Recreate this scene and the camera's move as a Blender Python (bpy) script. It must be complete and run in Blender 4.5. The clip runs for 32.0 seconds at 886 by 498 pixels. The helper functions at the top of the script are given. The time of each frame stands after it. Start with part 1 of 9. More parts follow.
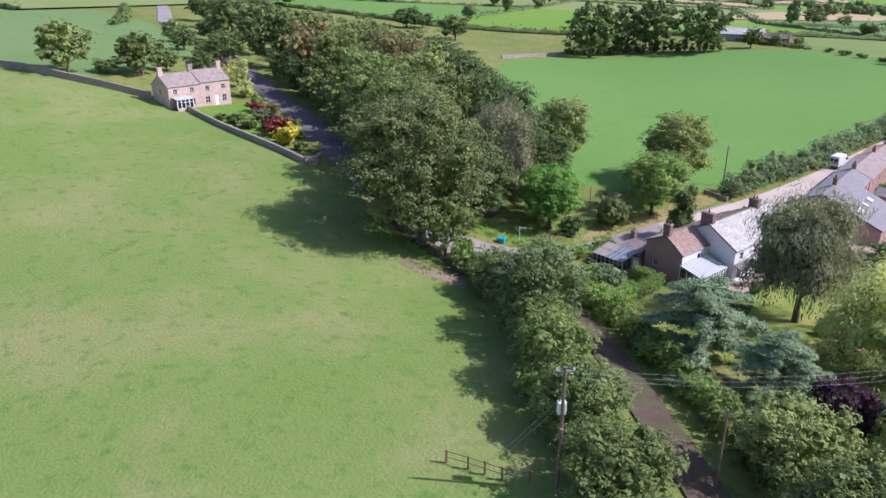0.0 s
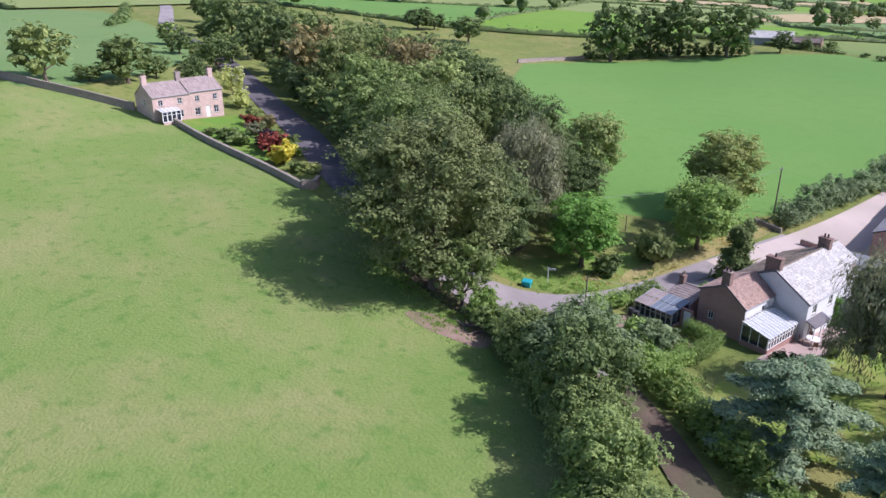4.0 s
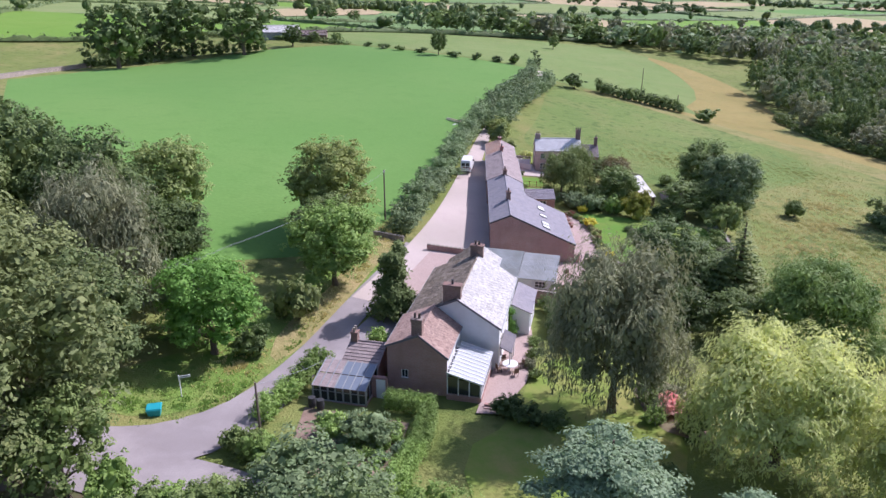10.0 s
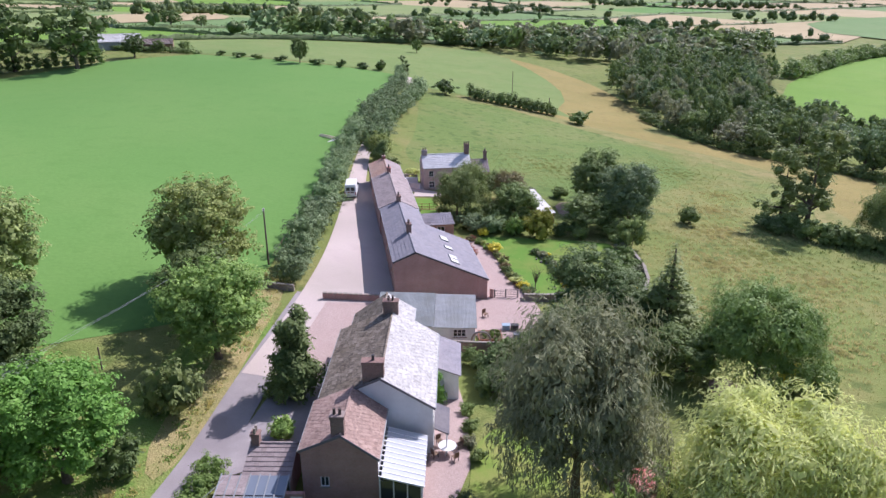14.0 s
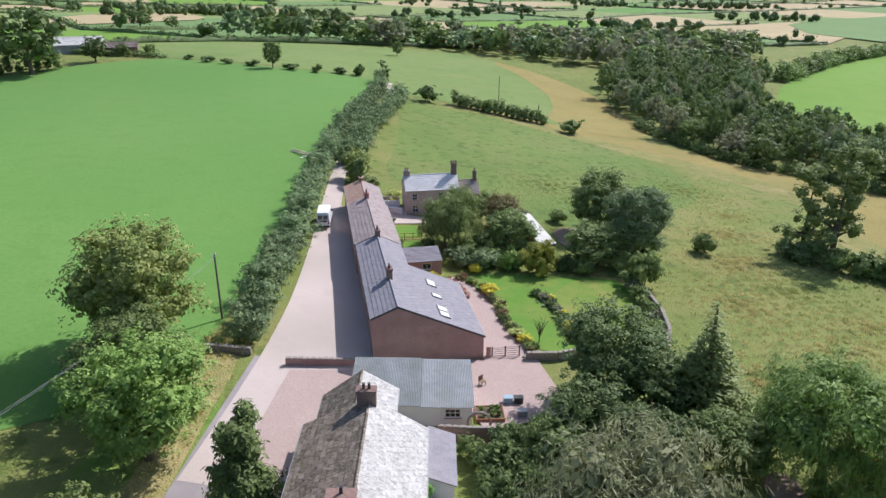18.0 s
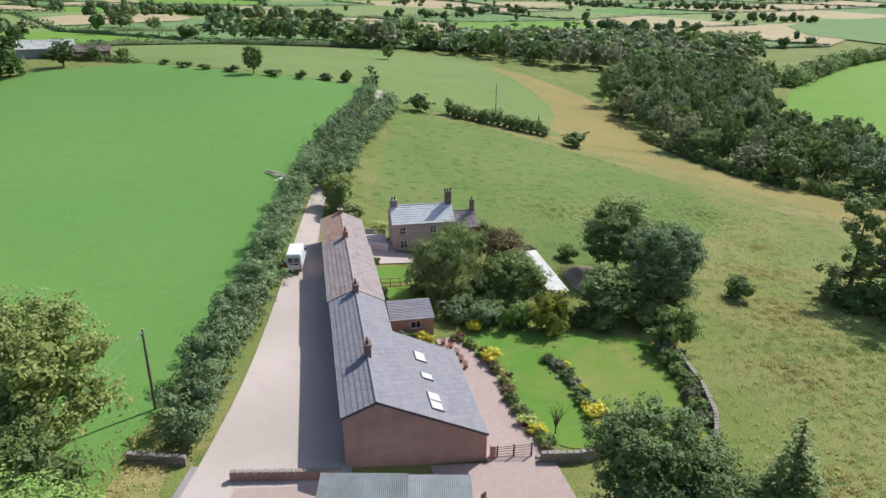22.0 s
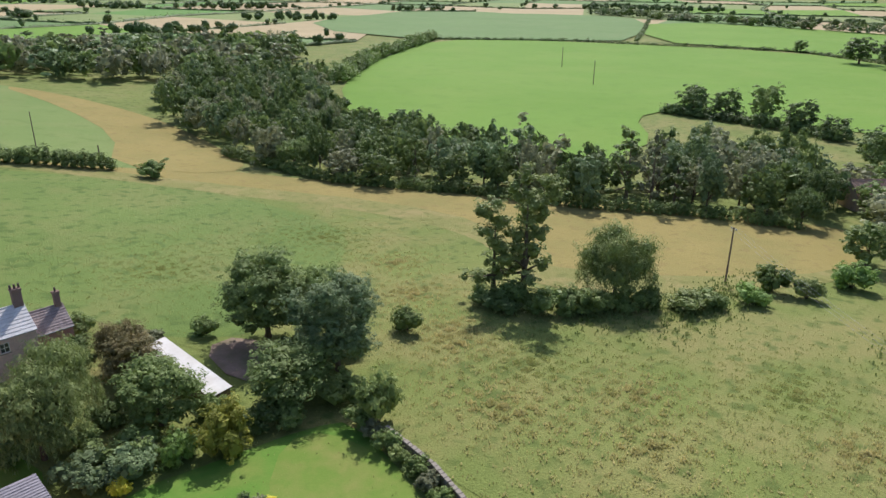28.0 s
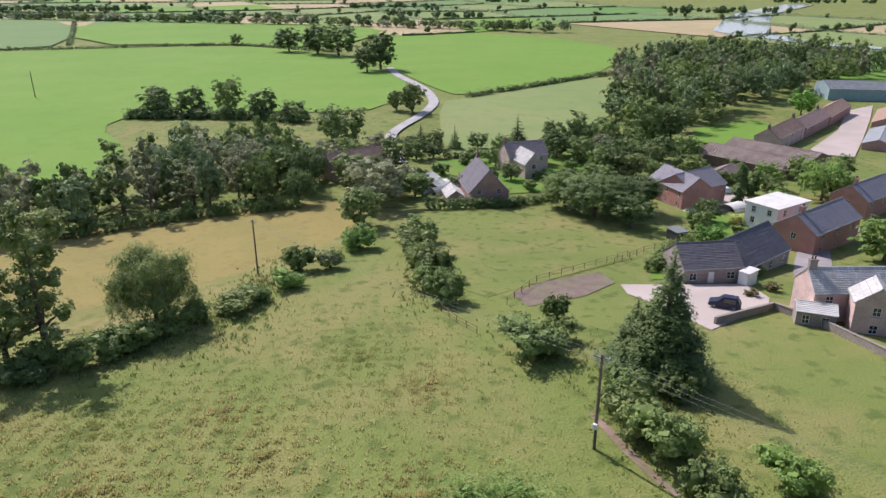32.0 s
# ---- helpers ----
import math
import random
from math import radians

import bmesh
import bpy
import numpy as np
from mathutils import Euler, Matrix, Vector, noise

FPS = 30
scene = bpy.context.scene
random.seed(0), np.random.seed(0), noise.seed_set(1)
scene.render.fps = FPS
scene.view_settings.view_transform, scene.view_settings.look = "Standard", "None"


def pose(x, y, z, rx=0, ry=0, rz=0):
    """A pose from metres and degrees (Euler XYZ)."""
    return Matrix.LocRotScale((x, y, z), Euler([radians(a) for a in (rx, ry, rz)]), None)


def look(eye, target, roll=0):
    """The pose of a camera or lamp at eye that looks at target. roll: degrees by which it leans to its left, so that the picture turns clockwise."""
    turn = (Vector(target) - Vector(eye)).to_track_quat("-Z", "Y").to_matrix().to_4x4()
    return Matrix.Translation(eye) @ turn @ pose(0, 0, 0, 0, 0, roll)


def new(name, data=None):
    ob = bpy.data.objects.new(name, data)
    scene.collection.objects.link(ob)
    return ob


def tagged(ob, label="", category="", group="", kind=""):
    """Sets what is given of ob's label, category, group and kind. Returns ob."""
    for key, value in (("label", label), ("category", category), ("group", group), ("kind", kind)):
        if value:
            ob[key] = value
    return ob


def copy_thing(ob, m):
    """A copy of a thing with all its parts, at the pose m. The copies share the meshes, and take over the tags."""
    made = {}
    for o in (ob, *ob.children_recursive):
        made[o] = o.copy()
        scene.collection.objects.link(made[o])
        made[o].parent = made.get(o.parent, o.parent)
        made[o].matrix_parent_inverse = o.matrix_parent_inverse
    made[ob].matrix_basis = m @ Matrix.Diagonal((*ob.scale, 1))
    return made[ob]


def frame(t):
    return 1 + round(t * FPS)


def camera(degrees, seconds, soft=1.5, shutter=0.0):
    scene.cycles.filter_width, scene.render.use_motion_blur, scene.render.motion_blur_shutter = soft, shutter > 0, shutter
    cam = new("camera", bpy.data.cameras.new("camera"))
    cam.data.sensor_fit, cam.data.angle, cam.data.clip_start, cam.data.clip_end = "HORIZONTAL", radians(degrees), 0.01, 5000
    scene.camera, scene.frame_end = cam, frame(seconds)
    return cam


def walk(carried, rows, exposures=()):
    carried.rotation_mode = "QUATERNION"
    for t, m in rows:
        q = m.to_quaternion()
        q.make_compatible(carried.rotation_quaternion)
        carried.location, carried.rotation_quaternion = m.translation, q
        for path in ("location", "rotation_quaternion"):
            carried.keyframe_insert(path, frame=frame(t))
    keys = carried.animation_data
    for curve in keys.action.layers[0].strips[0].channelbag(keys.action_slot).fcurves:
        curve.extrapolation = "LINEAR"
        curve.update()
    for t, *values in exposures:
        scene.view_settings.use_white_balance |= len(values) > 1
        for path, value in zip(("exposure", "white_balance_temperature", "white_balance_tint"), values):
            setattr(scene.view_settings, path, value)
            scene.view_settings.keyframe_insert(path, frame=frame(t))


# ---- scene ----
cam = camera(64.5, 32.0)
PATH = [
    (0, (23.696, -120.591, 36.053), (22.484, -119.173, 35.331), -0.1),
    (1, (21.37, -118.292, 36.075), (20.151, -116.88, 35.353), -0.0),
    (2, (18.935, -115.754, 36.11), (17.716, -114.342, 35.388), 0.0),
    (3, (16.45, -113.198, 36.046), (15.228, -111.788, 35.325), 0.1),
    (3.5, (14.849, -111.488, 36.0), (13.623, -110.081, 35.278), 0.1),
    (5.5, (7.959, -103.407, 35.75), (6.698, -102.032, 35.029), 0.1),
    (6, (6.138, -101.474, 35.62), (4.87, -100.106, 34.899), 0.1),
    (6.5, (4.38, -99.389, 35.277), (3.13, -98.005, 34.555), -0.0),
    (7, (2.545, -97.527, 34.849), (1.37, -96.08, 34.126), -0.1),
    (7.5, (1.018, -96.056, 34.442), (-0.034, -94.517, 33.718), -0.2),
    (8, (-0.425, -94.876, 34.236), (-1.303, -93.232, 33.511), -0.2),
    (8.5, (-1.943, -93.972, 34.4), (-2.612, -92.231, 33.677), -0.0),
    (9, (-3.141, -93.02, 34.361), (-3.607, -91.214, 33.639), 0.0),
    (9.5, (-4.189, -92.203, 34.188), (-4.45, -90.357, 33.465), 0.1),
    (10, (-5.213, -91.507, 34.23), (-5.295, -89.645, 33.506), 0.1),
    (10.5, (-6.16, -90.518, 34.495), (-6.122, -88.654, 33.771), 0.0),
    (11, (-7.124, -89.181, 34.688), (-6.994, -87.321, 33.965), 0.1),
    (11.5, (-7.887, -87.33, 34.826), (-7.693, -85.475, 34.104), 0.0),
    (12, (-8.343, -85.81, 35.032), (-8.12, -83.958, 34.311), -0.0),
    (13, (-8.919, -82.712, 35.175), (-8.654, -80.865, 34.454), -0.0),
    (14, (-9.034, -78.867, 34.889), (-8.744, -77.024, 34.167), -0.1),
    (14.5, (-8.965, -76.935, 34.794), (-8.664, -75.094, 34.072), -0.1),
    (16.5, (-8.13, -69.532, 34.79), (-7.807, -67.695, 34.067), -0.0),
    (17, (-7.792, -67.628, 34.793), (-7.465, -65.792, 34.071), -0.1),
    (18, (-7.168, -63.743, 34.788), (-6.828, -61.909, 34.066), 0.0),
    (19, (-6.409, -59.636, 34.765), (-6.061, -57.803, 34.044), 0.0),
    (20, (-5.688, -55.432, 34.766), (-5.333, -53.601, 34.044), 0.0),
    (21, (-4.886, -51.347, 34.774), (-4.526, -49.517, 34.051), 0.1),
    (22, (-3.878, -47.026, 34.77), (-3.521, -45.196, 34.048), 0.1),
    (23, (-3.016, -42.379, 34.709), (-2.666, -40.547, 33.987), 0.0),
    (23.5, (-2.671, -39.805, 34.627), (-2.323, -37.973, 33.906), 0.0),
    (24, (-2.447, -37.566, 34.484), (-2.075, -35.738, 33.762), 0.0),
    (24.5, (-2.292, -35.714, 34.395), (-1.854, -33.901, 33.672), 0.1),
    (26.5, (-1.733, -29.974, 34.412), (-0.774, -28.375, 33.688), -0.0),
    (27, (-1.873, -28.659, 34.832), (-0.761, -27.161, 34.11), 0.0),
    (27.5, (-1.955, -27.542, 35.237), (-0.711, -26.151, 34.515), 0.2),
    (28, (-2.054, -26.399, 35.367), (-0.692, -25.124, 34.648), 0.4),
    (28.5, (-2.146, -25.489, 35.399), (-0.665, -24.354, 34.678), 0.4),
    (29, (-2.213, -24.922, 35.498), (-0.635, -23.929, 34.775), 0.1),
    (29.5, (-2.447, -24.412, 35.639), (-0.783, -23.57, 34.916), -0.1),
    (30, (-2.145, -23.559, 35.554), (-0.405, -22.887, 34.832), -0.1),
    (30.5, (-1.566, -22.62, 35.432), (0.229, -22.113, 34.709), -0.1),
    (31, (-1.437, -22.052, 35.336), (0.395, -21.706, 34.614), -0.1),
    (31.5, (-1.306, -21.48, 35.389), (0.55, -21.302, 34.666), -0.2),
    (32, (-1.233, -21.085, 35.491), (0.632, -21.055, 34.769), -0.2),
]
walk(cam, [(t, look(eye, target, roll)) for t, eye, target, roll in PATH], [(0, 0.26, 5800, 24), (12, 0.34, 5750, 27), (18, 0.24, 5950, 14), (24, 0.12, 6100, 8), (28, 0.08, 6150, 14), (32, 0.14, 6150, 20)])

# ---------------------------------------------------------------- daylight: sun from the north-east side of the lane
SUN_DIR = Vector((0.80, 0.60, 0.93)).normalized()
world = bpy.data.worlds.new("world")
scene.world = world
world.use_nodes = True
_nt = world.node_tree
_sky = _nt.nodes.new("ShaderNodeTexSky")
_sky.sky_type = "NISHITA"
_sky.sun_disc = False
_sky.sun_elevation = math.asin(SUN_DIR.z)
_sky.sun_rotation = math.atan2(SUN_DIR.x, SUN_DIR.y)
_sky.air_density, _sky.dust_density = 1.0, 1.5
_bg = _nt.nodes["Background"]
_bg.inputs["Strength"].default_value = 0.125
_nt.links.new(_sky.outputs["Color"], _bg.inputs["Color"])
_sun = bpy.data.lights.new("sun", "SUN")
_sun.energy, _sun.angle, _sun.color = 4.55, radians(0.55), (1.0, 0.95, 0.88)
sun = new("sun", _sun)
sun.matrix_basis = look(SUN_DIR * 300, (0, 0, 0))


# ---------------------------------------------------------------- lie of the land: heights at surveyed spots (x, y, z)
LAND = np.array([
    (-18, 8, 0.0), (-6, 0, -1.7), (9, 0, -3.2), (-31, -43, 0.6), (-29, -58, 2.0), (-67, -50, 7.8), (-98, -55, 11.5),
    (-119, -66, 16.5), (-137, 174, 3.4), (-104, 250, 7.5), (-9, 81, 0.5), (-19, 192, 5.5), (14, 49, -3.2), (26, 32, -4.2),
    (73, 35, -7.8), (104, 17, -9.2), (50, -28, -3.2), (-12, -35, -1.2), (5, -86, 1.5), (-60, -120, 5.0), (40, -80, -2.0),
    (300, 0, -17), (350, 300, -19), (700, -100, -24), (600, 600, -20), (120, 150, -14), (100, -60, -9), (150, -200, -16), (60, 330, -2), (-400, 700, 12),
    (-500, 0, 30), (0, 900, -12)], float)
_d = np.sqrt(((LAND[:, None, :2] - LAND[None, :, :2]) ** 2).sum(-1) + 30.0**2)
_n = len(LAND)
_a = np.zeros((_n + 1, _n + 1))
_a[:_n, :_n], _a[:_n, _n], _a[_n, :_n] = _d, 1, 1
LAND_W = np.linalg.solve(_a, np.r_[LAND[:, 2], 0])


def ground_z(x, y):
    """Height of the land, level far away."""
    x, y = np.asarray(x, float), np.asarray(y, float)
    r = np.maximum(np.hypot(x, y), 1.0)
    k = np.minimum(1.0, 900.0 / r)
    px, py = x * k, y * k
    z = LAND_W[_n] + np.sqrt((px[..., None] - LAND[:, 0]) ** 2 + (py[..., None] - LAND[:, 1]) ** 2 + 900.0) @ LAND_W[:_n]
    return z


def gz(x, y):
    return float(ground_z(x, y))

# ---------------------------------------------------------------- materials
def nodes_of(name):
    m = bpy.data.materials.new(name)
    m.use_nodes = True
    nt = m.node_tree
    nt.nodes.clear()
    out = nt.nodes.new("ShaderNodeOutputMaterial")
    return m, nt, out


def add(nt, kind, **kw):
    n = nt.nodes.new(kind)
    for k, v in kw.items():
        n.inputs[k].default_value = v
    return n


def noise_fac(nt, vec, scale, detail=4.0, lo=0.35, hi=0.65):
    n = add(nt, "ShaderNodeTexNoise", Scale=scale, Detail=detail, Roughness=0.6)
    nt.links.new(vec, n.inputs["Vector"])
    r = nt.nodes.new("ShaderNodeMapRange")
    r.inputs["From Min"].default_value, r.inputs["From Max"].default_value = lo, hi
    nt.links.new(n.outputs["Fac"], r.inputs["Value"])
    return r.outputs["Result"]


def mix_col(nt, fac, a, b):
    m = nt.nodes.new("ShaderNodeMix")
    m.data_type = "RGBA"
    if isinstance(fac, float):
        m.inputs[0].default_value = fac
    else:
        nt.links.new(fac, m.inputs[0])
    for sock, v in ((m.inputs[6], a), (m.inputs[7], b)):
        if isinstance(v, tuple):
            sock.default_value = (*v, 1)
        else:
            nt.links.new(v, sock)
    return m.outputs[2]


def scaled(nt, fac, k):
    m = nt.nodes.new("ShaderNodeMath")
    m.operation = "MULTIPLY"
    m.inputs[1].default_value = k
    nt.links.new(fac, m.inputs[0])
    return m.outputs[0]


def surface(name, a, b, big=0.3, fine=6.0, rough=0.9, metal=0.0, bump=0.3, c=None, cscale=0.05, camount=0.7,
            rand=0.0, finemix=0.35, bumpdist=0.02, spec=0.3):
    """Two-scale mottled surface; c: a third colour in large patches; rand: value shift from piece to piece."""
    m, nt, out = nodes_of(name)
    tc = nt.nodes.new("ShaderNodeTexCoord")
    vec = tc.outputs["Object"]
    col = mix_col(nt, noise_fac(nt, vec, big), a, b)
    if c:
        col = mix_col(nt, scaled(nt, noise_fac(nt, vec, cscale, 5.0, 0.42, 0.62), camount), col, c)
    f = noise_fac(nt, vec, fine, 3.0, 0.3, 0.7)
    dark = tuple(v * 0.6 for v in a)
    col = mix_col(nt, scaled(nt, f, finemix), col, dark)
    if rand:
        oi = nt.nodes.new("ShaderNodeObjectInfo")
        hs = nt.nodes.new("ShaderNodeHueSaturation")
        mr = nt.nodes.new("ShaderNodeMapRange")
        mr.inputs["To Min"].default_value, mr.inputs["To Max"].default_value = 1 - rand, 1 + rand
        nt.links.new(oi.outputs["Random"], mr.inputs["Value"])
        nt.links.new(mr.outputs["Result"], hs.inputs["Value"])
        nt.links.new(col, hs.inputs["Color"])
        col = hs.outputs["Color"]
    p = add(nt, "ShaderNodeBsdfPrincipled", Roughness=rough, Metallic=metal)
    p.inputs["Specular IOR Level"].default_value = spec
    nt.links.new(col, p.inputs["Base Color"])
    if bump:
        bn = add(nt, "ShaderNodeBump", Strength=bump, Distance=bumpdist)
        nt.links.new(f, bn.inputs["Height"])
        nt.links.new(bn.outputs["Normal"], p.inputs["Normal"])
    nt.links.new(p.outputs["BSDF"], out.inputs["Surface"])
    return m


def bricked(name, a, b, mortar, bw, bh, gap=0.012, rough=0.9, stain=None, upright=True, bump=0.5, offset=0.5, rand=0.25, squash=True):
    """Coursed pieces at true size, for walls (x+y along, z up) or lying sheets (x, y)."""
    TONES[name] = (a, b, stain or tuple(v * 0.55 for v in a))
    m, nt, out = nodes_of(name)
    tc = nt.nodes.new("ShaderNodeTexCoord")
    sep = nt.nodes.new("ShaderNodeSeparateXYZ")
    nt.links.new(tc.outputs["Object"], sep.inputs[0])
    com = nt.nodes.new("ShaderNodeCombineXYZ")
    if upright:
        s = nt.nodes.new("ShaderNodeMath")
        nt.links.new(sep.outputs[0], s.inputs[0])
        nt.links.new(sep.outputs[1], s.inputs[1])
        nt.links.new(s.outputs[0], com.inputs[0])
        nt.links.new(sep.outputs[2], com.inputs[1])
    else:
        nt.links.new(sep.outputs[1], com.inputs[0])
        nt.links.new(sep.outputs[0], com.inputs[1])
    br = nt.nodes.new("ShaderNodeTexBrick")
    br.offset = offset
    for k, v in (("Scale", 1.0), ("Mortar Size", gap), ("Brick Width", bw), ("Row Height", bh), ("Bias", 0.0), ("Mortar Smooth", 0.3)):
        br.inputs[k].default_value = v
    br.inputs["Color1"].default_value, br.inputs["Color2"].default_value = (*a, 1), (*b, 1)
    br.inputs["Mortar"].default_value = (*mortar, 1)
    nt.links.new(com.outputs[0], br.inputs["Vector"])
    col = br.outputs["Color"]
    big = noise_fac(nt, tc.outputs["Object"], 0.5, 5.0, 0.4, 0.68)
    col = mix_col(nt, scaled(nt, big, 0.6), col, stain or tuple(v * 0.55 for v in a))
    fine = noise_fac(nt, tc.outputs["Object"], 7.0, 3.0, 0.35, 0.7)
    col = mix_col(nt, scaled(nt, fine, 0.3), col, tuple(min(1, v * 1.5) for v in b))
    p = add(nt, "ShaderNodeBsdfPrincipled", Roughness=rough)
    p.inputs["Specular IOR Level"].default_value = 0.25
    nt.links.new(col, p.inputs["Base Color"])
    bn = add(nt, "ShaderNodeBump", Strength=bump, Distance=0.02)
    bn.invert = True
    nt.links.new(br.outputs["Fac"], bn.inputs["Height"])
    nt.links.new(bn.outputs["Normal"], p.inputs["Normal"])
    nt.links.new(p.outputs["BSDF"], out.inputs["Surface"])
    return m


TONES = {}


def pieced(name):
    """The look of a laid sheet for its single pieces: each has its own tone, with stains running over them all."""
    key = name + "_piece"
    if key not in M:
        a, b, stain = TONES[name]
        m, nt, out = nodes_of(key)
        oi = nt.nodes.new("ShaderNodeObjectInfo")
        geo = nt.nodes.new("ShaderNodeNewGeometry")
        col = mix_col(nt, oi.outputs["Random"], tuple(u * 0.85 + v * 0.15 for u, v in zip(a, b)), tuple(u * 0.15 + v * 0.85 for u, v in zip(a, b)))
        col = mix_col(nt, scaled(nt, noise_fac(nt, geo.outputs["Position"], 0.6, 5.0, 0.42, 0.7), 0.55), col, stain)
        col = mix_col(nt, scaled(nt, noise_fac(nt, geo.outputs["Position"], 9.0, 3.0, 0.35, 0.7), 0.22), col, tuple(v * 0.7 for v in a))
        # lichen and broken edges on the old roofs: small blotches, darker and paler
        worn = 1.0 if name in ("slate_mossy", "slate_pale", "tile_brown", "tile_stone") else 0.25
        col = mix_col(nt, scaled(nt, noise_fac(nt, geo.outputs["Position"], 3.2, 6.0, 0.5, 0.6), 0.55 * worn), col, tuple(v * 0.55 for v in a))
        col = mix_col(nt, scaled(nt, noise_fac(nt, geo.outputs["Position"], 5.1, 5.0, 0.56, 0.66), 0.5 * worn), col, tuple(min(1, v * 1.25) for v in b))
        p = add(nt, "ShaderNodeBsdfPrincipled", Roughness=0.8)
        p.inputs["Specular IOR Level"].default_value = 0.3
        nt.links.new(col, p.inputs["Base Color"])
        nt.links.new(p.outputs["BSDF"], out.inputs["Surface"])
        M[key] = m
    return M[key]


def leafy(name, a, b, gloss=0.2, trans=0.38, vary=0.22):
    """Foliage: colour shifts from clump to clump and from plant to plant; light passes through."""
    m, nt, out = nodes_of(name)
    tc = nt.nodes.new("ShaderNodeTexCoord")
    geo = nt.nodes.new("ShaderNodeNewGeometry")
    oi = nt.nodes.new("ShaderNodeObjectInfo")
    col = mix_col(nt, noise_fac(nt, tc.outputs["Object"], 0.5, 3.0, 0.35, 0.65), a, b)
    col = mix_col(nt, scaled(nt, geo.outputs["Random Per Island"], 0.45), col, tuple(v * 0.6 for v in a))
    hs = nt.nodes.new("ShaderNodeHueSaturation")
    mr = nt.nodes.new("ShaderNodeMapRange")
    mr.inputs["To Min"].default_value, mr.inputs["To Max"].default_value = 1 - vary, 1 + vary
    nt.links.new(oi.outputs["Random"], mr.inputs["Value"])
    nt.links.new(mr.outputs["Result"], hs.inputs["Value"])
    nt.links.new(col, hs.inputs["Color"])
    p = add(nt, "ShaderNodeBsdfPrincipled", Roughness=0.65)
    p.inputs["Specular IOR Level"].default_value = gloss
    nt.links.new(hs.outputs["Color"], p.inputs["Base Color"])
    # a leaf sends back part of the light and lets a like part through
    t = nt.nodes.new("ShaderNodeBsdfTranslucent")
    nt.links.new(mix_col(nt, trans, (0.0, 0.0, 0.0), hs.outputs["Color"]), t.inputs["Color"])
    mx = nt.nodes.new("ShaderNodeAddShader")
    nt.links.new(p.outputs["BSDF"], mx.inputs[0])
    nt.links.new(t.outputs["BSDF"], mx.inputs[1])
    nt.links.new(mx.outputs[0], out.inputs["Surface"])
    return m


def grassy(name, a, b, dry, tuft, patch=0.05, drymix=0.6, tuftscale=0.9, tuftmix=0.6, fine=5.0, streak=0.0, bump=0.6, grain=0.25, soft=0.13):
    """Pasture: broad tone drift, dry patches, dark tufts and blade-scale grain."""
    m, nt, out = nodes_of(name)
    tc = nt.nodes.new("ShaderNodeTexCoord")
    vec = tc.outputs["Object"]
    col = mix_col(nt, noise_fac(nt, vec, patch, 4.0, 0.35, 0.65), a, b)
    col = mix_col(nt, scaled(nt, noise_fac(nt, vec, patch * 2.3, 6.0, 0.45, 0.68), drymix), col, dry)
    col = mix_col(nt, scaled(nt, noise_fac(nt, vec, tuftscale, 1.5, 0.55, 0.55 + soft), tuftmix), col, tuft)
    f = noise_fac(nt, vec, fine, 3.0, 0.3, 0.7)
    col = mix_col(nt, scaled(nt, f, grain), col, tuple(v * 0.55 for v in a))
    if streak:
        w = add(nt, "ShaderNodeTexWave", Scale=streak, Distortion=1.5, Detail=2.0)
        nt.links.new(vec, w.inputs["Vector"])
        col = mix_col(nt, scaled(nt, w.outputs["Fac"], 0.12), col, tuple(v * 0.6 for v in a))
    p = add(nt, "ShaderNodeBsdfPrincipled", Roughness=0.95)
    p.inputs["Specular IOR Level"].default_value = 0.15
    nt.links.new(col, p.inputs["Base Color"])
    bn = add(nt, "ShaderNodeBump", Strength=bump, Distance=0.12)
    nt.links.new(f, bn.inputs["Height"])
    nt.links.new(bn.outputs["Normal"], p.inputs["Normal"])
    nt.links.new(p.outputs["BSDF"], out.inputs["Surface"])
    return m


def glassy(name, tint, rough=0.08):
    """Window glass of dim rooms: a dark glossy pane."""
    m, nt, out = nodes_of(name)
    p = add(nt, "ShaderNodeBsdfPrincipled", Roughness=rough, IOR=1.5)
    p.inputs["Base Color"].default_value = (*tint, 1)
    p.inputs["Specular IOR Level"].default_value = 0.8
    nt.links.new(p.outputs["BSDF"], out.inputs["Surface"])
    return m


# ---------------------------------------------------------------- mesh helpers
def mesh_ob(name, verts, faces, material, parent=None, label="", smooth=False):
    me = bpy.data.meshes.new(name)
    me.from_pydata([tuple(v) for v in verts], [], [tuple(f) for f in faces])
    me.materials.append(material)
    if smooth:
        me.polygons.foreach_set("use_smooth", [True] * len(me.polygons))
    me.update()
    ob = new(name, me)
    if parent:
        ob.parent = parent
    if label:
        ob["label"] = label
    return ob


def part(name, bm, material, parent=None, label="", smooth=False):
    me = bpy.data.meshes.new(name)
    bmesh.ops.recalc_face_normals(bm, faces=bm.faces)
    bm.to_mesh(me)
    bm.free()
    me.materials.append(material)
    if smooth:
        me.polygons.foreach_set("use_smooth", [True] * len(me.polygons))
    ob = new(name, me)
    if parent:
        ob.parent = parent
    if label:
        ob["label"] = label
    return ob


def thing(name, x, y, z, rz=0.0, label="", category="", group="", kind=""):
    ob = new(name)
    ob.empty_display_size = 0.3
    ob.matrix_basis = pose(x, y, z, 0, 0, rz)
    return tagged(ob, label, category, group, kind)


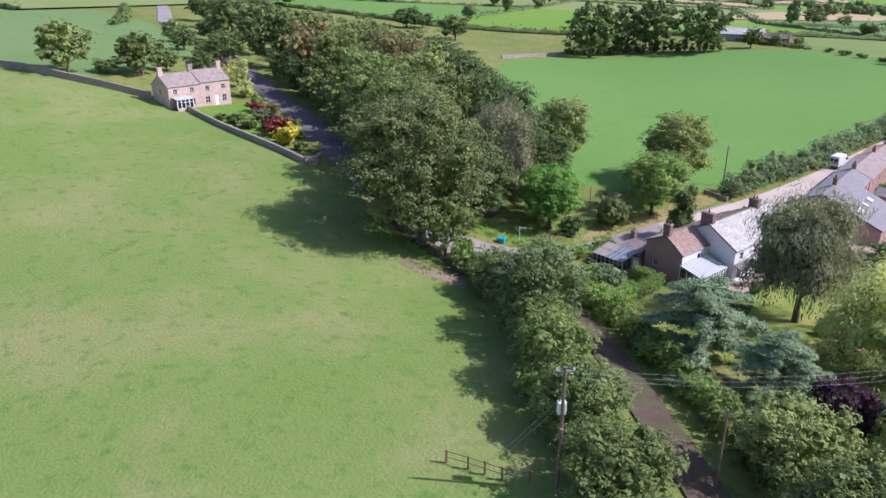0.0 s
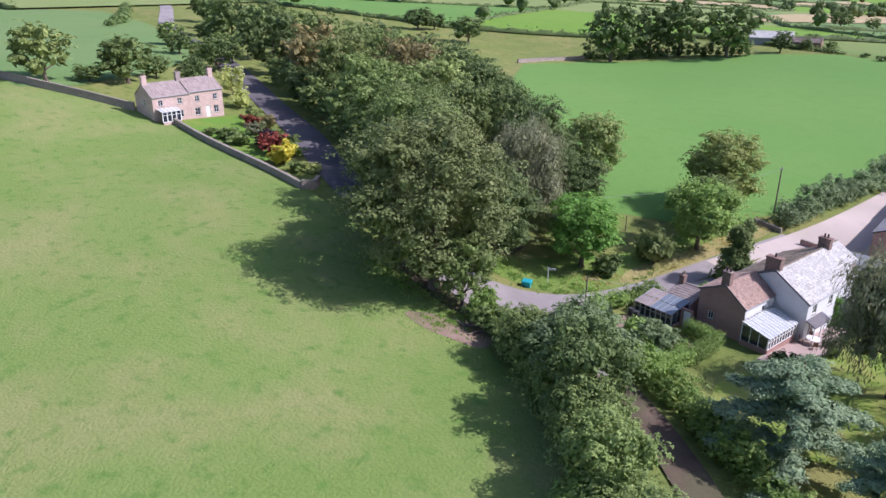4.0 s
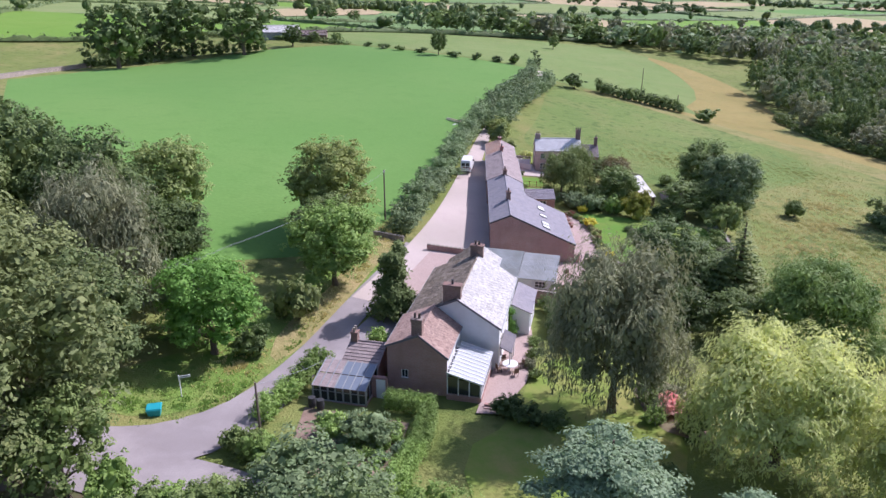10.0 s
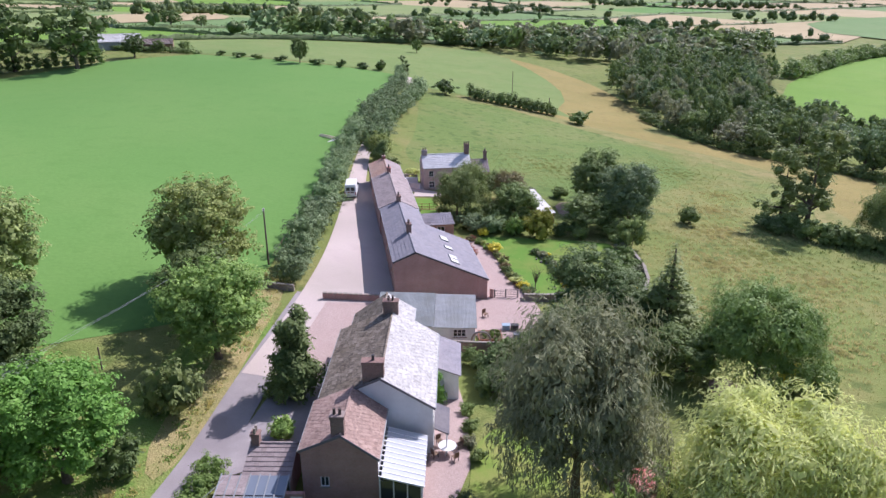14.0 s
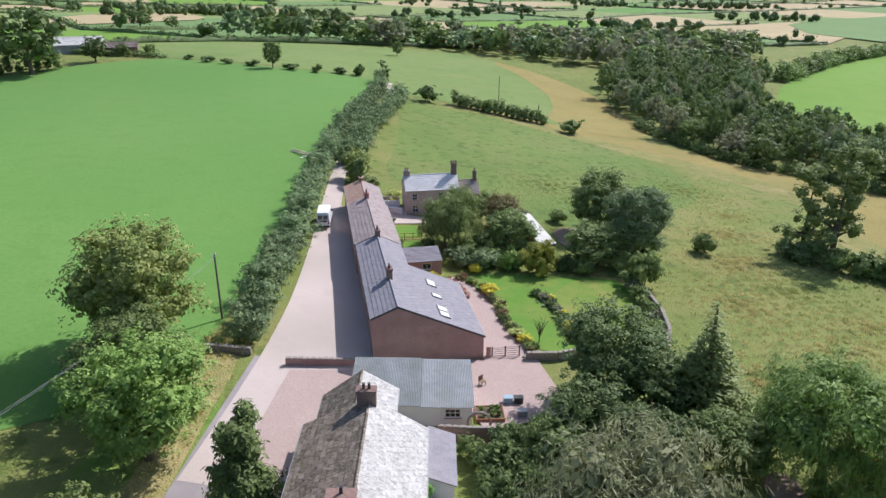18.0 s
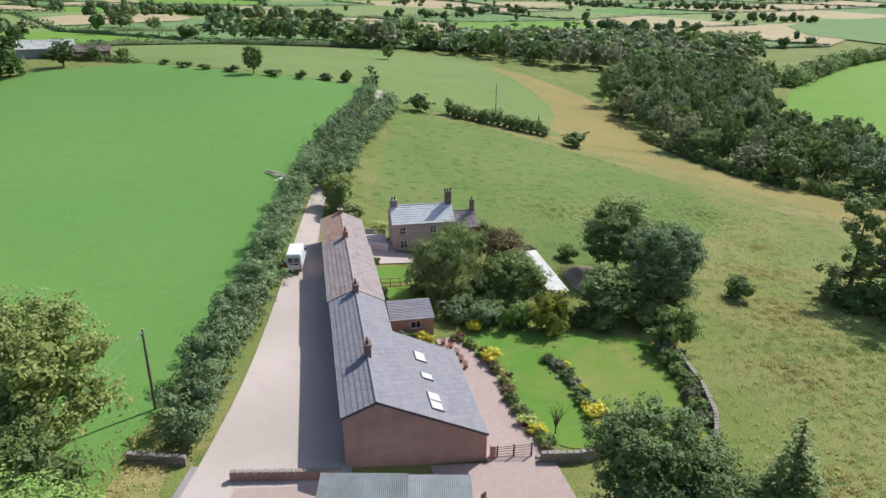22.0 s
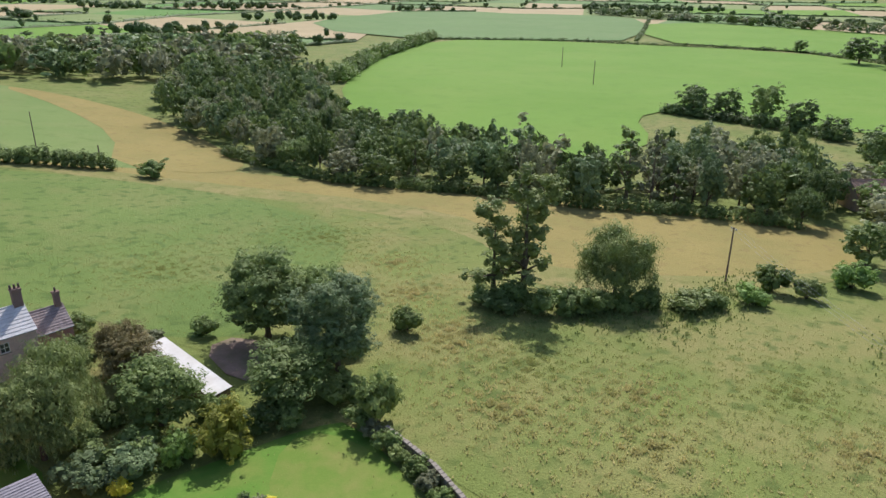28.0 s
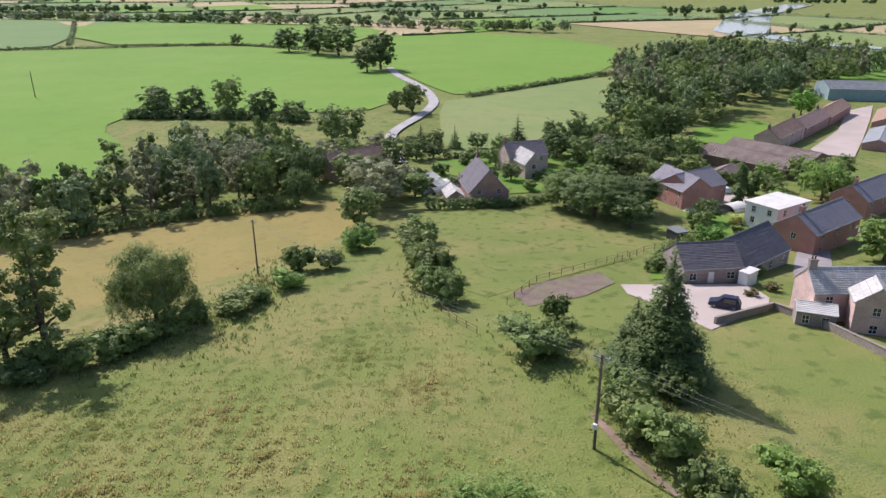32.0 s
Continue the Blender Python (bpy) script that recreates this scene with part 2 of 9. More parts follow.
def hexa(bm, p):
    """A block from eight corners: four below, four above, both counter-clockwise."""
    v = [bm.verts.new(q) for q in p]
    for f in ((3, 2, 1, 0), (4, 5, 6, 7), (0, 1, 5, 4), (1, 2, 6, 5), (2, 3, 7, 6), (3, 0, 4, 7)):
        bm.faces.new([v[i] for i in f])


def block(bm, x0, x1, y0, y1, z0, z1, bevel=0.0):
    hexa(bm, [(x0, y0, z0), (x1, y0, z0), (x1, y1, z0), (x0, y1, z0), (x0, y0, z1), (x1, y0, z1), (x1, y1, z1), (x0, y1, z1)])
    if bevel:
        bmesh.ops.bevel(bm, geom=bm.edges[-12:], offset=bevel, segments=1, affect="EDGES")


def boxes(*rows, bevel=0.0):
    bm = bmesh.new()
    for r in rows:
        block(bm, *r)
    if bevel:
        bmesh.ops.bevel(bm, geom=list(bm.edges), offset=bevel, segments=1, affect="EDGES")
    return bm


def tube(bm, pts, radii, sides=6, cap=True):
    """A tapering tube along points."""
    rings = []
    n = len(pts)
    for i in range(n):
        p = Vector(pts[i])
        d = (Vector(pts[min(i + 1, n - 1)]) - Vector(pts[max(i - 1, 0)])).normalized()
        u = d.orthogonal().normalized() if i == 0 else (rings[-1][1] - d * rings[-1][1].dot(d)).normalized()
        w = d.cross(u)
        ring = [bm.verts.new(p + radii[i] * (u * math.cos(a) + w * math.sin(a))) for a in (2 * math.pi * k / sides for k in range(sides))]
        if rings:
            old = rings[-1][0]
            for k in range(sides):
                bm.faces.new((old[k], old[(k + 1) % sides], ring[(k + 1) % sides], ring[k]))
        rings.append((ring, u))
    if cap:
        bm.faces.new(list(reversed(rings[0][0])))
        bm.faces.new(rings[-1][0])
    return bm


def wire(name, pts, r, material, parent=None, sag=0.0, steps=10, label=""):
    """A thin sagging line between successive points."""
    bm = bmesh.new()
    for a, b in zip(pts, pts[1:]):
        a, b = Vector(a), Vector(b)
        line = [a.lerp(b, k / steps) - Vector((0, 0, sag * 4 * (k / steps) * (1 - k / steps))) for k in range(steps + 1)]
        tube(bm, line, [r] * len(line), 4)
    return part(name, bm, material, parent, label)

# ---------------------------------------------------------------- plants
def leaf_cloud(rng, blobs, n, leaf, droop=0.0, flat=0.0, keep=0.72, aspect=0.55, ruffle=0.12, spray=0.0):
    """Leaves over the skins of overlapping lobes (x, y, z, rx, rz), drawn together into sprays of radius spray. Returns the corners."""
    b = np.array(blobs, float)
    w = b[:, 3] ** 1.6
    per = 26 if spray else 1
    cn = max(12, int(n * 1.6 / per))
    k = rng.choice(len(b), cn, p=w / w.sum())
    d = rng.normal(size=(len(k), 3))
    d /= np.linalg.norm(d, axis=1)[:, None]
    d[:, 2] = np.where(d[:, 2] < -0.35, -d[:, 2], d[:, 2])
    rad = np.where(rng.random(len(k)) < 0.1, rng.uniform(1.0, 1.3, len(k)), rng.uniform(0.72, 1.08, len(k)))[:, None]
    pos = b[k, :3] + d * rad * np.c_[b[k, 3], b[k, 3], b[k, 4]]
    # boughs break the roundness of the lobes
    ph = rng.uniform(0, 6.28, 6)
    f = 3.0 / np.median(b[:, 3])
    wave = np.c_[np.sin(pos[:, 1] * f + ph[0]) + np.sin(pos[:, 2] * f * 1.7 + ph[1]), np.sin(pos[:, 2] * f + ph[2]) + np.sin(pos[:, 0] * f * 1.7 + ph[3]), np.sin(pos[:, 0] * f + ph[4]) + np.sin(pos[:, 1] * f * 1.9 + ph[5])]
    pos = pos + wave * (ruffle * b[k, 3])[:, None]
    inside = np.zeros(len(k), bool)
    for j in range(len(b)):
        q = (pos - b[j, :3]) / np.array([b[j, 3], b[j, 3], b[j, 4]])
        inside |= (np.einsum("ij,ij->i", q, q) < keep**2) & (k != j)
    pos, d = pos[~inside], d[~inside]
    if spray:
        # each spray is a small domed tuft of leaves at a twig's end
        c = np.repeat(np.arange(len(pos)), rng.integers(per // 2, per * 3 // 2, len(pos)))
        o = rng.normal(size=(len(c), 3))
        o /= np.linalg.norm(o, axis=1)[:, None]
        o[:, 2] = np.where(o[:, 2] < -0.3, -o[:, 2], o[:, 2])
        size = (spray * rng.uniform(0.55, 1.4, len(pos)))[c][:, None]
        pos = pos[c] + o * np.array([1.0, 1.0, 0.62]) * size * rng.uniform(0.55, 1.0, len(c))[:, None] ** 0.6
        d = d[c] * 0.55 + o * 0.75
        mix = rng.permutation(len(pos))[:n]
        pos, d = pos[mix], d[mix]
    pos, d = pos[:n], d[:n]
    m = len(pos)
    nor = d * 0.9 + rng.normal(size=(m, 3)) * 0.36 + np.array([0, 0, 0.35 + flat])
    nor /= np.linalg.norm(nor, axis=1)[:, None]
    ref = rng.normal(size=(m, 3))
    if droop:
        ref = ref * (1 - droop) + np.array([0, 0, -1.0]) * droop * 2
    u = ref - nor * np.einsum("ij,ij->i", ref, nor)[:, None]
    u /= np.linalg.norm(u, axis=1)[:, None]
    v = np.cross(nor, u)
    s = leaf * rng.uniform(0.55, 1.25, m)[:, None]
    a = s * aspect
    long = s * (1 + 1.6 * droop)
    c0, c1 = pos - u * long * 0.5, pos + v * a * 0.5 + u * long * 0.08 - nor * s * 0.1
    c2, c3 = pos + u * long * 0.5 - nor * s * 0.12, pos - v * a * 0.5 + u * long * 0.05
    verts = np.stack([c0, c1, c2, c3], 1).reshape(-1, 3)
    return verts


def quad_mesh(name, verts, material, extra=None):
    """A mesh of loose quads (four corners each), plus further verts and faces."""
    nq = len(verts) // 4
    ev, ef = extra if extra else (np.zeros((0, 3)), [])
    allv = np.concatenate([verts, np.asarray(ev, float).reshape(-1, 3)])
    me = bpy.data.meshes.new(name)
    me.vertices.add(len(allv))
    me.vertices.foreach_set("co", allv.astype(np.float32).ravel())
    sizes = [4] * nq + [len(f) for f in ef]
    loops = np.concatenate([np.arange(4 * nq), np.array([i + 4 * nq for f in ef for i in f], int)]).astype(np.int32)
    me.loops.add(len(loops))
    me.loops.foreach_set("vertex_index", loops)
    me.polygons.add(len(sizes))
    me.polygons.foreach_set("loop_start", np.concatenate([[0], np.cumsum(sizes)[:-1]]).astype(np.int32))
    me.update(calc_edges=True)
    me.materials.append(material)
    return me


def inner_leaves(rng, blobs, n, leaf):
    """Larger sprays inside the lobes, which close the heart of a crown."""
    b = np.array(blobs, float)
    w = b[:, 3] ** 2
    k = rng.choice(len(b), n, p=w / w.sum())
    d = rng.normal(size=(n, 3))
    d /= np.linalg.norm(d, axis=1)[:, None]
    pos = b[k, :3] + d * rng.uniform(0.2, 0.66, n)[:, None] * np.c_[b[k, 3], b[k, 3], b[k, 4]]
    nor = d + rng.normal(size=(n, 3)) * 0.35
    nor /= np.linalg.norm(nor, axis=1)[:, None]
    ref = rng.normal(size=(n, 3))
    u = ref - nor * np.einsum("ij,ij->i", ref, nor)[:, None]
    u /= np.linalg.norm(u, axis=1)[:, None]
    v = np.cross(nor, u)
    s = np.minimum(leaf, b[k, 3] * 0.9)[:, None] * rng.uniform(0.6, 1.2, n)[:, None]
    return np.stack([pos - u * s * 0.5, pos + v * s * 0.4, pos + u * s * 0.5, pos - v * s * 0.4], 1).reshape(-1, 3)


def lump(rng, blobs, shrink=0.78, rings=5, seg=8):
    """Rough masses for the crowns of distant hedgerow trees."""
    vs, fs = [], []
    for x, y, z, rx, rz in blobs:
        base = len(vs)
        for i in range(rings + 1):
            th = math.pi * i / rings
            for j in range(seg):
                ph = 2 * math.pi * (j + 0.5 * (i % 2)) / seg
                k = shrink * rng.uniform(0.82, 1.1)
                vs.append((x + k * rx * math.sin(th) * math.cos(ph), y + k * rx * math.sin(th) * math.sin(ph), z + k * rz * math.cos(th)))
        for i in range(rings):
            for j in range(seg):
                a, b2 = base + i * seg + j, base + i * seg + (j + 1) % seg
                fs.append((a, b2, b2 + seg, a + seg))
    return vs, fs


def lobes(rng, R, z0, z1, count, size=0.4, top=0.55):
    """Lobes of a broad crown of radius R between heights z0 and z1."""
    out = []
    h = (z1 - z0) / 2
    for i in range(count):
        t = (i + rng.uniform(0, 0.8)) / count
        zz = -0.85 + 1.75 * t
        rr = math.sqrt(max(0.05, 1 - min(1, abs(zz * 0.9 - 0.05)) ** 2.6)) * (0.7 if zz < top else 0.55)
        a = i * 2.4 + rng.uniform(-0.5, 0.5)
        r = R * size * rng.uniform(0.6, 1.35)
        out.append((R * rr * math.cos(a) * rng.uniform(0.7, 1.1), R * rr * math.sin(a) * rng.uniform(0.7, 1.1),
                    z0 + h + h * zz * 0.78, r, min(r * 0.85, h * 0.75)))
    out.append((0, 0, z0 + h * 1.0, R * 0.55, h * 0.75))
    return out


def woody(rng, blobs, trunk_r, z0, limbs=6, lean=0.0):
    bm = bmesh.new()
    top = max(b[2] for b in blobs) * 0.8
    tube(bm, [(0, 0, -0.4), (0, 0, 0.15), (lean * 0.3, 0.05, z0 * 0.6 + 0.3), (lean * 0.7, 0, (z0 + top) / 2), (lean, 0, top)],
         [trunk_r * 1.5, trunk_r * 1.1, trunk_r * 0.85, trunk_r * 0.5, trunk_r * 0.15], 7)
    for b in list(blobs)[:limbs]:
        s = rng.uniform(0.45, 0.8)
        zs = z0 * 0.6 + 0.3 + s * ((z0 + top) / 2 - z0 * 0.6) * 0.6
        tube(bm, [(0, 0, zs), (b[0] * 0.4, b[1] * 0.4, zs + (b[2] - zs) * 0.55), (b[0] * 0.95, b[1] * 0.95, b[2])],
             [trunk_r * 0.5, trunk_r * 0.3, trunk_r * 0.08], 5)
    return bm


PROTO = {}


def tree_mesh(kind, variant, detail):
    """Meshes of one plant: (trunk mesh or None, crown mesh, nominal height, nominal radius)."""
    rng = np.random.default_rng(sum(ord(c) for c in kind) * 7 + variant * 131 + detail)
    K = {-1: 150, 0: 560, 1: 1600, 2: 6800, 3: 13000, 4: 26000}[detail]
    leaf = {-1: 2.1, 0: 0.85, 1: 0.62, 2: 0.36, 3: 0.28, 4: 0.19}[detail]
    detail = min(3, max(0, detail))
    bark = M["bark"]
    if kind in ("broad", "ash", "bright", "ruddy", "lime"):
        R, z0, z1 = 5.2, 0.7, 11.0
        bl = lobes(rng, R, z0, z1, {0: 10, 1: 20, 2: 32, 3: 44}[detail], {0: 0.46, 1: 0.36, 2: 0.3, 3: 0.27}[detail])
        v = leaf_cloud(rng, bl, K, leaf, spray={0: 1.0, 1: 0.75, 2: 0.62, 3: 0.55}[detail])
        wood = woody(rng, bl, 0.36, z0, 7)
        H = 11.0
    elif kind == "tall":
        R, z0, z1 = 3.6, 1.5, 15.0
        bl = [(rng.uniform(-1, 1) * 1.9, rng.uniform(-1, 1) * 1.9, z, rng.uniform(0.6, 1.25), rng.uniform(0.8, 1.7)) for z in np.linspace(2.2, 14.3, {0: 9, 1: 16, 2: 30, 3: 44}[detail])]
        bl = [(b[0] * 1.5 * (1.15 - 0.5 * b[2] / 15), b[1] * 1.5 * (1.15 - 0.5 * b[2] / 15), *b[2:]) for b in bl]
        v = leaf_cloud(rng, bl, int(K * 0.75), leaf, spray={0: 0.8, 1: 0.7, 2: 0.55, 3: 0.5}[detail])
        wood = woody(rng, bl, 0.4, z0, 10)
        H = 15.0
    elif kind in ("willow", "birch"):
        R, z0, z1 = 5.4, 1.4, 11.0
        bl = lobes(rng, R, z0 + 0.8, z1, {0: 10, 1: 16, 2: 26, 3: 32}[detail], 0.32)
        v1 = leaf_cloud(rng, bl, int(K * 0.8), leaf * 0.75, droop=0.7, aspect=0.32, ruffle=0.2)
        hang = []
        for i in range(int(K * 0.9) // 14):
            a, r = rng.uniform(0, 2 * math.pi), R * rng.uniform(0.3, 1.04)
            zt = z0 + (z1 - z0) * (0.35 + 0.5 * (1 - (r / R) ** 2)) * rng.uniform(0.7, 1.1)
            L = rng.uniform(0.35, 0.85) * (zt - 0.6)
            hang += [(r * math.cos(a), r * math.sin(a), zt - L / 2, 0.28, L / 2)]
        v2 = leaf_cloud(rng, hang, int(K * 1.5), leaf * 0.6, droop=0.8, keep=0.0, aspect=0.5)
        v = np.concatenate([v1, v2])
        wood = woody(rng, bl, 0.34, z0, 8)
        H = 11.0
    elif kind in ("conifer", "cedar"):
        R, H = (3.4, 15.0) if kind == "conifer" else (6.5, 9.0)
        bl, tiers = [], {0: 6, 1: 10, 2: 15, 3: 18}[detail]
        if kind == "cedar":
            # long flat boughs in layers, with gaps between them
            for i in range(26):
                t = (i + rng.uniform(0, 0.9)) / 26
                a, rt, zt = i * 2.4 + rng.uniform(-0.4, 0.4), R * (1.02 - 0.72 * t**1.5) * rng.uniform(0.7, 1.05), 1.3 + t * (H - 2.0)
                for q in (0.3, 0.5, 0.7, 0.88, 1.0):
                    side = rng.uniform(-0.5, 0.5)
                    bl.append((rt * q * math.cos(a) - side * math.sin(a), rt * q * math.sin(a) + side * math.cos(a), zt + 0.9 * q - 1.3 * q * q, (1.4 - 0.7 * q) * rng.uniform(0.7, 1.1), 0.34))
            tiers = 0
        for i in range(tiers):
            t = i / (tiers - 1)
            rt = R * ((1 - t) ** 1.15 * 0.95 + 0.06) if kind == "conifer" else R * (1 - t**1.6 * 0.8)
            zt = 1.0 + t * (H - 1.4)
            m = max(3, int(7 * (1 - t) + 3))
            for j in range(m):
                a = 2 * math.pi * (j + rng.uniform(0, 0.7)) / m
                q = rt * rng.uniform(0.45, 0.75)
                bl.append((q * math.cos(a), q * math.sin(a), zt - 0.15 * q, rt * rng.uniform(0.32, 0.5) + 0.15, 0.55 if kind == "conifer" else 0.4))
        v = leaf_cloud(rng, bl, K if kind == "conifer" else int(K * 1.4), leaf * 0.85, droop=0.25 if kind == "conifer" else 0.0, flat=0.5, keep=0.45, aspect=0.4, ruffle=0.06)
        wood = bmesh.new()
        tube(wood, [(0, 0, -0.4), (0, 0, H * 0.4), (0, 0, H * 0.96)], [0.35, 0.25, 0.05], 7)
    elif kind == "thuja":
        R, H = 1.9, 6.0
        bl = [(rng.uniform(-0.6, 0.6), rng.uniform(-0.6, 0.6), z, (1.15 - 0.75 * z / 6.0) * rng.uniform(0.85, 1.25) + 0.1, 0.9) for z in np.linspace(0.6, 5.4, 12)]
        v = leaf_cloud(rng, bl, K // 2, leaf * 0.75, droop=0.3)
        wood = bmesh.new()
        tube(wood, [(0, 0, -0.3), (0, 0, 3), (0, 0, 5)], [0.2, 0.14, 0.04], 6)
    else:  # bush
        R, H = 1.6, 2.2
        bl = [(rng.uniform(-0.8, 0.8), rng.uniform(-0.8, 0.8), rng.uniform(0.5, 1.35), rng.uniform(0.55, 0.9), rng.uniform(0.5, 0.85)) for _ in range(10)]
        v = leaf_cloud(rng, bl, {0: 120, 1: 480, 2: 1500, 3: 2400}[detail], {0: 0.55, 1: 0.3, 2: 0.18, 3: 0.15}[detail], spray={0: 0.0, 1: 0.3, 2: 0.26, 3: 0.24}[detail])
        wood = bmesh.new()
        for a in range(4):
            tube(wood, [(0, 0, -0.2), (0.3 * math.cos(a * 1.6), 0.3 * math.sin(a * 1.6), 0.8)], [0.05, 0.02], 4)
    if kind in ("willow", "birch"):
        v = np.concatenate([v, inner_leaves(rng, bl, len(v) // 4 // 3, leaf * 1.5)])
    else:
        v = np.concatenate([v, inner_leaves(rng, bl, len(v) // 4 // 3 + 60, leaf * 2.0)])
    return wood, v, H, R


def plant(kind, name, x, y, h, r, leaf, label, category="tree", detail=1, variant=0, rz=None, group="", z=None):
    """One tree or bush of height h and crown radius r, standing on the land."""
    variant = int(abs(x * 7 + y * 3)) % 3
    if detail == 2 and r >= 5.2 and kind != "conifer":
        detail = 4 if r >= 8.0 else 3
    detail = int(detail)
    key = (kind, variant, detail, leaf)
    rng = random.Random(f"{x:.1f},{y:.1f},{kind}")
    if key not in PROTO:
        wood, v, H, R = tree_mesh(kind, variant, detail)
        crown = quad_mesh("crown", v, M[leaf])
        trunk = bpy.data.meshes.new("trunk")
        wood.to_mesh(trunk)
        wood.free()
        trunk.materials.append(M["bark"])
        PROTO[key] = (trunk, crown, H, R)
    trunk, crown, H, R = PROTO[key]
    ob = new(name)
    tagged(ob, label, category, group)
    zz = gz(x, y) if z is None else z
    ob.matrix_basis = pose(x, y, zz, 0, 0, rng.uniform(0, 360) if rz is None else rz) @ Matrix.Diagonal((r / R, r / R, h / H, 1))
    for nm, me in (("trunk", trunk), ("crown", crown)):
        o = new(nm, me)
        o.parent = ob
    return ob


def hedge(name, pts, w, h, leaf, label, n_per_m=60, size=0.3, seed=0, category="hedge", wob=0.25, run=5.0):
    """A hedge along points on the land, made of one leafy length after another; wob: from clipped (0.1) to shaggy (0.6)."""
    rng = np.random.default_rng(seed + int(abs(pts[0][0]) * 10))
    p = np.array([q[:2] for q in pts], float)
    seg = np.linalg.norm(np.diff(p, axis=0), axis=1)
    cum = np.r_[0, np.cumsum(seg)]
    L = cum[-1]
    ob = thing(name, float(p[0, 0]), float(p[0, 1]), gz(*p[0]), 0, label, category)
    inv = np.array([p[0, 0], p[0, 1], gz(*p[0])])
    count = max(1, int(round(L / max(run, w * 1.2))))
    for c in range(count):
        s0, s1 = L * c / count, L * (c + 1) / count
        bl = []
        step = w * 0.3 if wob < 0.2 else w * 0.36
        n = max(2, int((s1 - s0) / step))
        for i in range(n):
            s = s0 + (s1 - s0) * (i + 0.5) / n
            x, y = np.interp(s, cum, p[:, 0]), np.interp(s, cum, p[:, 1])
            x2, y2 = np.interp(s + 0.3, cum, p[:, 0]), np.interp(s + 0.3, cum, p[:, 1])
            x1, y1 = np.interp(s - 0.3, cum, p[:, 0]), np.interp(s - 0.3, cum, p[:, 1])
            d = np.array([x2 - x1, y2 - y1])
            d /= max(1e-6, np.linalg.norm(d))
            nr = np.array([-d[1], d[0]])
            g = gz(x, y)
            hh = h * (1 + wob * rng.uniform(-0.55, 0.45))
            for o in ((-0.26, 0.26) if wob < 0.2 else (rng.uniform(-0.3, -0.1), rng.uniform(0.1, 0.3))):
                rr = w * (0.27 if wob < 0.2 else 0.3 * rng.uniform(0.75, 1.25))
                ht = hh * (1 if wob < 0.2 else rng.uniform(0.8, 1.08))
                q = np.array([x, y]) + nr * o * w
                bl += [(q[0], q[1], g + ht * 0.3, rr, ht * 0.36), (q[0], q[1], g + ht * 0.72, rr * (1 if wob < 0.2 else rng.uniform(0.6, 0.95)), ht * 0.3)]
        bl = np.array(bl) - np.array([*inv, 0, 0])
        k = int((s1 - s0) * n_per_m)
        v = np.concatenate([leaf_cloud(rng, bl, k, size, keep=0.6, spray=0.0 if wob < 0.2 else size * 1.9), inner_leaves(rng, bl, k // 4 + 30, size * 2.2)])
        o = new("foliage", quad_mesh("foliage", v, M[leaf]))
        o.parent = ob
    return ob

# ---------------------------------------------------------------- palette
M = {}
M["bark"] = surface("bark", (0.12, 0.09, 0.065), (0.2, 0.16, 0.12), 2.0, 14.0, 0.95, bump=0.8)
M["leaf_dark"] = leafy("leaf_dark", (0.095, 0.14, 0.045), (0.14, 0.19, 0.06))
M["leaf_olive_dark"] = leafy("leaf_olive_dark", (0.113, 0.144, 0.049), (0.174, 0.196, 0.071))
M["leaf_mid"] = leafy("leaf_mid", (0.135, 0.19, 0.055), (0.2, 0.255, 0.08))
M["leaf_olive"] = leafy("leaf_olive", (0.165, 0.215, 0.065), (0.24, 0.28, 0.092))
M["leaf_sunny"] = leafy("leaf_sunny", (0.2, 0.245, 0.07), (0.29, 0.32, 0.095))
M["leaf_bright"] = leafy("leaf_bright", (0.12, 0.25, 0.042), (0.17, 0.31, 0.06))
M["leaf_gold"] = leafy("leaf_gold", (0.33, 0.365, 0.12), (0.45, 0.465, 0.18), trans=0.75, vary=0.06)
M["leaf_birch"] = leafy("leaf_birch", (0.165, 0.18, 0.088), (0.245, 0.25, 0.128), trans=0.5, vary=0.08)
M["leaf_grey"] = leafy("leaf_grey", (0.2, 0.215, 0.115), (0.27, 0.275, 0.155))
M["leaf_blue"] = leafy("leaf_blue", (0.165, 0.235, 0.125), (0.25, 0.32, 0.185))
M["leaf_ruddy"] = leafy("leaf_ruddy", (0.175, 0.16, 0.065), (0.25, 0.2, 0.085))
M["leaf_red"] = leafy("leaf_red", (0.19, 0.045, 0.035), (0.29, 0.08, 0.05))
M["leaf_plum"] = leafy("leaf_plum", (0.05, 0.025, 0.035), (0.09, 0.04, 0.055))
M["leaf_yellow"] = leafy("leaf_yellow", (0.5, 0.45, 0.04), (0.62, 0.55, 0.09))
M["leaf_fresh"] = leafy("leaf_fresh", (0.165, 0.26, 0.06), (0.24, 0.335, 0.085))
M["leaf_hedge"] = leafy("leaf_hedge", (0.15, 0.215, 0.09), (0.22, 0.28, 0.13))
M["leaf_golden"] = leafy("leaf_golden", (0.2, 0.23, 0.04), (0.38, 0.36, 0.06))
M["petals"] = leafy("petals", (0.6, 0.2, 0.2), (0.75, 0.55, 0.5))
M["rush"] = leafy("rush", (0.29, 0.275, 0.11), (0.42, 0.365, 0.17), 0.1, 0.75)
M["meadow_blade"] = leafy("meadow_blade", (0.21, 0.245, 0.075), (0.3, 0.29, 0.11), 0.1, 0.6)
M["dry_stalk"] = leafy("dry_stalk", (0.2, 0.15, 0.07), (0.3, 0.23, 0.11), 0.1, 0.2)

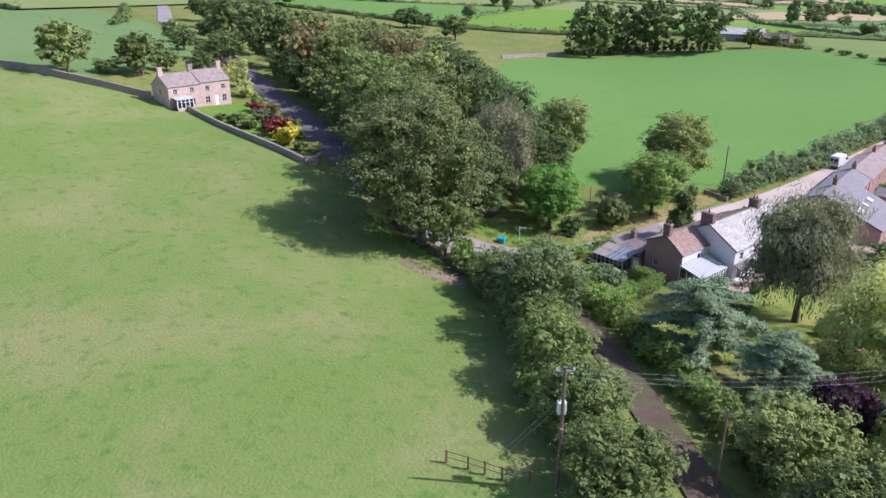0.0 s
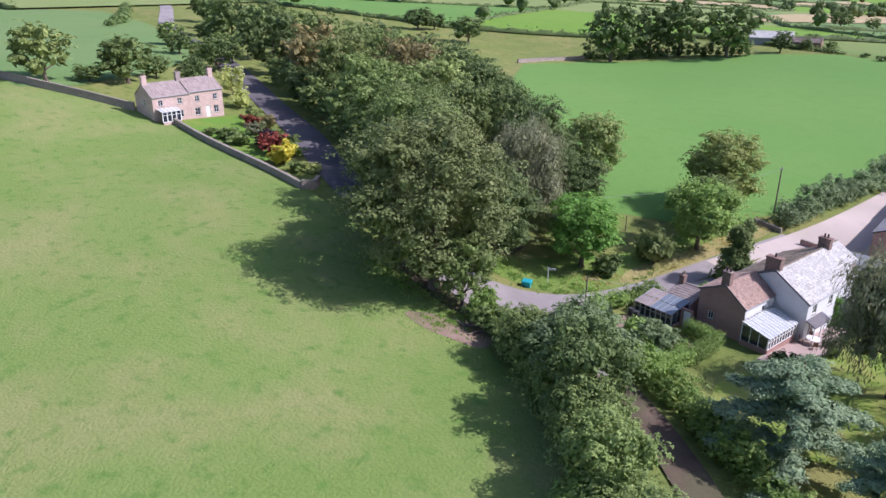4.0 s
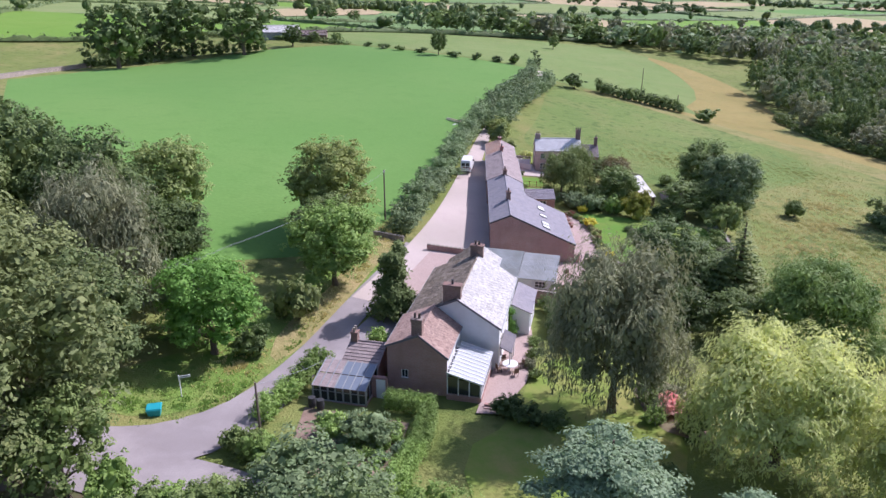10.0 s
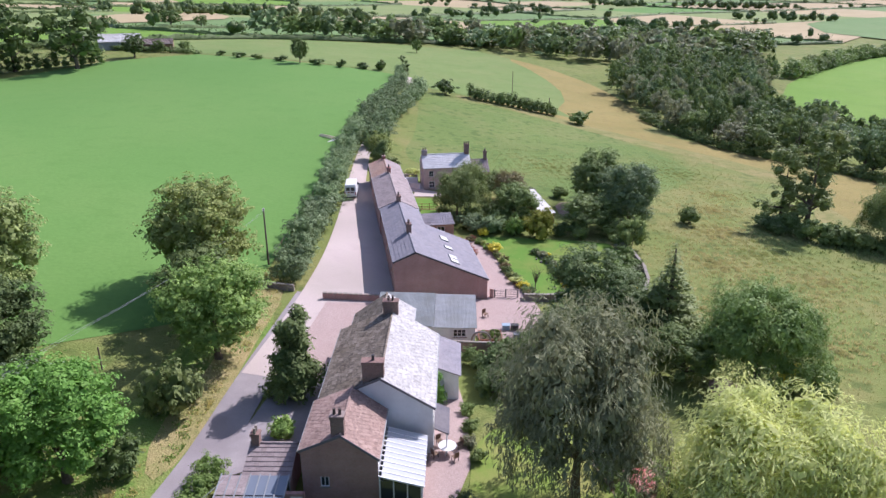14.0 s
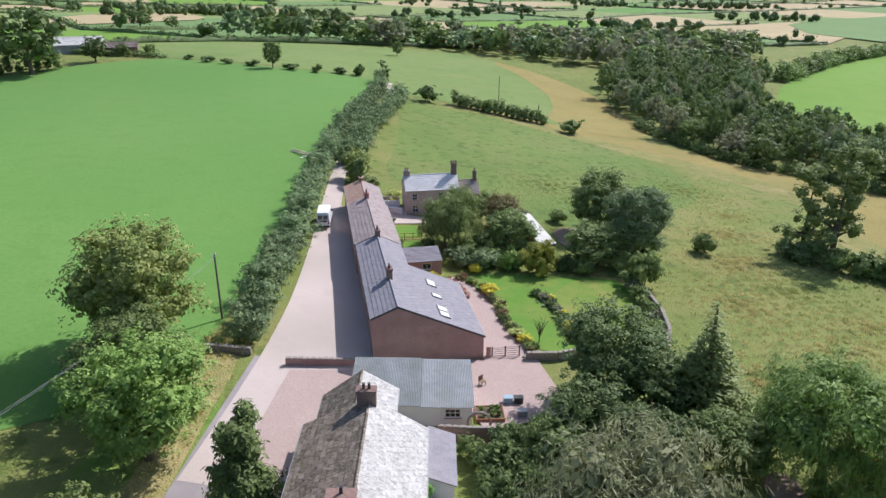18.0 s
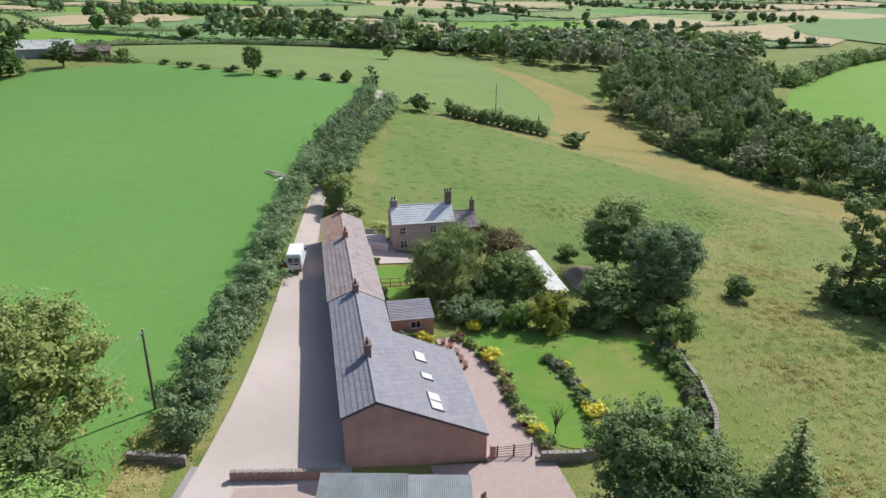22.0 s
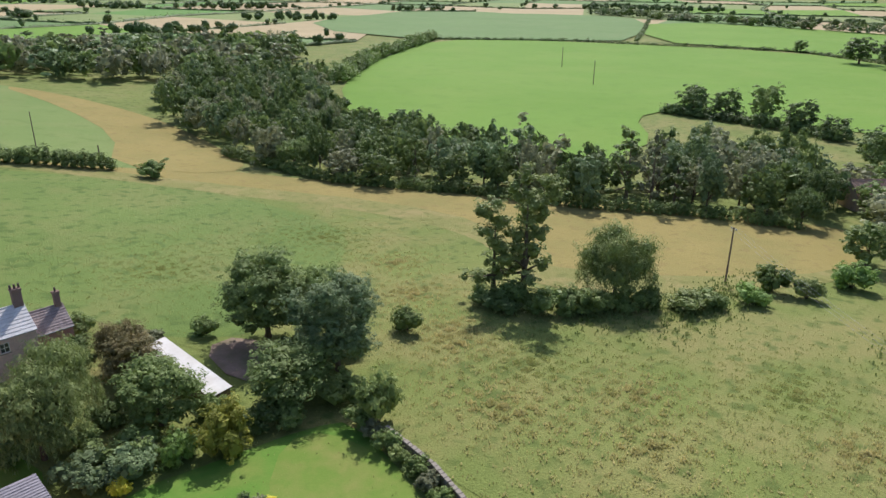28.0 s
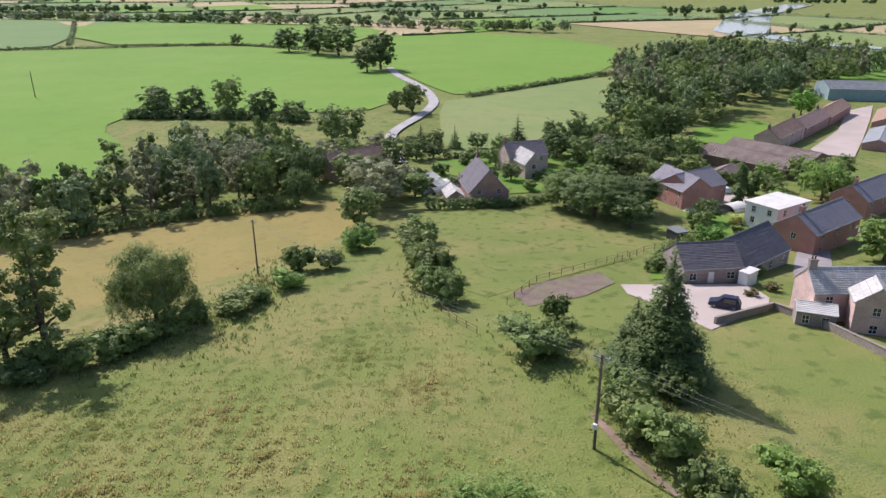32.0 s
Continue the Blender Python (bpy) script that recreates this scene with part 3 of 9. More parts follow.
M["meadow"] = grassy("meadow", (0.168, 0.213, 0.054), (0.205, 0.242, 0.066), (0.3, 0.26, 0.102), (0.105, 0.146, 0.036), 0.03, 0.75, 0.45, 0.8, 4.0)
M["pasture"] = grassy("pasture", (0.165, 0.25, 0.06), (0.2, 0.272, 0.077), (0.295, 0.285, 0.122), (0.07, 0.185, 0.03), 0.035, 0.75, 0.7, 0.75, 3.5, bump=0.5, grain=0.32, soft=0.26)
M["crop"] = grassy("crop", (0.122, 0.25, 0.056), (0.137, 0.268, 0.062), (0.165, 0.278, 0.072), (0.105, 0.222, 0.046), 0.012, 0.45, 0.2, 0.3, 1.6, bump=0.15)
M["lawn"] = grassy("lawn", (0.115, 0.235, 0.034), (0.135, 0.25, 0.04), (0.24, 0.255, 0.065), (0.09, 0.195, 0.026), 0.08, 0.6, 0.8, 0.3, 6.0, bump=0.12, grain=0.18)
M["verge"] = grassy("verge", (0.15, 0.25, 0.045), (0.185, 0.265, 0.06), (0.32, 0.28, 0.11), (0.09, 0.18, 0.03), 0.12, 0.45, 0.9, 0.6, 5.0)
M["verge_dry"] = grassy("verge_dry", (0.27, 0.255, 0.095), (0.35, 0.3, 0.125), (0.44, 0.34, 0.17), (0.16, 0.2, 0.05), 0.15, 0.8, 0.9, 0.5, 5.0)
M["lawn_olive"] = grassy("lawn_olive", (0.145, 0.235, 0.038), (0.175, 0.25, 0.048), (0.27, 0.26, 0.08), (0.11, 0.2, 0.03), 0.1, 0.8, 0.8, 0.25, 6.0, bump=0.12, grain=0.15)
M["lawn_dry"] = grassy("lawn_dry", (0.17, 0.26, 0.042), (0.21, 0.275, 0.058), (0.33, 0.275, 0.105), (0.13, 0.215, 0.034), 0.1, 0.8, 0.8, 0.25, 6.0, bump=0.12, grain=0.15)
# brown earth, its colour lowered further for the shade of the hedges
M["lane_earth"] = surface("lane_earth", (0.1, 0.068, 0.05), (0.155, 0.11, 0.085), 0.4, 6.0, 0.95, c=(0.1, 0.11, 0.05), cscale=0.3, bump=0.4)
M["meadow_green"] = grassy("meadow_green", (0.142, 0.21, 0.052), (0.172, 0.238, 0.062), (0.24, 0.24, 0.085), (0.09, 0.145, 0.034), 0.03, 0.65, 0.45, 0.8, 4.0)
M["meadow_dry"] = grassy("meadow_dry", (0.22, 0.225, 0.072), (0.26, 0.25, 0.085), (0.34, 0.28, 0.12), (0.15, 0.17, 0.045), 0.05, 0.9, 0.45, 0.6, 4.0)
M["straw"] = grassy("straw", (0.29, 0.24, 0.078), (0.335, 0.272, 0.094), (0.2, 0.205, 0.065), (0.24, 0.18, 0.07), 0.03, 0.5, 0.5, 0.5, 3.0)
M["field_lime"] = grassy("field_lime", (0.15, 0.28, 0.038), (0.17, 0.3, 0.046), (0.21, 0.31, 0.06), (0.12, 0.235, 0.034), 0.01, 0.5, 0.1, 0.3, 1.5)
# green paled and greyed slightly, with distance haze put into the colour
M["field_green"] = grassy("field_green", (0.145, 0.24, 0.08), (0.165, 0.26, 0.09), (0.2, 0.265, 0.11), (0.11, 0.19, 0.06), 0.01, 0.5, 0.1, 0.3, 1.0)
M["field_pale"] = grassy("field_pale", (0.2, 0.27, 0.09), (0.23, 0.29, 0.1), (0.3, 0.3, 0.13), (0.16, 0.22, 0.07), 0.01, 0.5, 0.1, 0.3, 1.0)
M["field_dome"] = grassy("field_dome", (0.165, 0.24, 0.068), (0.195, 0.262, 0.08), (0.25, 0.265, 0.1), (0.13, 0.2, 0.05), 0.02, 0.5, 0.2, 0.4, 1.6)
M["field_tan"] = grassy("field_tan", (0.42, 0.34, 0.19), (0.48, 0.38, 0.22), (0.36, 0.31, 0.15), (0.36, 0.28, 0.15), 0.01, 0.5, 0.1, 0.3, 1.0)
M["asphalt"] = surface("asphalt", (0.3, 0.265, 0.262), (0.39, 0.35, 0.343), 0.25, 12.0, 0.85, c=(0.24, 0.21, 0.21), cscale=0.12, bump=0.25)
M["asphalt_pale"] = surface("asphalt_pale", (0.4, 0.38, 0.37), (0.5, 0.475, 0.46), 0.25, 12.0, 0.85, c=(0.33, 0.31, 0.3), cscale=0.12, bump=0.25)
# tarmac with the overhanging trees' shade put into its colour
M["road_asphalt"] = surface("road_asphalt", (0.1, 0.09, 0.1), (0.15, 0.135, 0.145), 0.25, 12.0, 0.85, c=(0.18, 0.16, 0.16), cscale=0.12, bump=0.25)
M["gravel"] = surface("gravel", (0.5, 0.415, 0.375), (0.62, 0.525, 0.475), 0.2, 9.0, 0.95, c=(0.4, 0.345, 0.29), cscale=0.1, bump=0.5)
M["brickpave"] = bricked("brickpave", (0.37, 0.275, 0.245), (0.43, 0.33, 0.295), (0.33, 0.265, 0.235), 0.21, 0.105, 0.008, upright=False, stain=(0.36, 0.26, 0.23))
# soil brown darkened for shade under crowns; also fills the raised bed
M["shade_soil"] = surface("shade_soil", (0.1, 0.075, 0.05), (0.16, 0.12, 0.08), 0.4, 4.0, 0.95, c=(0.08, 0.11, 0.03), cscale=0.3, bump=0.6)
M["bare_earth"] = surface("bare_earth", (0.25, 0.17, 0.13), (0.33, 0.24, 0.19), 0.4, 5.0, 0.95, c=(0.16, 0.16, 0.07), cscale=0.3, bump=0.6)
M["dug_soil"] = surface("dug_soil", (0.17, 0.125, 0.1), (0.24, 0.185, 0.15), 0.5, 3.0, 0.95, c=(0.2, 0.19, 0.1), cscale=0.25, bump=0.7)
M["river"] = glassy("river", (0.28, 0.33, 0.38), 0.12)

# ---------------------------------------------------------------- the land itself: one sheet to the horizon
_half = np.r_[np.arange(0, 330, 5.5), 330 * 1.16 ** np.arange(0, 19)]
_ax = np.r_[-_half[:0:-1], _half]
_gx, _gy = np.meshgrid(_ax + 40, _ax + 20, indexing="ij")
_gzz = ground_z(_gx, _gy)
_v = np.stack([_gx, _gy, _gzz], -1).reshape(-1, 3)
_n1 = len(_ax)
_f = [(i * _n1 + j, (i + 1) * _n1 + j, (i + 1) * _n1 + j + 1, i * _n1 + j + 1) for i in range(_n1 - 1) for j in range(_n1 - 1)]
ground = mesh_ob("ground", _v, _f, M["meadow"], smooth=True)
tagged(ground, "gently rolling green farmland falling to a river valley", "ground", kind="structure")

from mathutils.geometry import delaunay_2d_cdt


def smooth_loop(pts, rounds=1):
    p = [Vector(q) for q in pts]
    for _ in range(rounds):
        p = [r for a, b in zip(p, p[1:] + p[:1]) for r in (a.lerp(b, 0.25), a.lerp(b, 0.75))]
    return [tuple(q) for q in p]


def sheet(name, pts, material, lift, label, category, step=5.5, rounds=0, kind="structure"):
    """A patch of ground cover, draped over the land."""
    loop = smooth_loop(pts, rounds)
    dense = []
    for a, b in zip(loop, loop[1:] + loop[:1]):
        a, b = Vector(a), Vector(b)
        k = max(1, int((b - a).length / step))
        dense += [a.lerp(b, i / k) for i in range(k)]
    n = len(dense)
    edges = [(i, (i + 1) % n) for i in range(n)]
    xs, ys = [p.x for p in dense], [p.y for p in dense]
    inner = [Vector((x, y)) for x in np.arange(min(xs) // step * step, max(xs), step) for y in np.arange(min(ys) // step * step, max(ys), step)]
    if len(inner) > 6000:
        inner = []
    vs, _, fs, *_ = delaunay_2d_cdt(dense + inner, edges, [], 1, 1e-4)
    px = np.array([v.x for v in vs])
    py = np.array([v.y for v in vs])
    pz = ground_z(px, py) + lift
    ob = mesh_ob(name, np.c_[px, py, pz], fs, material, smooth=True)
    return tagged(ob, label, category, kind=kind)


def ribbon(name, pts, material, lift, label, category, step=3.0):
    """A road or path along (x, y, width) points."""
    p = np.array(pts, float)
    seg = np.r_[0, np.cumsum(np.linalg.norm(np.diff(p[:, :2], axis=0), axis=1))]
    n = max(2, int(seg[-1] / step))
    s = np.linspace(0, seg[-1], n + 1)
    # rounded line through the points
    x, y, w = (np.interp(s, seg, p[:, k]) for k in range(3))
    ker = np.array([1, 2, 3, 2, 1]) / 9
    for _ in range(2):
        x[2:-2], y[2:-2] = np.convolve(x, ker, "valid"), np.convolve(y, ker, "valid")
    dx, dy = np.gradient(x), np.gradient(y)
    L = np.hypot(dx, dy)
    nx, ny = -dy / L, dx / L
    cols = [-0.5, -0.25, 0, 0.25, 0.5]
    vs, fs = [], []
    for i in range(n + 1):
        for c in cols:
            qx, qy = x[i] + nx[i] * w[i] * c, y[i] + ny[i] * w[i] * c
            vs.append((qx, qy, gz(qx, qy) + lift + 0.05 * (0.5 - abs(c))))
    m = len(cols)
    for i in range(n):
        for j in range(m - 1):
            a = i * m + j
            fs.append((a, a + 1, a + m + 1, a + m))
    return tagged(mesh_ob(name, vs, fs, material, smooth=True), label, category, kind="structure")


# near fields
sheet("pasture", [(60, -180), (30, -104), (6, -83), (-4, -74), (-14, -65), (-27, -59.5), (-40, -57), (-50, -52), (-62, -50), (-68, -49.5), (-90, -49), (-105, -48), (-113, -53), (-125, -61), (-140, -68),
                  (-210, -90), (-330, -110), (-330, -300), (60, -300)], M["pasture"], 0.04, "sunlit pasture of pale green tufted grass", "field")
sheet("crop_field", [(-18, 8), (-15, 25), (-11, 50), (-7.4, 75), (-2.6, 100), (1, 117), (11, 157), (15, 184), (-19, 194), (-60, 219), (-92, 206), (-118, 176), (-134, 156), (-137, 105), (-100, 45), (-62, -2),
                     (-40, -14), (-27, -8), (-21, -2)], M["crop"], 0.04, "even bright green field of young crop", "field")
sheet("meadow", [(12, 95), (5, 70), (12, 62), (24, 60), (31, 42), (32, 30), (34, 22), (34, 2), (30, -4), (24, -14), (24, -40), (30, -60), (40, -90), (60, -85), (68, -75), (80, -55), (88, -40), (90, -22), (104, -12), (124, -12),
                 (116, -3), (100, 6), (84, 16), (72, 30), (95, 50), (92, 80), (76, 105), (66, 122), (54, 136), (30, 152), (20, 160)], M["meadow"], 0.03, "rough meadow of olive grass with dry brown patches", "field")
sheet("meadow", [(30, 160), (68, 148), (92, 126), (114, 86), (127, 64), (131, 56), (158, 10), (144, -2), (122, 0), (106, 10), (94, 22), (86, 38), (102, 58), (99, 84), (82, 111), (57, 141)], M["straw"], 0.066, "strip of parched straw-coloured grass above the wood", "field", rounds=1)
sheet("meadow", [(118, -14), (144, -16), (154, -40), (136, -56), (112, -52), (97, -34), (90, -26), (98, -18)], M["meadow"], 0.06, "small rough paddock of olive grass", "field")
sheet("meadow", [(14, 184), (24, 162), (46, 152), (72, 135), (88, 160), (86, 220), (88, 275), (70, 312), (30, 318), (-40, 316), (-100, 300), (-120, 270), (-60, 222), (-19, 197)], M["field_dome"], 0.08, "gently domed pasture beyond the crop", "field")
sheet("meadow", [(62, 142), (84, 126), (98, 140), (104, 180), (104, 214), (94, 262), (80, 290), (84, 230), (80, 180)], M["straw"], 0.12, "tan strip of dry grass beside the wood", "field", rounds=1)
sheet("lawn", [(-1.5, -41), (1, -31), (4, -28), (9, -28), (13, -34), (12, -48), (6, -56), (-4, -56), (-6, -46)], M["lawn_dry"], 0.06, "garden lawn with sun-scorched patches", "lawn", 2.0, 1)
sheet("lawn", [(21.5, 15.2), (27, 20.6), (31, 19.6), (32.4, 12), (30.4, 6), (27.4, 0.6), (22.6, 1.2), (21.0, 6), (21, 11)], M["lawn_olive"], 0.1, "half of the garden lawn bleached by the sun", "lawn", 2.0, 1)
sheet("lawn", [(11, 21), (14, 23), (22, 22), (30, 21), (34, 19), (31, 7), (27, -2), (21, 0), (15.4, 1.2), (14.4, 5), (14.0, 10), (13.7, 16)], M["lawn"], 0.07, "smooth mown garden lawn", "lawn", 2.0, 1)
sheet("verge", [(-42, -43), (-34, -45), (-29, -43.5), (-24, -36), (-19.5, -25), (-17.2, -14), (-16.5, 0), (-18, 6), (-21, -3), (-26, -12), (-29, -28), (-36, -37)], M["verge"], 0.06, "grass verge bleached straw yellow in places", "verge", 2.0, 1)
sheet("verge_bank", [(-24.6, -33.5), (-22.3, -30.5), (-19.9, -20), (-17.9, -10), (-15.9, -1), (-16.6, 3.5), (-19.4, 2), (-20.8, -8), (-22.6, -18), (-25.4, -27)], M["verge_dry"], 0.085, "dry straw-coloured bank along the lane", "verge", 2.0, 1)
# dark sheet that deepens the shade below the belt trees
sheet("shade_soil", [(-30, -58), (-42, -55), (-52, -48), (-44, -30), (-36, -36), (-42, -43), (-36, -50), (-30, -54)], M["shade_soil"], 0.08, "bare soil under the trees, their shade painted into its dark colour", "soil", 3.0, 1)
sheet("gate_earth", [(-34.5, -62.4), (-31.5, -59.4), (-28.0, -57.0), (-24.6, -58.4), (-23.6, -61.6), (-27.0, -62.4), (-30.5, -63.2)], M["bare_earth"], 0.065, "trodden bare earth at the field corner", "soil", 2.0, 1)
sheet("field", [(-122, -62), (-140, -70), (-215, -93), (-335, -113), (-335, 40), (-262, 30), (-215, 11), (-165, -7), (-140, -30)], M["field_green"], 0.07, "cool green pasture behind the boundary wall", "field", 8.0, 1)
sheet("meadow", [(12, 96), (5, 71), (12, 63), (24, 61), (31, 44), (44, 42), (60, 54), (78, 72), (74, 104), (64, 121), (52, 134), (30, 149), (20, 157)], M["meadow_green"], 0.045, "greener upper meadow grazed short", "field", rounds=2)
sheet("meadow", [(24, 158), (60, 148), (84, 122), (104, 84), (112, 60), (100, 40), (120, 18), (140, 0), (118, -3), (101, 6), (86, 17), (77, 31), (93, 52), (90, 80), (74, 106), (52, 136)], M["meadow_dry"], 0.055, "drying olive grass along the parched slope", "field", rounds=2)
# far farmland
sheet("river_field", [(171, 185), (228, 262), (330, 350), (510, 466), (600, 390), (682, 190), (596, 74), (480, 30), (440, 16), (385, 2), (300, 8), (290, 34), (300, 70), (290, 113), (262, 114), (222, 84), (192, 80), (172, 72), (164, 62), (160, 76), (165, 106), (160, 140), (165, 178)], M["field_lime"], 0.35, "large bright lime-green field over the river wood", "field", 24.0, 1)
sheet("cow_field", [(445, 10), (600, 66), (940, 40), (710, -178), (450, -124), (335, -26), (380, -8)], M["field_lime"], 0.4, "sloping bright green grazing field", "field", 24.0, 1)
sheet("cow_field", [(318, -14), (335, -28), (450, -126), (370, -110), (284, -88), (206, -30), (205, -18)], M["field_pale"], 0.35, "pale grazed field by the lane", "field", 15.0, 1)
ribbon("river", [(1600, -760, 60), (1250, -530, 62), (1100, -455, 62), (950, -395, 60), (830, -343, 60), (765, -336, 40), (700, -340, 22), (640, -345, 20), (595, -372, 18), (540, -420, 16)], M["river"], 1.4, "pale shining bend of a river", "river", 10.0)

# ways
# this stretch is coloured darker to stand for the belt's shade
ribbon("lane", [(-262, 37, 6), (-215, 16, 6), (-160, -4, 6), (-125, -18, 6), (-109, -24.5, 6), (-89, -31, 6.2), (-78, -37, 6.2), (-62, -44, 6), (-52, -47, 6)], M["road_asphalt"], 0.13, "tarmac road beside the tree belt, the trees' shade painted into its colour", "road")
ribbon("lane", [(-55, -46.2, 6), (-48, -48, 6), (-38, -50.5, 6), (-31, -50.5, 6.4), (-26, -47.5, 6.0), (-23.2, -41, 4.4), (-20.4, -30, 3.5), (-17.8, -18, 3.4), (-15.2, -9, 3.4), (-12.8, 0, 3.4)], M["asphalt"], 0.14, "narrow grey country lane with a worn surface", "road")
ribbon("lane", [(-17.7, -18, 3.0), (-14.9, -9, 2.9), (-12.4, 0, 2.9), (-9.7, 12, 3.0), (-7.2, 30, 3.2), (-4.9, 52, 3.2), (-3.4, 66, 2.8), (-0.8, 84, 2.4), (3.6, 102, 2.4), (9, 125, 2.4), (17.2, 155, 2.6), (19, 180, 2.6)], M["gravel"], 0.15, "pale dusty lane running past the terrace", "road")
ribbon("lane", [(-36, -51, 5.0), (-29, -52, 6.5), (-22, -52.5, 5.6), (-16, -54.7, 4.0), (-13, -56, 3.6)], M["asphalt"], 0.17, "worn mouth of the sunken lane", "road")
# earth lane coloured as if in the banks' shade along its whole length
ribbon("lane", [(-16.5, -54.5, 3.8), (-14, -55.5, 3.8), (-7, -59.5, 3.4), (1, -67.5, 3.4), (11.3, -76.5, 3.4), (26, -90, 3.4), (60, -118, 3.4), (120, -162, 3.4), (260, -250, 3.6), (420, -340, 4)], M["lane_earth"], 0.17, "sunken lane of brown earth, hedge shade painted into its colour", "road")
ribbon("lane", [(-262, 37, 6), (-340, 80, 6), (-480, 150, 6)], M["asphalt"], 0.2, "country road running off between trees", "road", 8.0)
ribbon("lane", [(196, -6, 3.6), (217, -2, 3.6), (235, 2, 3.8), (252, 0, 4.0), (280, -8, 4.2), (314, -13, 4.4), (350, -9, 4.8), (380, -3, 5), (433, 13, 5), (480, 22, 5)], M["asphalt_pale"], 0.6, "pale lane winding up between fields", "road", 6.0)
sheet("yard", [(-13.6, -8.5), (-11.3, -1), (-9, 12), (-6.5, 30), (-3.6, 50), (-2.2, 50), (-2.2, 0), (-2.6, -12), (-5, -21), (-11, -21), (-14.5, -17)], M["gravel"], 0.2, "pinkish gravel yard along the terrace", "yard", 2.5)
sheet("forecourt", [(-20.4, -33.5), (-17.4, -32.4), (-14.2, -31.6), (-12.4, -30.6), (-10.6, -20.5), (-11.4, -15), (-14.6, -16.5), (-17.4, -25)], M["asphalt"], 0.185, "worn pale forecourt between lane and houses", "yard", 2.0)
sheet("brick_yard", [(-11.0, -2.3), (-4.6, -2.3), (-3.2, -11), (-5, -20.5), (-11, -20.5), (-15.0, -17.0), (-13.2, -10)], M["brickpave"], 0.235, "pinkish block paving before the garage", "yard", 2.5)
sheet("brick_drive", [(9, -2), (9.2, 6), (8.8, 14), (8.6, 21), (11, 21.6), (13.2, 16.4), (13.6, 10), (13.8, 5), (14.8, 0.4), (15, -8), (13, -12), (6, -13), (4.6, -4.7), (4.2, -0.4), (9.1, -0.4)], M["brickpave"], 0.16, "pinkish block-paved drive behind the terrace", "drive", 2.5)
sheet("patio", [(-4.6, -40), (-2.6, -40), (0.2, -34), (1.4, -27), (1.6, -19), (-0.8, -19), (-2.6, -30)], M["brickpave"], 0.16, "red paved garden terrace beside the white house", "patio", 2.0)

sheet("garden_path", [(25.4, -27), (26, -23.4), (28.4, -22.6), (29, -24.6), (27.6, -27)], M["bare_earth"], 0.1, "worn bare earth under the garden tree", "path", 2.0, 1)
HILLS = [[(449, 522), (619, 369), (668, 337), (1043, 522), (1116, 661), (900, 900), (600, 800)], [(669, 332), (684, 190), (648, 100), (700, 74), (940, 62), (1026, 210), (1045, 517)]]
sheet("hill_field", HILLS[0], M["field_green"], 1.1, "broad smooth green field on the far rise", "field", 40.0, 1)
sheet("hill_field", HILLS[1], M["field_lime"], 1.1, "bright green field on the far rise", "field", 40.0, 1)
sheet("stubble_field", [(-189, 491), (-180, 655), (-136, 788), (-86, 593), (-118, 480), (-146, 415), (-157, 397)], M["field_tan"], 1.3, "pale stubble field beyond the crop", "field", 20.0, 1)
sheet("stubble_field", [(-315, 965), (-286, 1312), (-229, 1130), (-273, 864)], M["field_tan"], 1.3, "pale distant stubble field", "field", 40.0, 1)
sheet("bare_soil", [(29.5, 33), (31, 42.5), (36.5, 43), (37.5, 34), (34, 31)], M["bare_earth"], 0.1, "dry reddish soil under the garden trees", "soil", 2.0, 1)

for off in (-0.7, 0.7):
    ribbon("track", [(x + off * 0.8, y + off * 0.5, 0.55) for x, y in [(55.3, -34.6), (50.8, -35.8), (47.0, -37.0), (43.9, -38.4)]], M["bare_earth"], 0.06, "dry wheel rut worn into the meadow", "track", 1.0)

# far farmland: a patchwork of fields with hedgerows and hedgerow trees
_rng = np.random.default_rng(11)


def near_land(x, y):
    return (-215 < x < 105 and -330 < y < 235) or (95 < x < 235 and -260 < y < 290) or (230 < x < 700 and -190 < y < 470 and y < 120 + 0.75 * x - 0)


def lattice(i, j):
    r = random.Random(f"{i},{j}")
    k = 118
    a = math.radians(24)
    u, v = (i + r.uniform(-0.26, 0.26)) * k * 1.25, (j + r.uniform(-0.26, 0.26)) * k
    s = 1 + math.hypot(u, v) / 2600
    u, v = u * s, v * s
    return 40 + u * math.cos(a) - v * math.sin(a), 40 + u * math.sin(a) + v * math.cos(a)


FAR_EDGES = []
_cells = {}
for i in range(-12, 16):
    for j in range(-6, 15):
        c = [lattice(i, j), lattice(i + 1, j), lattice(i + 1, j + 1), lattice(i, j + 1)]
        cx, cy = sum(p[0] for p in c) / 4, sum(p[1] for p in c) / 4
        az, rr = math.degrees(math.atan2(cx, cy)), math.hypot(cx, cy)
        if az < -95 or az > 135 or rr > 2600 or any(near_land(*p) for p in c + [(cx, cy)]):
            continue
        r = random.Random(f"cell {i} {j}")
        m = r.choices(["field_green", "field_pale", "field_lime", "field_tan", "crop"], [4, 5, 2.0, 3.6, 1.0])[0]
        _cells.setdefault(m, []).append(c)
        for p, q in ((c[0], c[1]), (c[0], c[3])):
            FAR_EDGES.append((p, q))
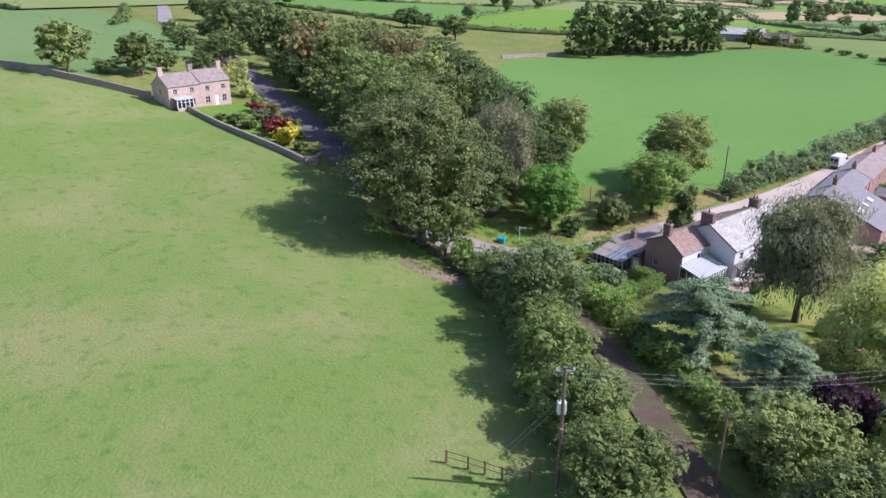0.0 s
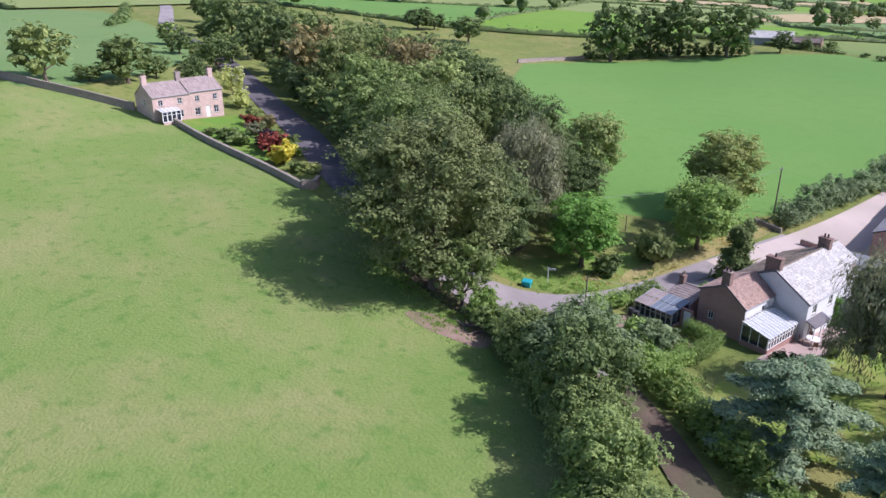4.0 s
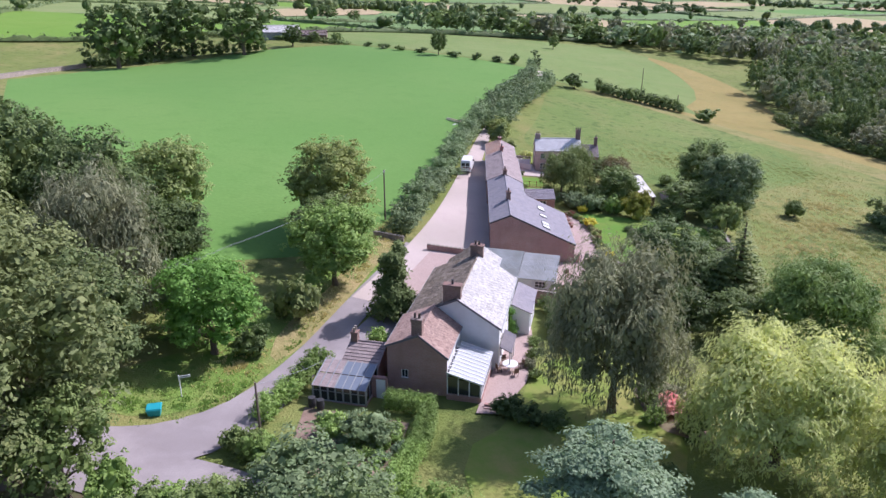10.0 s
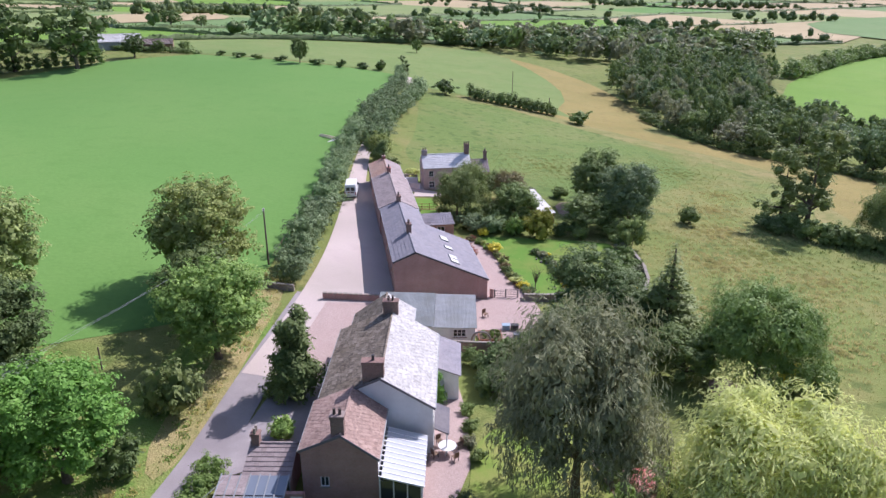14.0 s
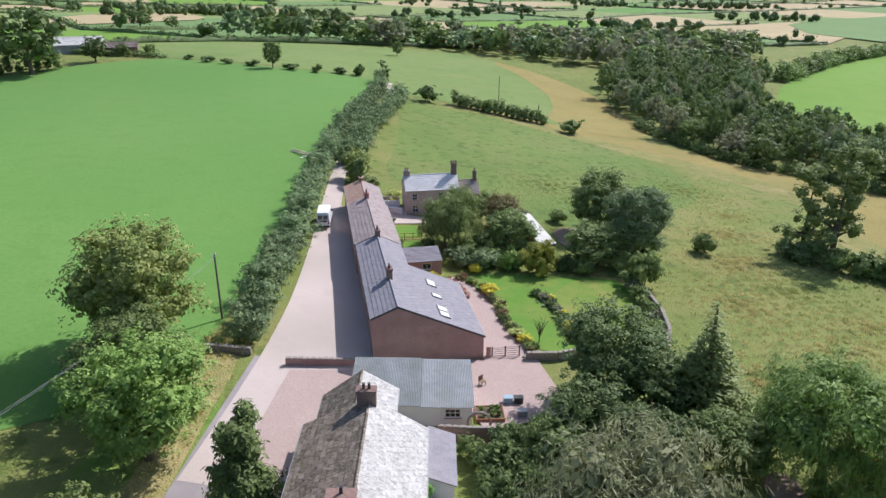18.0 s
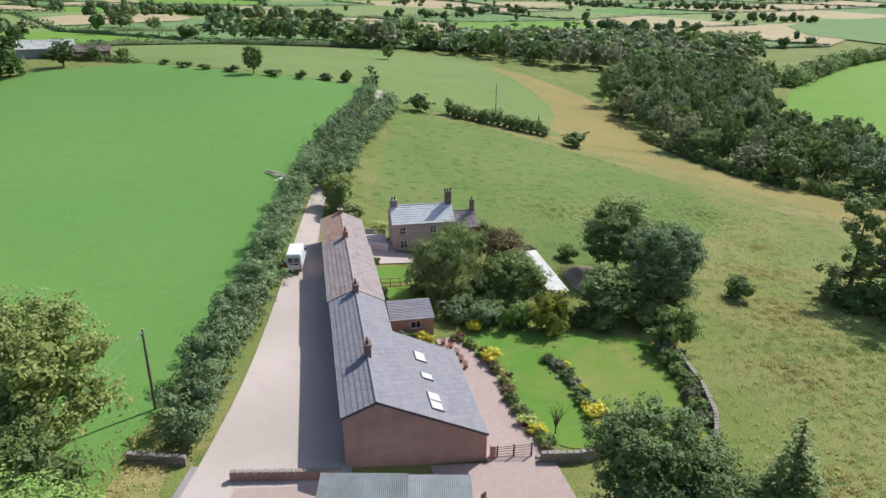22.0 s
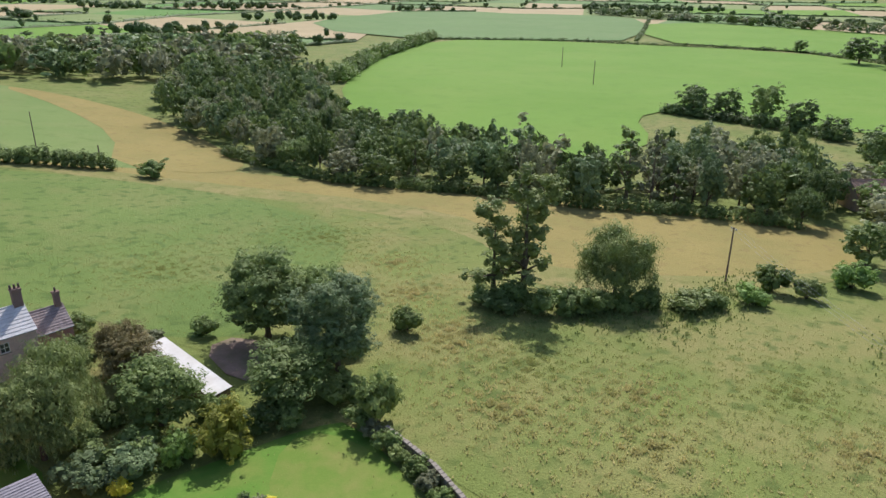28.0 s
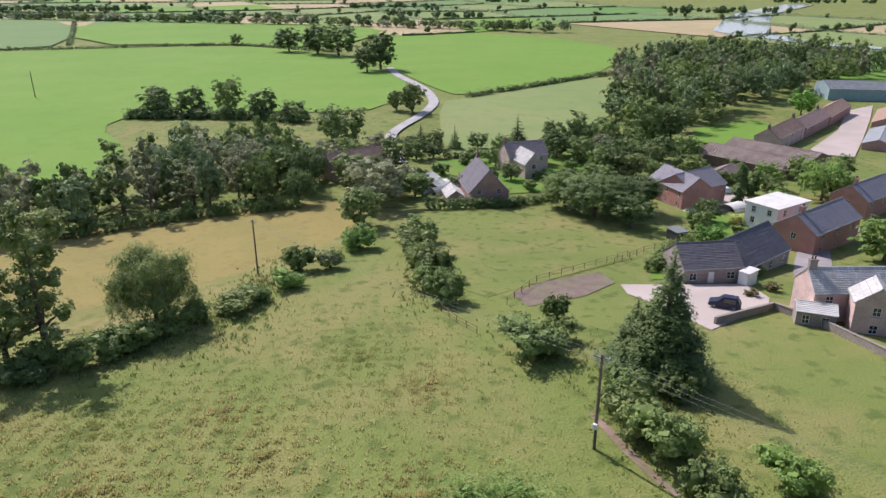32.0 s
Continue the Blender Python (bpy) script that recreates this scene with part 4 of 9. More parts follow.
for m, cells in _cells.items():
    vs, fs = [], []
    for c in cells:
        b = len(vs)
        n = 6
        for a in range(n + 1):
            for d in range(n + 1):
                u, v = a / n, d / n
                x = (1 - u) * (1 - v) * c[0][0] + u * (1 - v) * c[1][0] + u * v * c[2][0] + (1 - u) * v * c[3][0]
                y = (1 - u) * (1 - v) * c[0][1] + u * (1 - v) * c[1][1] + u * v * c[2][1] + (1 - u) * v * c[3][1]
                vs.append((x, y, gz(x, y) + 0.8))
        for a in range(n):
            for d in range(n):
                k = b + a * (n + 1) + d
                fs.append((k, k + n + 1, k + n + 2, k + 1))
    tagged(mesh_ob("far_fields", vs, fs, M[m], smooth=True), "distant hedged farm fields", "field", kind="structure")

# ---------------------------------------------------------------- trees and hedges, space by space
def trees(rows, label, group="", category="tree", name="tree"):
    for i, (kind, x, y, h, r, lf, det) in enumerate(rows):
        plant(kind, name, x, y, h, r, "leaf_" + lf, label, category, det, i % 3, group=group)


# belt along the road between pasture and crop
trees([("broad", -36.2, -55, 20.8, 10.2, "olive_dark", 2), ("broad", -44, -52, 17, 6.5, "dark", 2), ("broad", -31.5, -55.5, 9, 3.6, "mid", 2), ("broad", -37, -43, 13, 6.0, "dark", 2), ("birch", -40, -32, 16.5, 5.6, "grey", 2), ("broad", -38.5, -22.5, 11.8, 5.4, "dark", 2), ("broad", -43.5, -8, 13.5, 6.0, "olive", 2),
       ("broad", -51, -43, 19, 7.5, "mid", 2), ("broad", -46, -22, 17, 7.0, "dark", 2), ("broad", -57, -36, 18, 7.0, "mid", 2), ("broad", -56, -25, 18, 7.0, "mid", 2.5), ("broad", -58, -12, 16, 7.0, "dark", 2.5),
       ("broad", -68, -30, 17, 7.0, "mid", 2.5), ("broad", -70, -17, 18, 7.0, "olive", 2.5), ("broad", -72, -2, 16, 7.0, "dark", 2.5), ("broad", -81, -23, 16, 6.5, "mid", 2.5), ("broad", -84, -9, 18, 7.5, "ruddy", 2.5),
       ("broad", -87, 8, 16, 7.0, "dark", 2.5), ("broad", -96, -15, 17, 7.0, "olive", 2.5), ("broad", -99, 0, 17, 7.0, "mid", 2.5), ("broad", -103, 16, 15, 7.0, "dark", 1), ("broad", -112, -10, 16, 7.0, "ruddy", 1),
       ("broad", -117, 6, 16, 7.5, "mid", 1), ("broad", -122, 22, 15, 7.0, "dark", 1), ("broad", -132, -6, 15, 7.0, "dark", 1), ("broad", -138, 12, 15, 7.0, "mid", 1), ("broad", -155, 6, 15, 7.0, "dark", 1),
       ("broad", -160, 24, 14, 7.0, "mid", 1), ("broad", -180, 14, 15, 7.0, "dark", 1), ("broad", -185, 34, 14, 7.0, "mid", 1), ("broad", -210, 28, 14, 7.0, "dark", 1), ("broad", -235, 45, 14, 7.0, "mid", 1), ("broad", -265, 58, 14, 8.0, "dark", 1)],
      "broad-crowned tree in full leaf beside the shaded road", "trees along the road")
trees([("bright", -30.0, -32.6, 10.4, 5.5, "bright", 2)], "rounded tree with fresh bright green leaves")
trees([("broad", -33, -29, 8, 3.6, "blue", 2), ("bush", -26.6, -32, 3.5, 2.2, "dark", 2)], "dense shrubby tree in the belt's edge")
trees([("broad", -24.9, 2.0, 13.6, 6.4, "sunny", 2)], "lone field tree with an olive crown by the hedge")
trees([("broad", -21.6, -14.8, 10.8, 5.6, "fresh", 2), ("broad", -24, -7, 9.0, 4.8, "mid", 2)], "leafy tree on the grassy lane bank")
trees([("bush", -23.8, -23.8, 5.6, 2.8, "olive", 2)], "round olive bush on the lane bank", category="bush", name="bush")
trees([("thuja", -13.9, -21.2, 8.4, 3.3, "mid", 3)], "drooping evergreen standing beside the lane")
trees([("birch", 7.3, -38.5, 15.5, 6.3, "birch", 2)], "weeping birch with hanging grey-green twigs")
trees([("willow", 18.5, -45.5, 11.5, 7.2, "gold", 2), ("willow", 27, -52, 10.5, 6.0, "gold", 2), ("willow", 23, -63, 9.0, 4.0, "gold", 2)], "golden weeping willow with trailing branches")
trees([("cedar", 3.2, -57.2, 9.5, 8.2, "blue", 3), ("cedar", 11.5, -60, 7.5, 5.6, "blue", 2)], "spreading blue-green cedar with feathery layered boughs")
trees([("broad", -14.4, -59.4, 8.4, 5.0, "hedge", 2), ("broad", -19.2, -60.4, 6.2, 3.6, "mid", 2), ("broad", -10.5, -65.5, 10.0, 4.2, "dark", 2), ("broad", -4, -73, 8.0, 3.6, "mid", 2)], "leafy tree on the hedge bank of the sunken lane")
trees([("broad", 1.5, -77.5, 7.0, 3.8, "mid", 2), ("broad", 7.5, -83.5, 7.4, 4.2, "mid", 2), ("broad", -8, -69, 7.0, 3.6, "mid", 2), ("bush", -28.4, -56.0, 4.2, 2.3, "fresh", 2), ("bush", -26.0, -57.4, 3.4, 2.2, "mid", 2), ("bush", -24.0, -56.8, 3.6, 2.2, "fresh", 2), ("bush", -22.4, -59.0, 3.6, 2.4, "mid", 2), ("bush", -20.6, -56.6, 3.0, 1.9, "fresh", 2), ("bush", -22.6, -47.8, 2.4, 1.7, "mid", 2), ("bush", -20.4, -48.8, 2.6, 1.9, "fresh", 2), ("bush", -18.0, -50.0, 2.8, 2.0, "mid", 2), ("bush", -4.5, -75.5, 4.0, 2.4, "fresh", 2)], "green hedgerow tree between lane and pasture")
trees([("broad", 15.5, -71, 7.5, 4.2, "olive", 2), ("broad", 21, -77, 8, 4.5, "mid", 2), ("broad", 27, -71, 8, 4.5, "olive", 2)], "olive-green tree on the garden side of the lane")
trees([("broad", 17.0, -62.5, 6.2, 3.2, "plum", 2)], "dark purple-leaved small tree in the garden")
trees([("broad", 18.9, -9.6, 10.0, 5.8, "dark", 2), ("broad", 21.5, -13, 7.5, 4.2, "dark", 2), ("broad", 13.6, -17.5, 7.0, 4.2, "dark", 2), ("broad", 17.0, -21.5, 6.5, 3.8, "dark", 2), ("broad", 24.0, -22.5, 6.0, 3.8, "mid", 2), ("broad", 10.4, -19.4, 5.4, 3.0, "mid", 2)], "dense dark green tree behind the paved drive")
trees([("conifer", 26.0, -14.5, 12.0, 5.2, "olive", 2)], "layered green conifer at the garden edge")
trees([("birch", 31.0, -24.0, 10.2, 6.2, "fresh", 2)], "light green spreading tree at the meadow edge")
trees([("willow", 10.8, 31.8, 8.4, 3.9, "olive", 2), ("willow", 13.6, 35.5, 9.0, 3.6, "olive", 2)], "soft olive weeping tree beside the stone house")
trees([("broad", 21.6, 38.0, 6.6, 3.2, "ruddy", 2), ("birch", 22.6, 43.0, 6.0, 2.8, "ruddy", 2), ("broad", 22.4, 35.0, 5.0, 2.4, "olive", 2)], "garden tree with reddish brown dying foliage")
trees([("broad", 20.5, 30.5, 7.0, 4.4, "mid", 2), ("broad", 18.0, 45.0, 4.6, 2.8, "mid", 2), ("bush", 24, 45, 3.5, 2.2, "fresh", 2)], "leafy garden tree by the shed roof")
trees([("broad", 38.6, 40.5, 11.0, 5.8, "mid", 2), ("broad", 39.4, 28.0, 11.5, 5.4, "hedge", 2), ("broad", 44, 36, 9.5, 4.2, "mid", 2)], "tall full tree with pale-backed leaves")
trees([("broad", 31.5, 26.0, 6.6, 4.8, "mid", 2), ("bush", 37.5, 33, 3.6, 3.0, "dark", 2), ("bush", 42.5, 31, 3.4, 2.8, "mid", 2), ("bush", 35.5, 22.5, 3.4, 2.6, "olive", 2), ("bush", 35.6, 17.2, 6.0, 2.7, "olive", 2), ("bush", 52.5, 30.8, 3.6, 2.4, "mid", 2)], "grey-green shrub tree on the garden boundary")
trees([("bush", 23.0, 22.9, 5.0, 2.7, "golden", 3)], "broad golden conifer on the lawn edge", category="conifer")
trees([("bush", 18.6, 23.6, 3.8, 1.9, "fresh", 3), ("bush", 14.8, 24.8, 3.0, 2.5, "hedge", 3), ("bush", 12.0, 25.8, 3.0, 2.4, "hedge", 2), ("bush", 16.2, 26.8, 3.2, 2.5, "mid", 2), ("bush", 13.0, 27.4, 2.6, 2.2, "mid", 2)], "rounded garden shrub behind the lawn", category="shrub", name="shrub")
trees([("broad", 0.2, 66.0, 6.2, 3.0, "sunny", 2)], "round olive tree overhanging the lane")
# first five shrubs are added to darken ground lying in deep tree shade
trees([("bush", x, y, h, r, lf, 2) for x, y, h, r, lf in ((3.8, -17, 2.2, 1.6, "mid"), (5.6, -19.4, 3.4, 2.2, "dark"), (4.6, -22.4, 3.0, 2.0, "dark"), (7.6, -21, 3.6, 2.4, "mid"), (7.2, -16.6, 3.2, 2.0, "dark"), (29.6, -27.6, 2.4, 2.0, "mid"), (35.2, -27.6, 3.0, 2.4, "mid"), (37.6, -25.4, 2.4, 1.8, "fresh"))], "leafy shrub in the shaded garden border", "garden shrubs", "shrub", "shrub")
trees([("bush", -13.4, -45.2, 3.0, 2.3, "hedge", 3), ("bush", -16.2, -44.4, 2.2, 1.6, "fresh", 2)], "broad-leaved shrub in the cottage garden", category="shrub", name="shrub")
trees([("bush", 34.7, -24.4, 2.2, 1.5, "yellow", 2)], "bright yellow garden shrub in the border", category="shrub", name="shrub")
trees([("tall", 73.9, 28.6, 18.5, 5.0, "olive", 2), ("tall", 70.6, 31.6, 14.0, 4.0, "olive", 2)], "tall ragged tree with an open crown on the hedge line")
trees([("birch", 82.4, 18.6, 11.0, 5.6, "olive", 2)], "spreading light-crowned tree on the hedge line")
trees([("bush", x, y, h, r, lf, 2) for x, y, h, r, lf in ((67, 30, 3.2, 2.6, "mid"), (66.5, 26.5, 3.0, 2.8, "dark"), (69.5, 27, 4.2, 3.0, "mid"), (70, 22.5, 4.5, 3, "mid"), (73, 20, 4.2, 3.2, "mid"), (76, 17.5, 4.2, 2.8, "olive"), (79.5, 15.2, 3.6, 2.6, "mid"), (82.5, 13.5, 3.6, 2.6, "mid"), (86, 9.2, 3.4, 3.4, "olive"), (89.5, 7, 3.0, 2.4, "mid"),
       (95.3, 3.6, 3.4, 2.8, "fresh"), (103.8, 3.9, 4.8, 3.2, "mid"), (104.2, -1, 3.6, 2.6, "olive"), (116, -4.2, 4.8, 3.6, "fresh"))], "rounded hedgerow bush at the meadow edge", "hedgerow bushes", "bush", "bush")
trees([("conifer", 64.0, -43.2, 14.5, 5.6, "dark", 3), ("conifer", 66, -40.6, 8.5, 3.8, "dark", 2)], "dark broad conifer beside the drive")
trees([("bush", x, y, h, r, lf, 2) for x, y, h, r, lf in ((69.5, -30.5, 5.2, 4.4, "mid"), (74, -33.5, 3.6, 2.6, "olive"), (80.3, -34.2, 4.4, 2.1, "mid"), (57.2, -38, 4.4, 3.2, "mid"), (52.5, -37.2, 4.4, 3.2, "olive"), (49.0, -39.4, 5.2, 3.6, "mid"),
       (41.5, -41.2, 4.6, 3.0, "mid"), (59, -43.5, 3.6, 2.6, "mid"), (44, -48, 4, 3, "fresh"), (36, -47, 4.6, 3.4, "gold"))], "rounded bush in rough grass by the fence", "bushes by the fence", "bush", "bush")
trees([("bush", x, y, h, r, lf, 2) for x, y, h, r, lf in ((119.6, -14.6, 5.5, 4.2, "mid"), (112, -14.5, 5, 3.8, "olive"), (105, -16, 4.6, 3.4, "mid"), (99.7, -17.3, 6.0, 4.0, "olive"), (93.5, -18, 4.2, 3.2, "mid"), (88, -19.7, 5.2, 3.2, "mid"))], "shaggy hedge bush between paddock and meadow", "hedge between the paddocks", "bush", "bush")
trees([("broad", 131.7, -2.6, 8.4, 5.4, "mid", 1), ("broad", 157, -6, 7.0, 6.5, "mid", 1), ("broad", 148, -4, 11.0, 7.5, "grey", 1), ("broad", 141, -50.8, 9.4, 7.6, "dark", 2), ("broad", 146, -60, 8.6, 7.2, "dark", 2), ("broad", 150, -46, 8.0, 6.4, "mid", 2), ("broad", 133, -57, 7, 5, "dark", 1)], "dense leafy tree at the edge of the village")
trees([("broad", 290, 102, 12.5, 8.4, "dark", 1), ("broad", 289, 87.5, 12.4, 6.5, "dark", 1), ("broad", 288, 72, 15.5, 7.0, "mid", 1), ("broad", 280, 55.5, 12, 6.6, "dark", 1), ("broad", 272, 41.5, 8, 5, "dark", 1)], "tree in a dark hedged clump on the open field", "clump in the field")
trees([("broad", 470, 27, 25, 14, "dark", 1), ("broad", 455, 34, 16, 9, "dark", 1), ("broad", 570, 70, 24, 16, "dark", 1), ("broad", 590, 90, 24, 16, "dark", 1), ("broad", 610, 118, 20, 14, "dark", 1), ("broad", 682, 183, 11, 6.4, "dark", 1), ("broad", 290, -4, 12.6, 6.4, "mid", 1), ("broad", 296, 3, 9, 5, "mid", 1)], "large dark field oak in distant farmland")
trees([("conifer", 224, -10.4, 7.4, 3.2, "dark", 1), ("broad", 219, -15, 6.0, 3.6, "mid", 1), ("conifer", 218, -21.4, 8, 2.7, "mid", 1), ("broad", 218, -28.6, 5.4, 3.6, "dark", 1), ("conifer", 223.4, -41.6, 10.5, 4.1, "dark", 1), ("broad", 212, -52, 11, 4.6, "mid", 1), ("broad", 216, -60, 11, 5.0, "dark", 1), ("broad", 217, -68, 11, 5.4, "mid", 1), ("broad", 226, -82, 17, 7.4, "mid", 1), ("broad", 232, -92, 14, 7, "dark", 1),
       ("broad", 222, 14, 13, 7.3, "mid", 1), ("broad", 233, 20, 11, 7, "dark", 1)], "garden tree in the valley hamlet")
trees([("willow", 161, -109, 10, 5.6, "fresh", 1), ("thuja", 165, -91, 8, 2.2, "dark", 1), ("thuja", 165.3, -94.3, 6, 2.2, "dark", 1), ("broad", 167, -84, 4.5, 2.8, "olive", 1), ("broad", 295, -166, 11, 6, "bright", 1), ("broad", 113, -96, 8, 5.6, "fresh", 1), ("thuja", 156, -87, 4, 1.7, "dark", 1), ("broad", 120, -68, 4.5, 3.0, "bright", 1)], "garden tree among the village houses")
trees([("broad", -19.6, 191.5, 9.6, 3.3, "mid", 2), ("bush", -51, 214.5, 2.0, 2.6, "dark", 1), ("bush", -43, 206, 2.2, 3.2, "dark", 1), ("bush", -35, 201, 2.1, 3.2, "mid", 1), ("bush", -27, 196.4, 2.2, 3.6, "dark", 1), ("bush", -13, 190.3, 2.3, 3.6, "dark", 1), ("bush", -5, 188, 3.0, 2.6, "mid", 1), ("bush", 3.2, 189, 2.4, 3.4, "dark", 1), ("bush", 10, 190, 4.2, 3.0, "mid", 1), ("broad", -66.6, 229, 4.6, 2.6, "mid", 1), ("broad", -77, 230, 5, 2.8, "mid", 1),
       ("bush", 28.6, 154, 5.2, 4.4, "dark", 1), ("bush", 66, 129, 4.4, 4.2, "mid", 1), ("broad", 33.8, 276, 7, 3, "mid", 1), ("tall", 17, 178, 8, 2.4, "dark", 1)], "hedgerow tree along the far side of the fields", "field boundary trees")
trees([("broad", -195.6, 145, 12, 8.5, "dark", 1), ("broad", -239, 158, 11, 8.5, "dark", 1), ("broad", -237, 168, 8, 6, "dark", 1), ("broad", -131, 158, 24, 11.5, "dark", 1), ("broad", -127, 184, 22, 10, "dark", 1), ("broad", -118, 194, 24, 11.5, "dark", 1), ("broad", -97, 193, 22, 12, "dark", 1), ("broad", -83, 216, 9, 5, "dark", 1), ("broad", -140, 172, 8, 6, "mid", 1),
       ("broad", -110, 426, 11, 8.7, "dark", 1), ("broad", -90, 420, 8, 4.7, "mid", 1)], "spreading dark oak beyond the crop field", "field oaks")
trees([("broad", -130, -58.5, 11, 6.2, "olive", 1), ("broad", -128, -44, 9.6, 6.2, "mid", 1), ("broad", -129, -51, 3.4, 3, "mid", 1), ("broad", -115.5, -28.5, 6.4, 2.8, "gold", 1), ("broad", -138, -17.5, 8.5, 4.6, "dark", 1), ("broad", -122, -33, 7, 4, "dark", 1), ("broad", -132, -36, 5, 3, "mid", 1)], "garden tree behind the long boundary wall")

trees([("broad", x, y, h, r, lf, 1) for x, y, h, r, lf in ((-58.5, -38.5, 8, 4.6, "dark"), (-65.5, -35.5, 9, 5.0, "mid"), (-73, -31.5, 8, 4.8, "dark"), (-80.5, -28, 9, 5.2, "mid"), (-87.5, -24, 8, 4.8, "dark"), (-95.5, -21.5, 9, 5.2, "mid"), (-104, -18.5, 8, 5, "dark"), (-113, -14.5, 8, 4.6, "dark"), (-122, -10.5, 7, 4.6, "mid"),
       (-150, -6, 6, 4, "dark"), (-168, 3, 6, 4, "mid"), (-190, 12, 7, 4.5, "dark"), (-146, -17, 6, 4, "mid"), (-165, -12, 6, 4, "dark"), (-185, -3, 7, 4.5, "mid"))], "low spreading tree overhanging the road edge", "trees along the road")
trees([("broad", x, y, h, r, lf, 1) for x, y, h, r, lf in ((168, 17, 9, 5, "mid"), (172, 24, 10, 5.5, "dark"), (187, 14, 9, 5, "grey"), (197, 9, 8, 5, "mid"), (164, -13, 4.6, 4, "mid"), (166, 2, 6.5, 5, "olive"), (205, -15, 5, 3.6, "dark"), (199, -27, 4.6, 3.4, "mid"), (206, -52, 9, 5.5, "dark"), (199, -58, 8, 5, "mid"), (196, -66, 8, 5, "dark"), (189, -62, 7, 4.6, "mid"), (176, -58, 5, 4.4, "mid"), (182, -70, 7, 5, "olive"), (170, -50, 5, 4.4, "dark"))], "leafy garden tree of the valley hamlet")

# hedges
hedge("hedge", [(-15.4, 2), (-14.2, 12), (-11.7, 27), (-8.3, 55), (-5.4, 75), (-2.2, 96), (2.7, 117), (13.8, 157), (16.8, 182)], 4.6, 4.4, "leaf_hedge", "tall grey-green roadside hedge along the crop field", 420, 0.3, 1, wob=0.5, run=6)
hedge("hedge", [(0.2, 74), (0.9, 84), (4.9, 101), (10.4, 121), (16.6, 140), (20.6, 157)], 6.2, 4.8, "leaf_hedge", "tall leafy hedge on the far side of the lane", 300, 0.36, 2, wob=0.55, run=8)
hedge("hedge", [(36, 154), (48, 147), (62, 138)], 4.6, 3.8, "leaf_mid", "dark hedge across the pasture", 420, 0.36, 3, wob=0.4, run=8)
hedge("hedge", [(-22.4, -43.5), (-20.6, -36), (-19.4, -32.0)], 2.5, 1.9, "leaf_fresh", "garden hedge beside the lane", 800, 0.16, 4, wob=0.3)
hedge("hedge", [(-12.5, -39.6), (-8.2, -40.6)], 1.5, 1.9, "leaf_fresh", "clipped bright green garden hedge", 900, 0.13, 5, wob=0.1)
hedge("hedge", [(-8.6, -41.2), (-8.9, -46), (-10.5, -52)], 1.8, 1.9, "leaf_fresh", "clipped hedge between garden and lawn", 900, 0.13, 6, wob=0.1)
hedge("hedge", [(-13.5, -51.5), (-7.2, -55.0), (-1.8, -59.6), (4, -63.6), (9.5, -67.5)], 3.2, 3.3, "leaf_fresh", "leafy green hedge bank along the sunken lane", 620, 0.2, 7, wob=0.4)
hedge("hedge", [(-22, -58.8), (-17.5, -61.5), (-12.5, -65.2), (-6.2, -71.2), (-0.6, -76.6), (4.4, -81), (13, -88.5)], 5.4, 4.6, "leaf_mid", "overgrown hedge between pasture and lane", 620, 0.24, 8, wob=0.55)
hedge("hedge", [(8, -66.5), (17, -75), (29, -85), (43, -96), (62, -113), (84, -130)], 3.0, 3.4, "leaf_mid", "overgrown hedge on the garden side of the lane", 480, 0.22, 9, wob=0.5)
hedge("hedge", [(104, -53), (112, -57), (120, -64), (128, -72)], 2.4, 2.2, "leaf_mid", "hedge behind the village plots", 160, 0.32, 10, wob=0.4)
hedge("hedge", [(146, -15), (147.5, -24), (149, -34), (156, -44)], 3.0, 2.4, "leaf_dark", "dark hedge below the hamlet gardens", 120, 0.45, 11, wob=0.5, run=9)
hedge("hedge", [(205, -18), (206, -30), (212, -46)], 2.6, 1.8, "leaf_mid", "low hedge round a valley garden", 90, 0.5, 12, wob=0.4, run=12)
hedge("hedge", [(286, 112), (280, 60), (268, 36)], 9.0, 4.0, "leaf_dark", "dark thicket under the field clump", 110, 0.8, 13, wob=0.5, run=20)
hedge("hedge", [(600, 72), (682, 186), (640, 290), (600, 388), (512, 462)], 4.0, 2.4, "leaf_dark", "hedge along the far side of the bright field", 22, 1.1, 14, wob=0.6, run=60)
hedge("hedge", [(228, 264), (330, 352), (510, 468)], 11.0, 8.0, "leaf_mid", "tall tree-like hedge along the field edge", 60, 1.2, 15, wob=0.6, run=40)
hedge("hedge", [(335, -27), (390, -72), (450, -125)], 3.0, 2.2, "leaf_dark", "dark field hedge beyond the grazing", 36, 0.9, 16, wob=0.6, run=40)
hedge("thicket", [(-144, 158), (-134, 170), (-122, 190), (-106, 198), (-90, 202)], 7.0, 5.5, "leaf_dark", "dark undergrowth beneath the field oaks", 90, 0.7, 22, category="thicket", wob=0.7, run=14)
hedge("hedge", [(-60, 221), (-100, 240), (-150, 255)], 3.0, 2.0, "leaf_mid", "field hedge near the barn", 50, 0.7, 17, wob=0.6, run=30)
hedge("hedge", [(-246, 7), (-262, 20), (-338, 58)], 3.0, 2.4, "leaf_dark", "dark hedge along the distant crop", 40, 0.8, 18, wob=0.6, run=40)

hedge("hedge", [(669, 336), (850, 424), (1043, 521)], 3.0, 2.6, "leaf_dark", "thin hedge dividing the far rise", 16, 1.3, 19, wob=0.6, run=80)
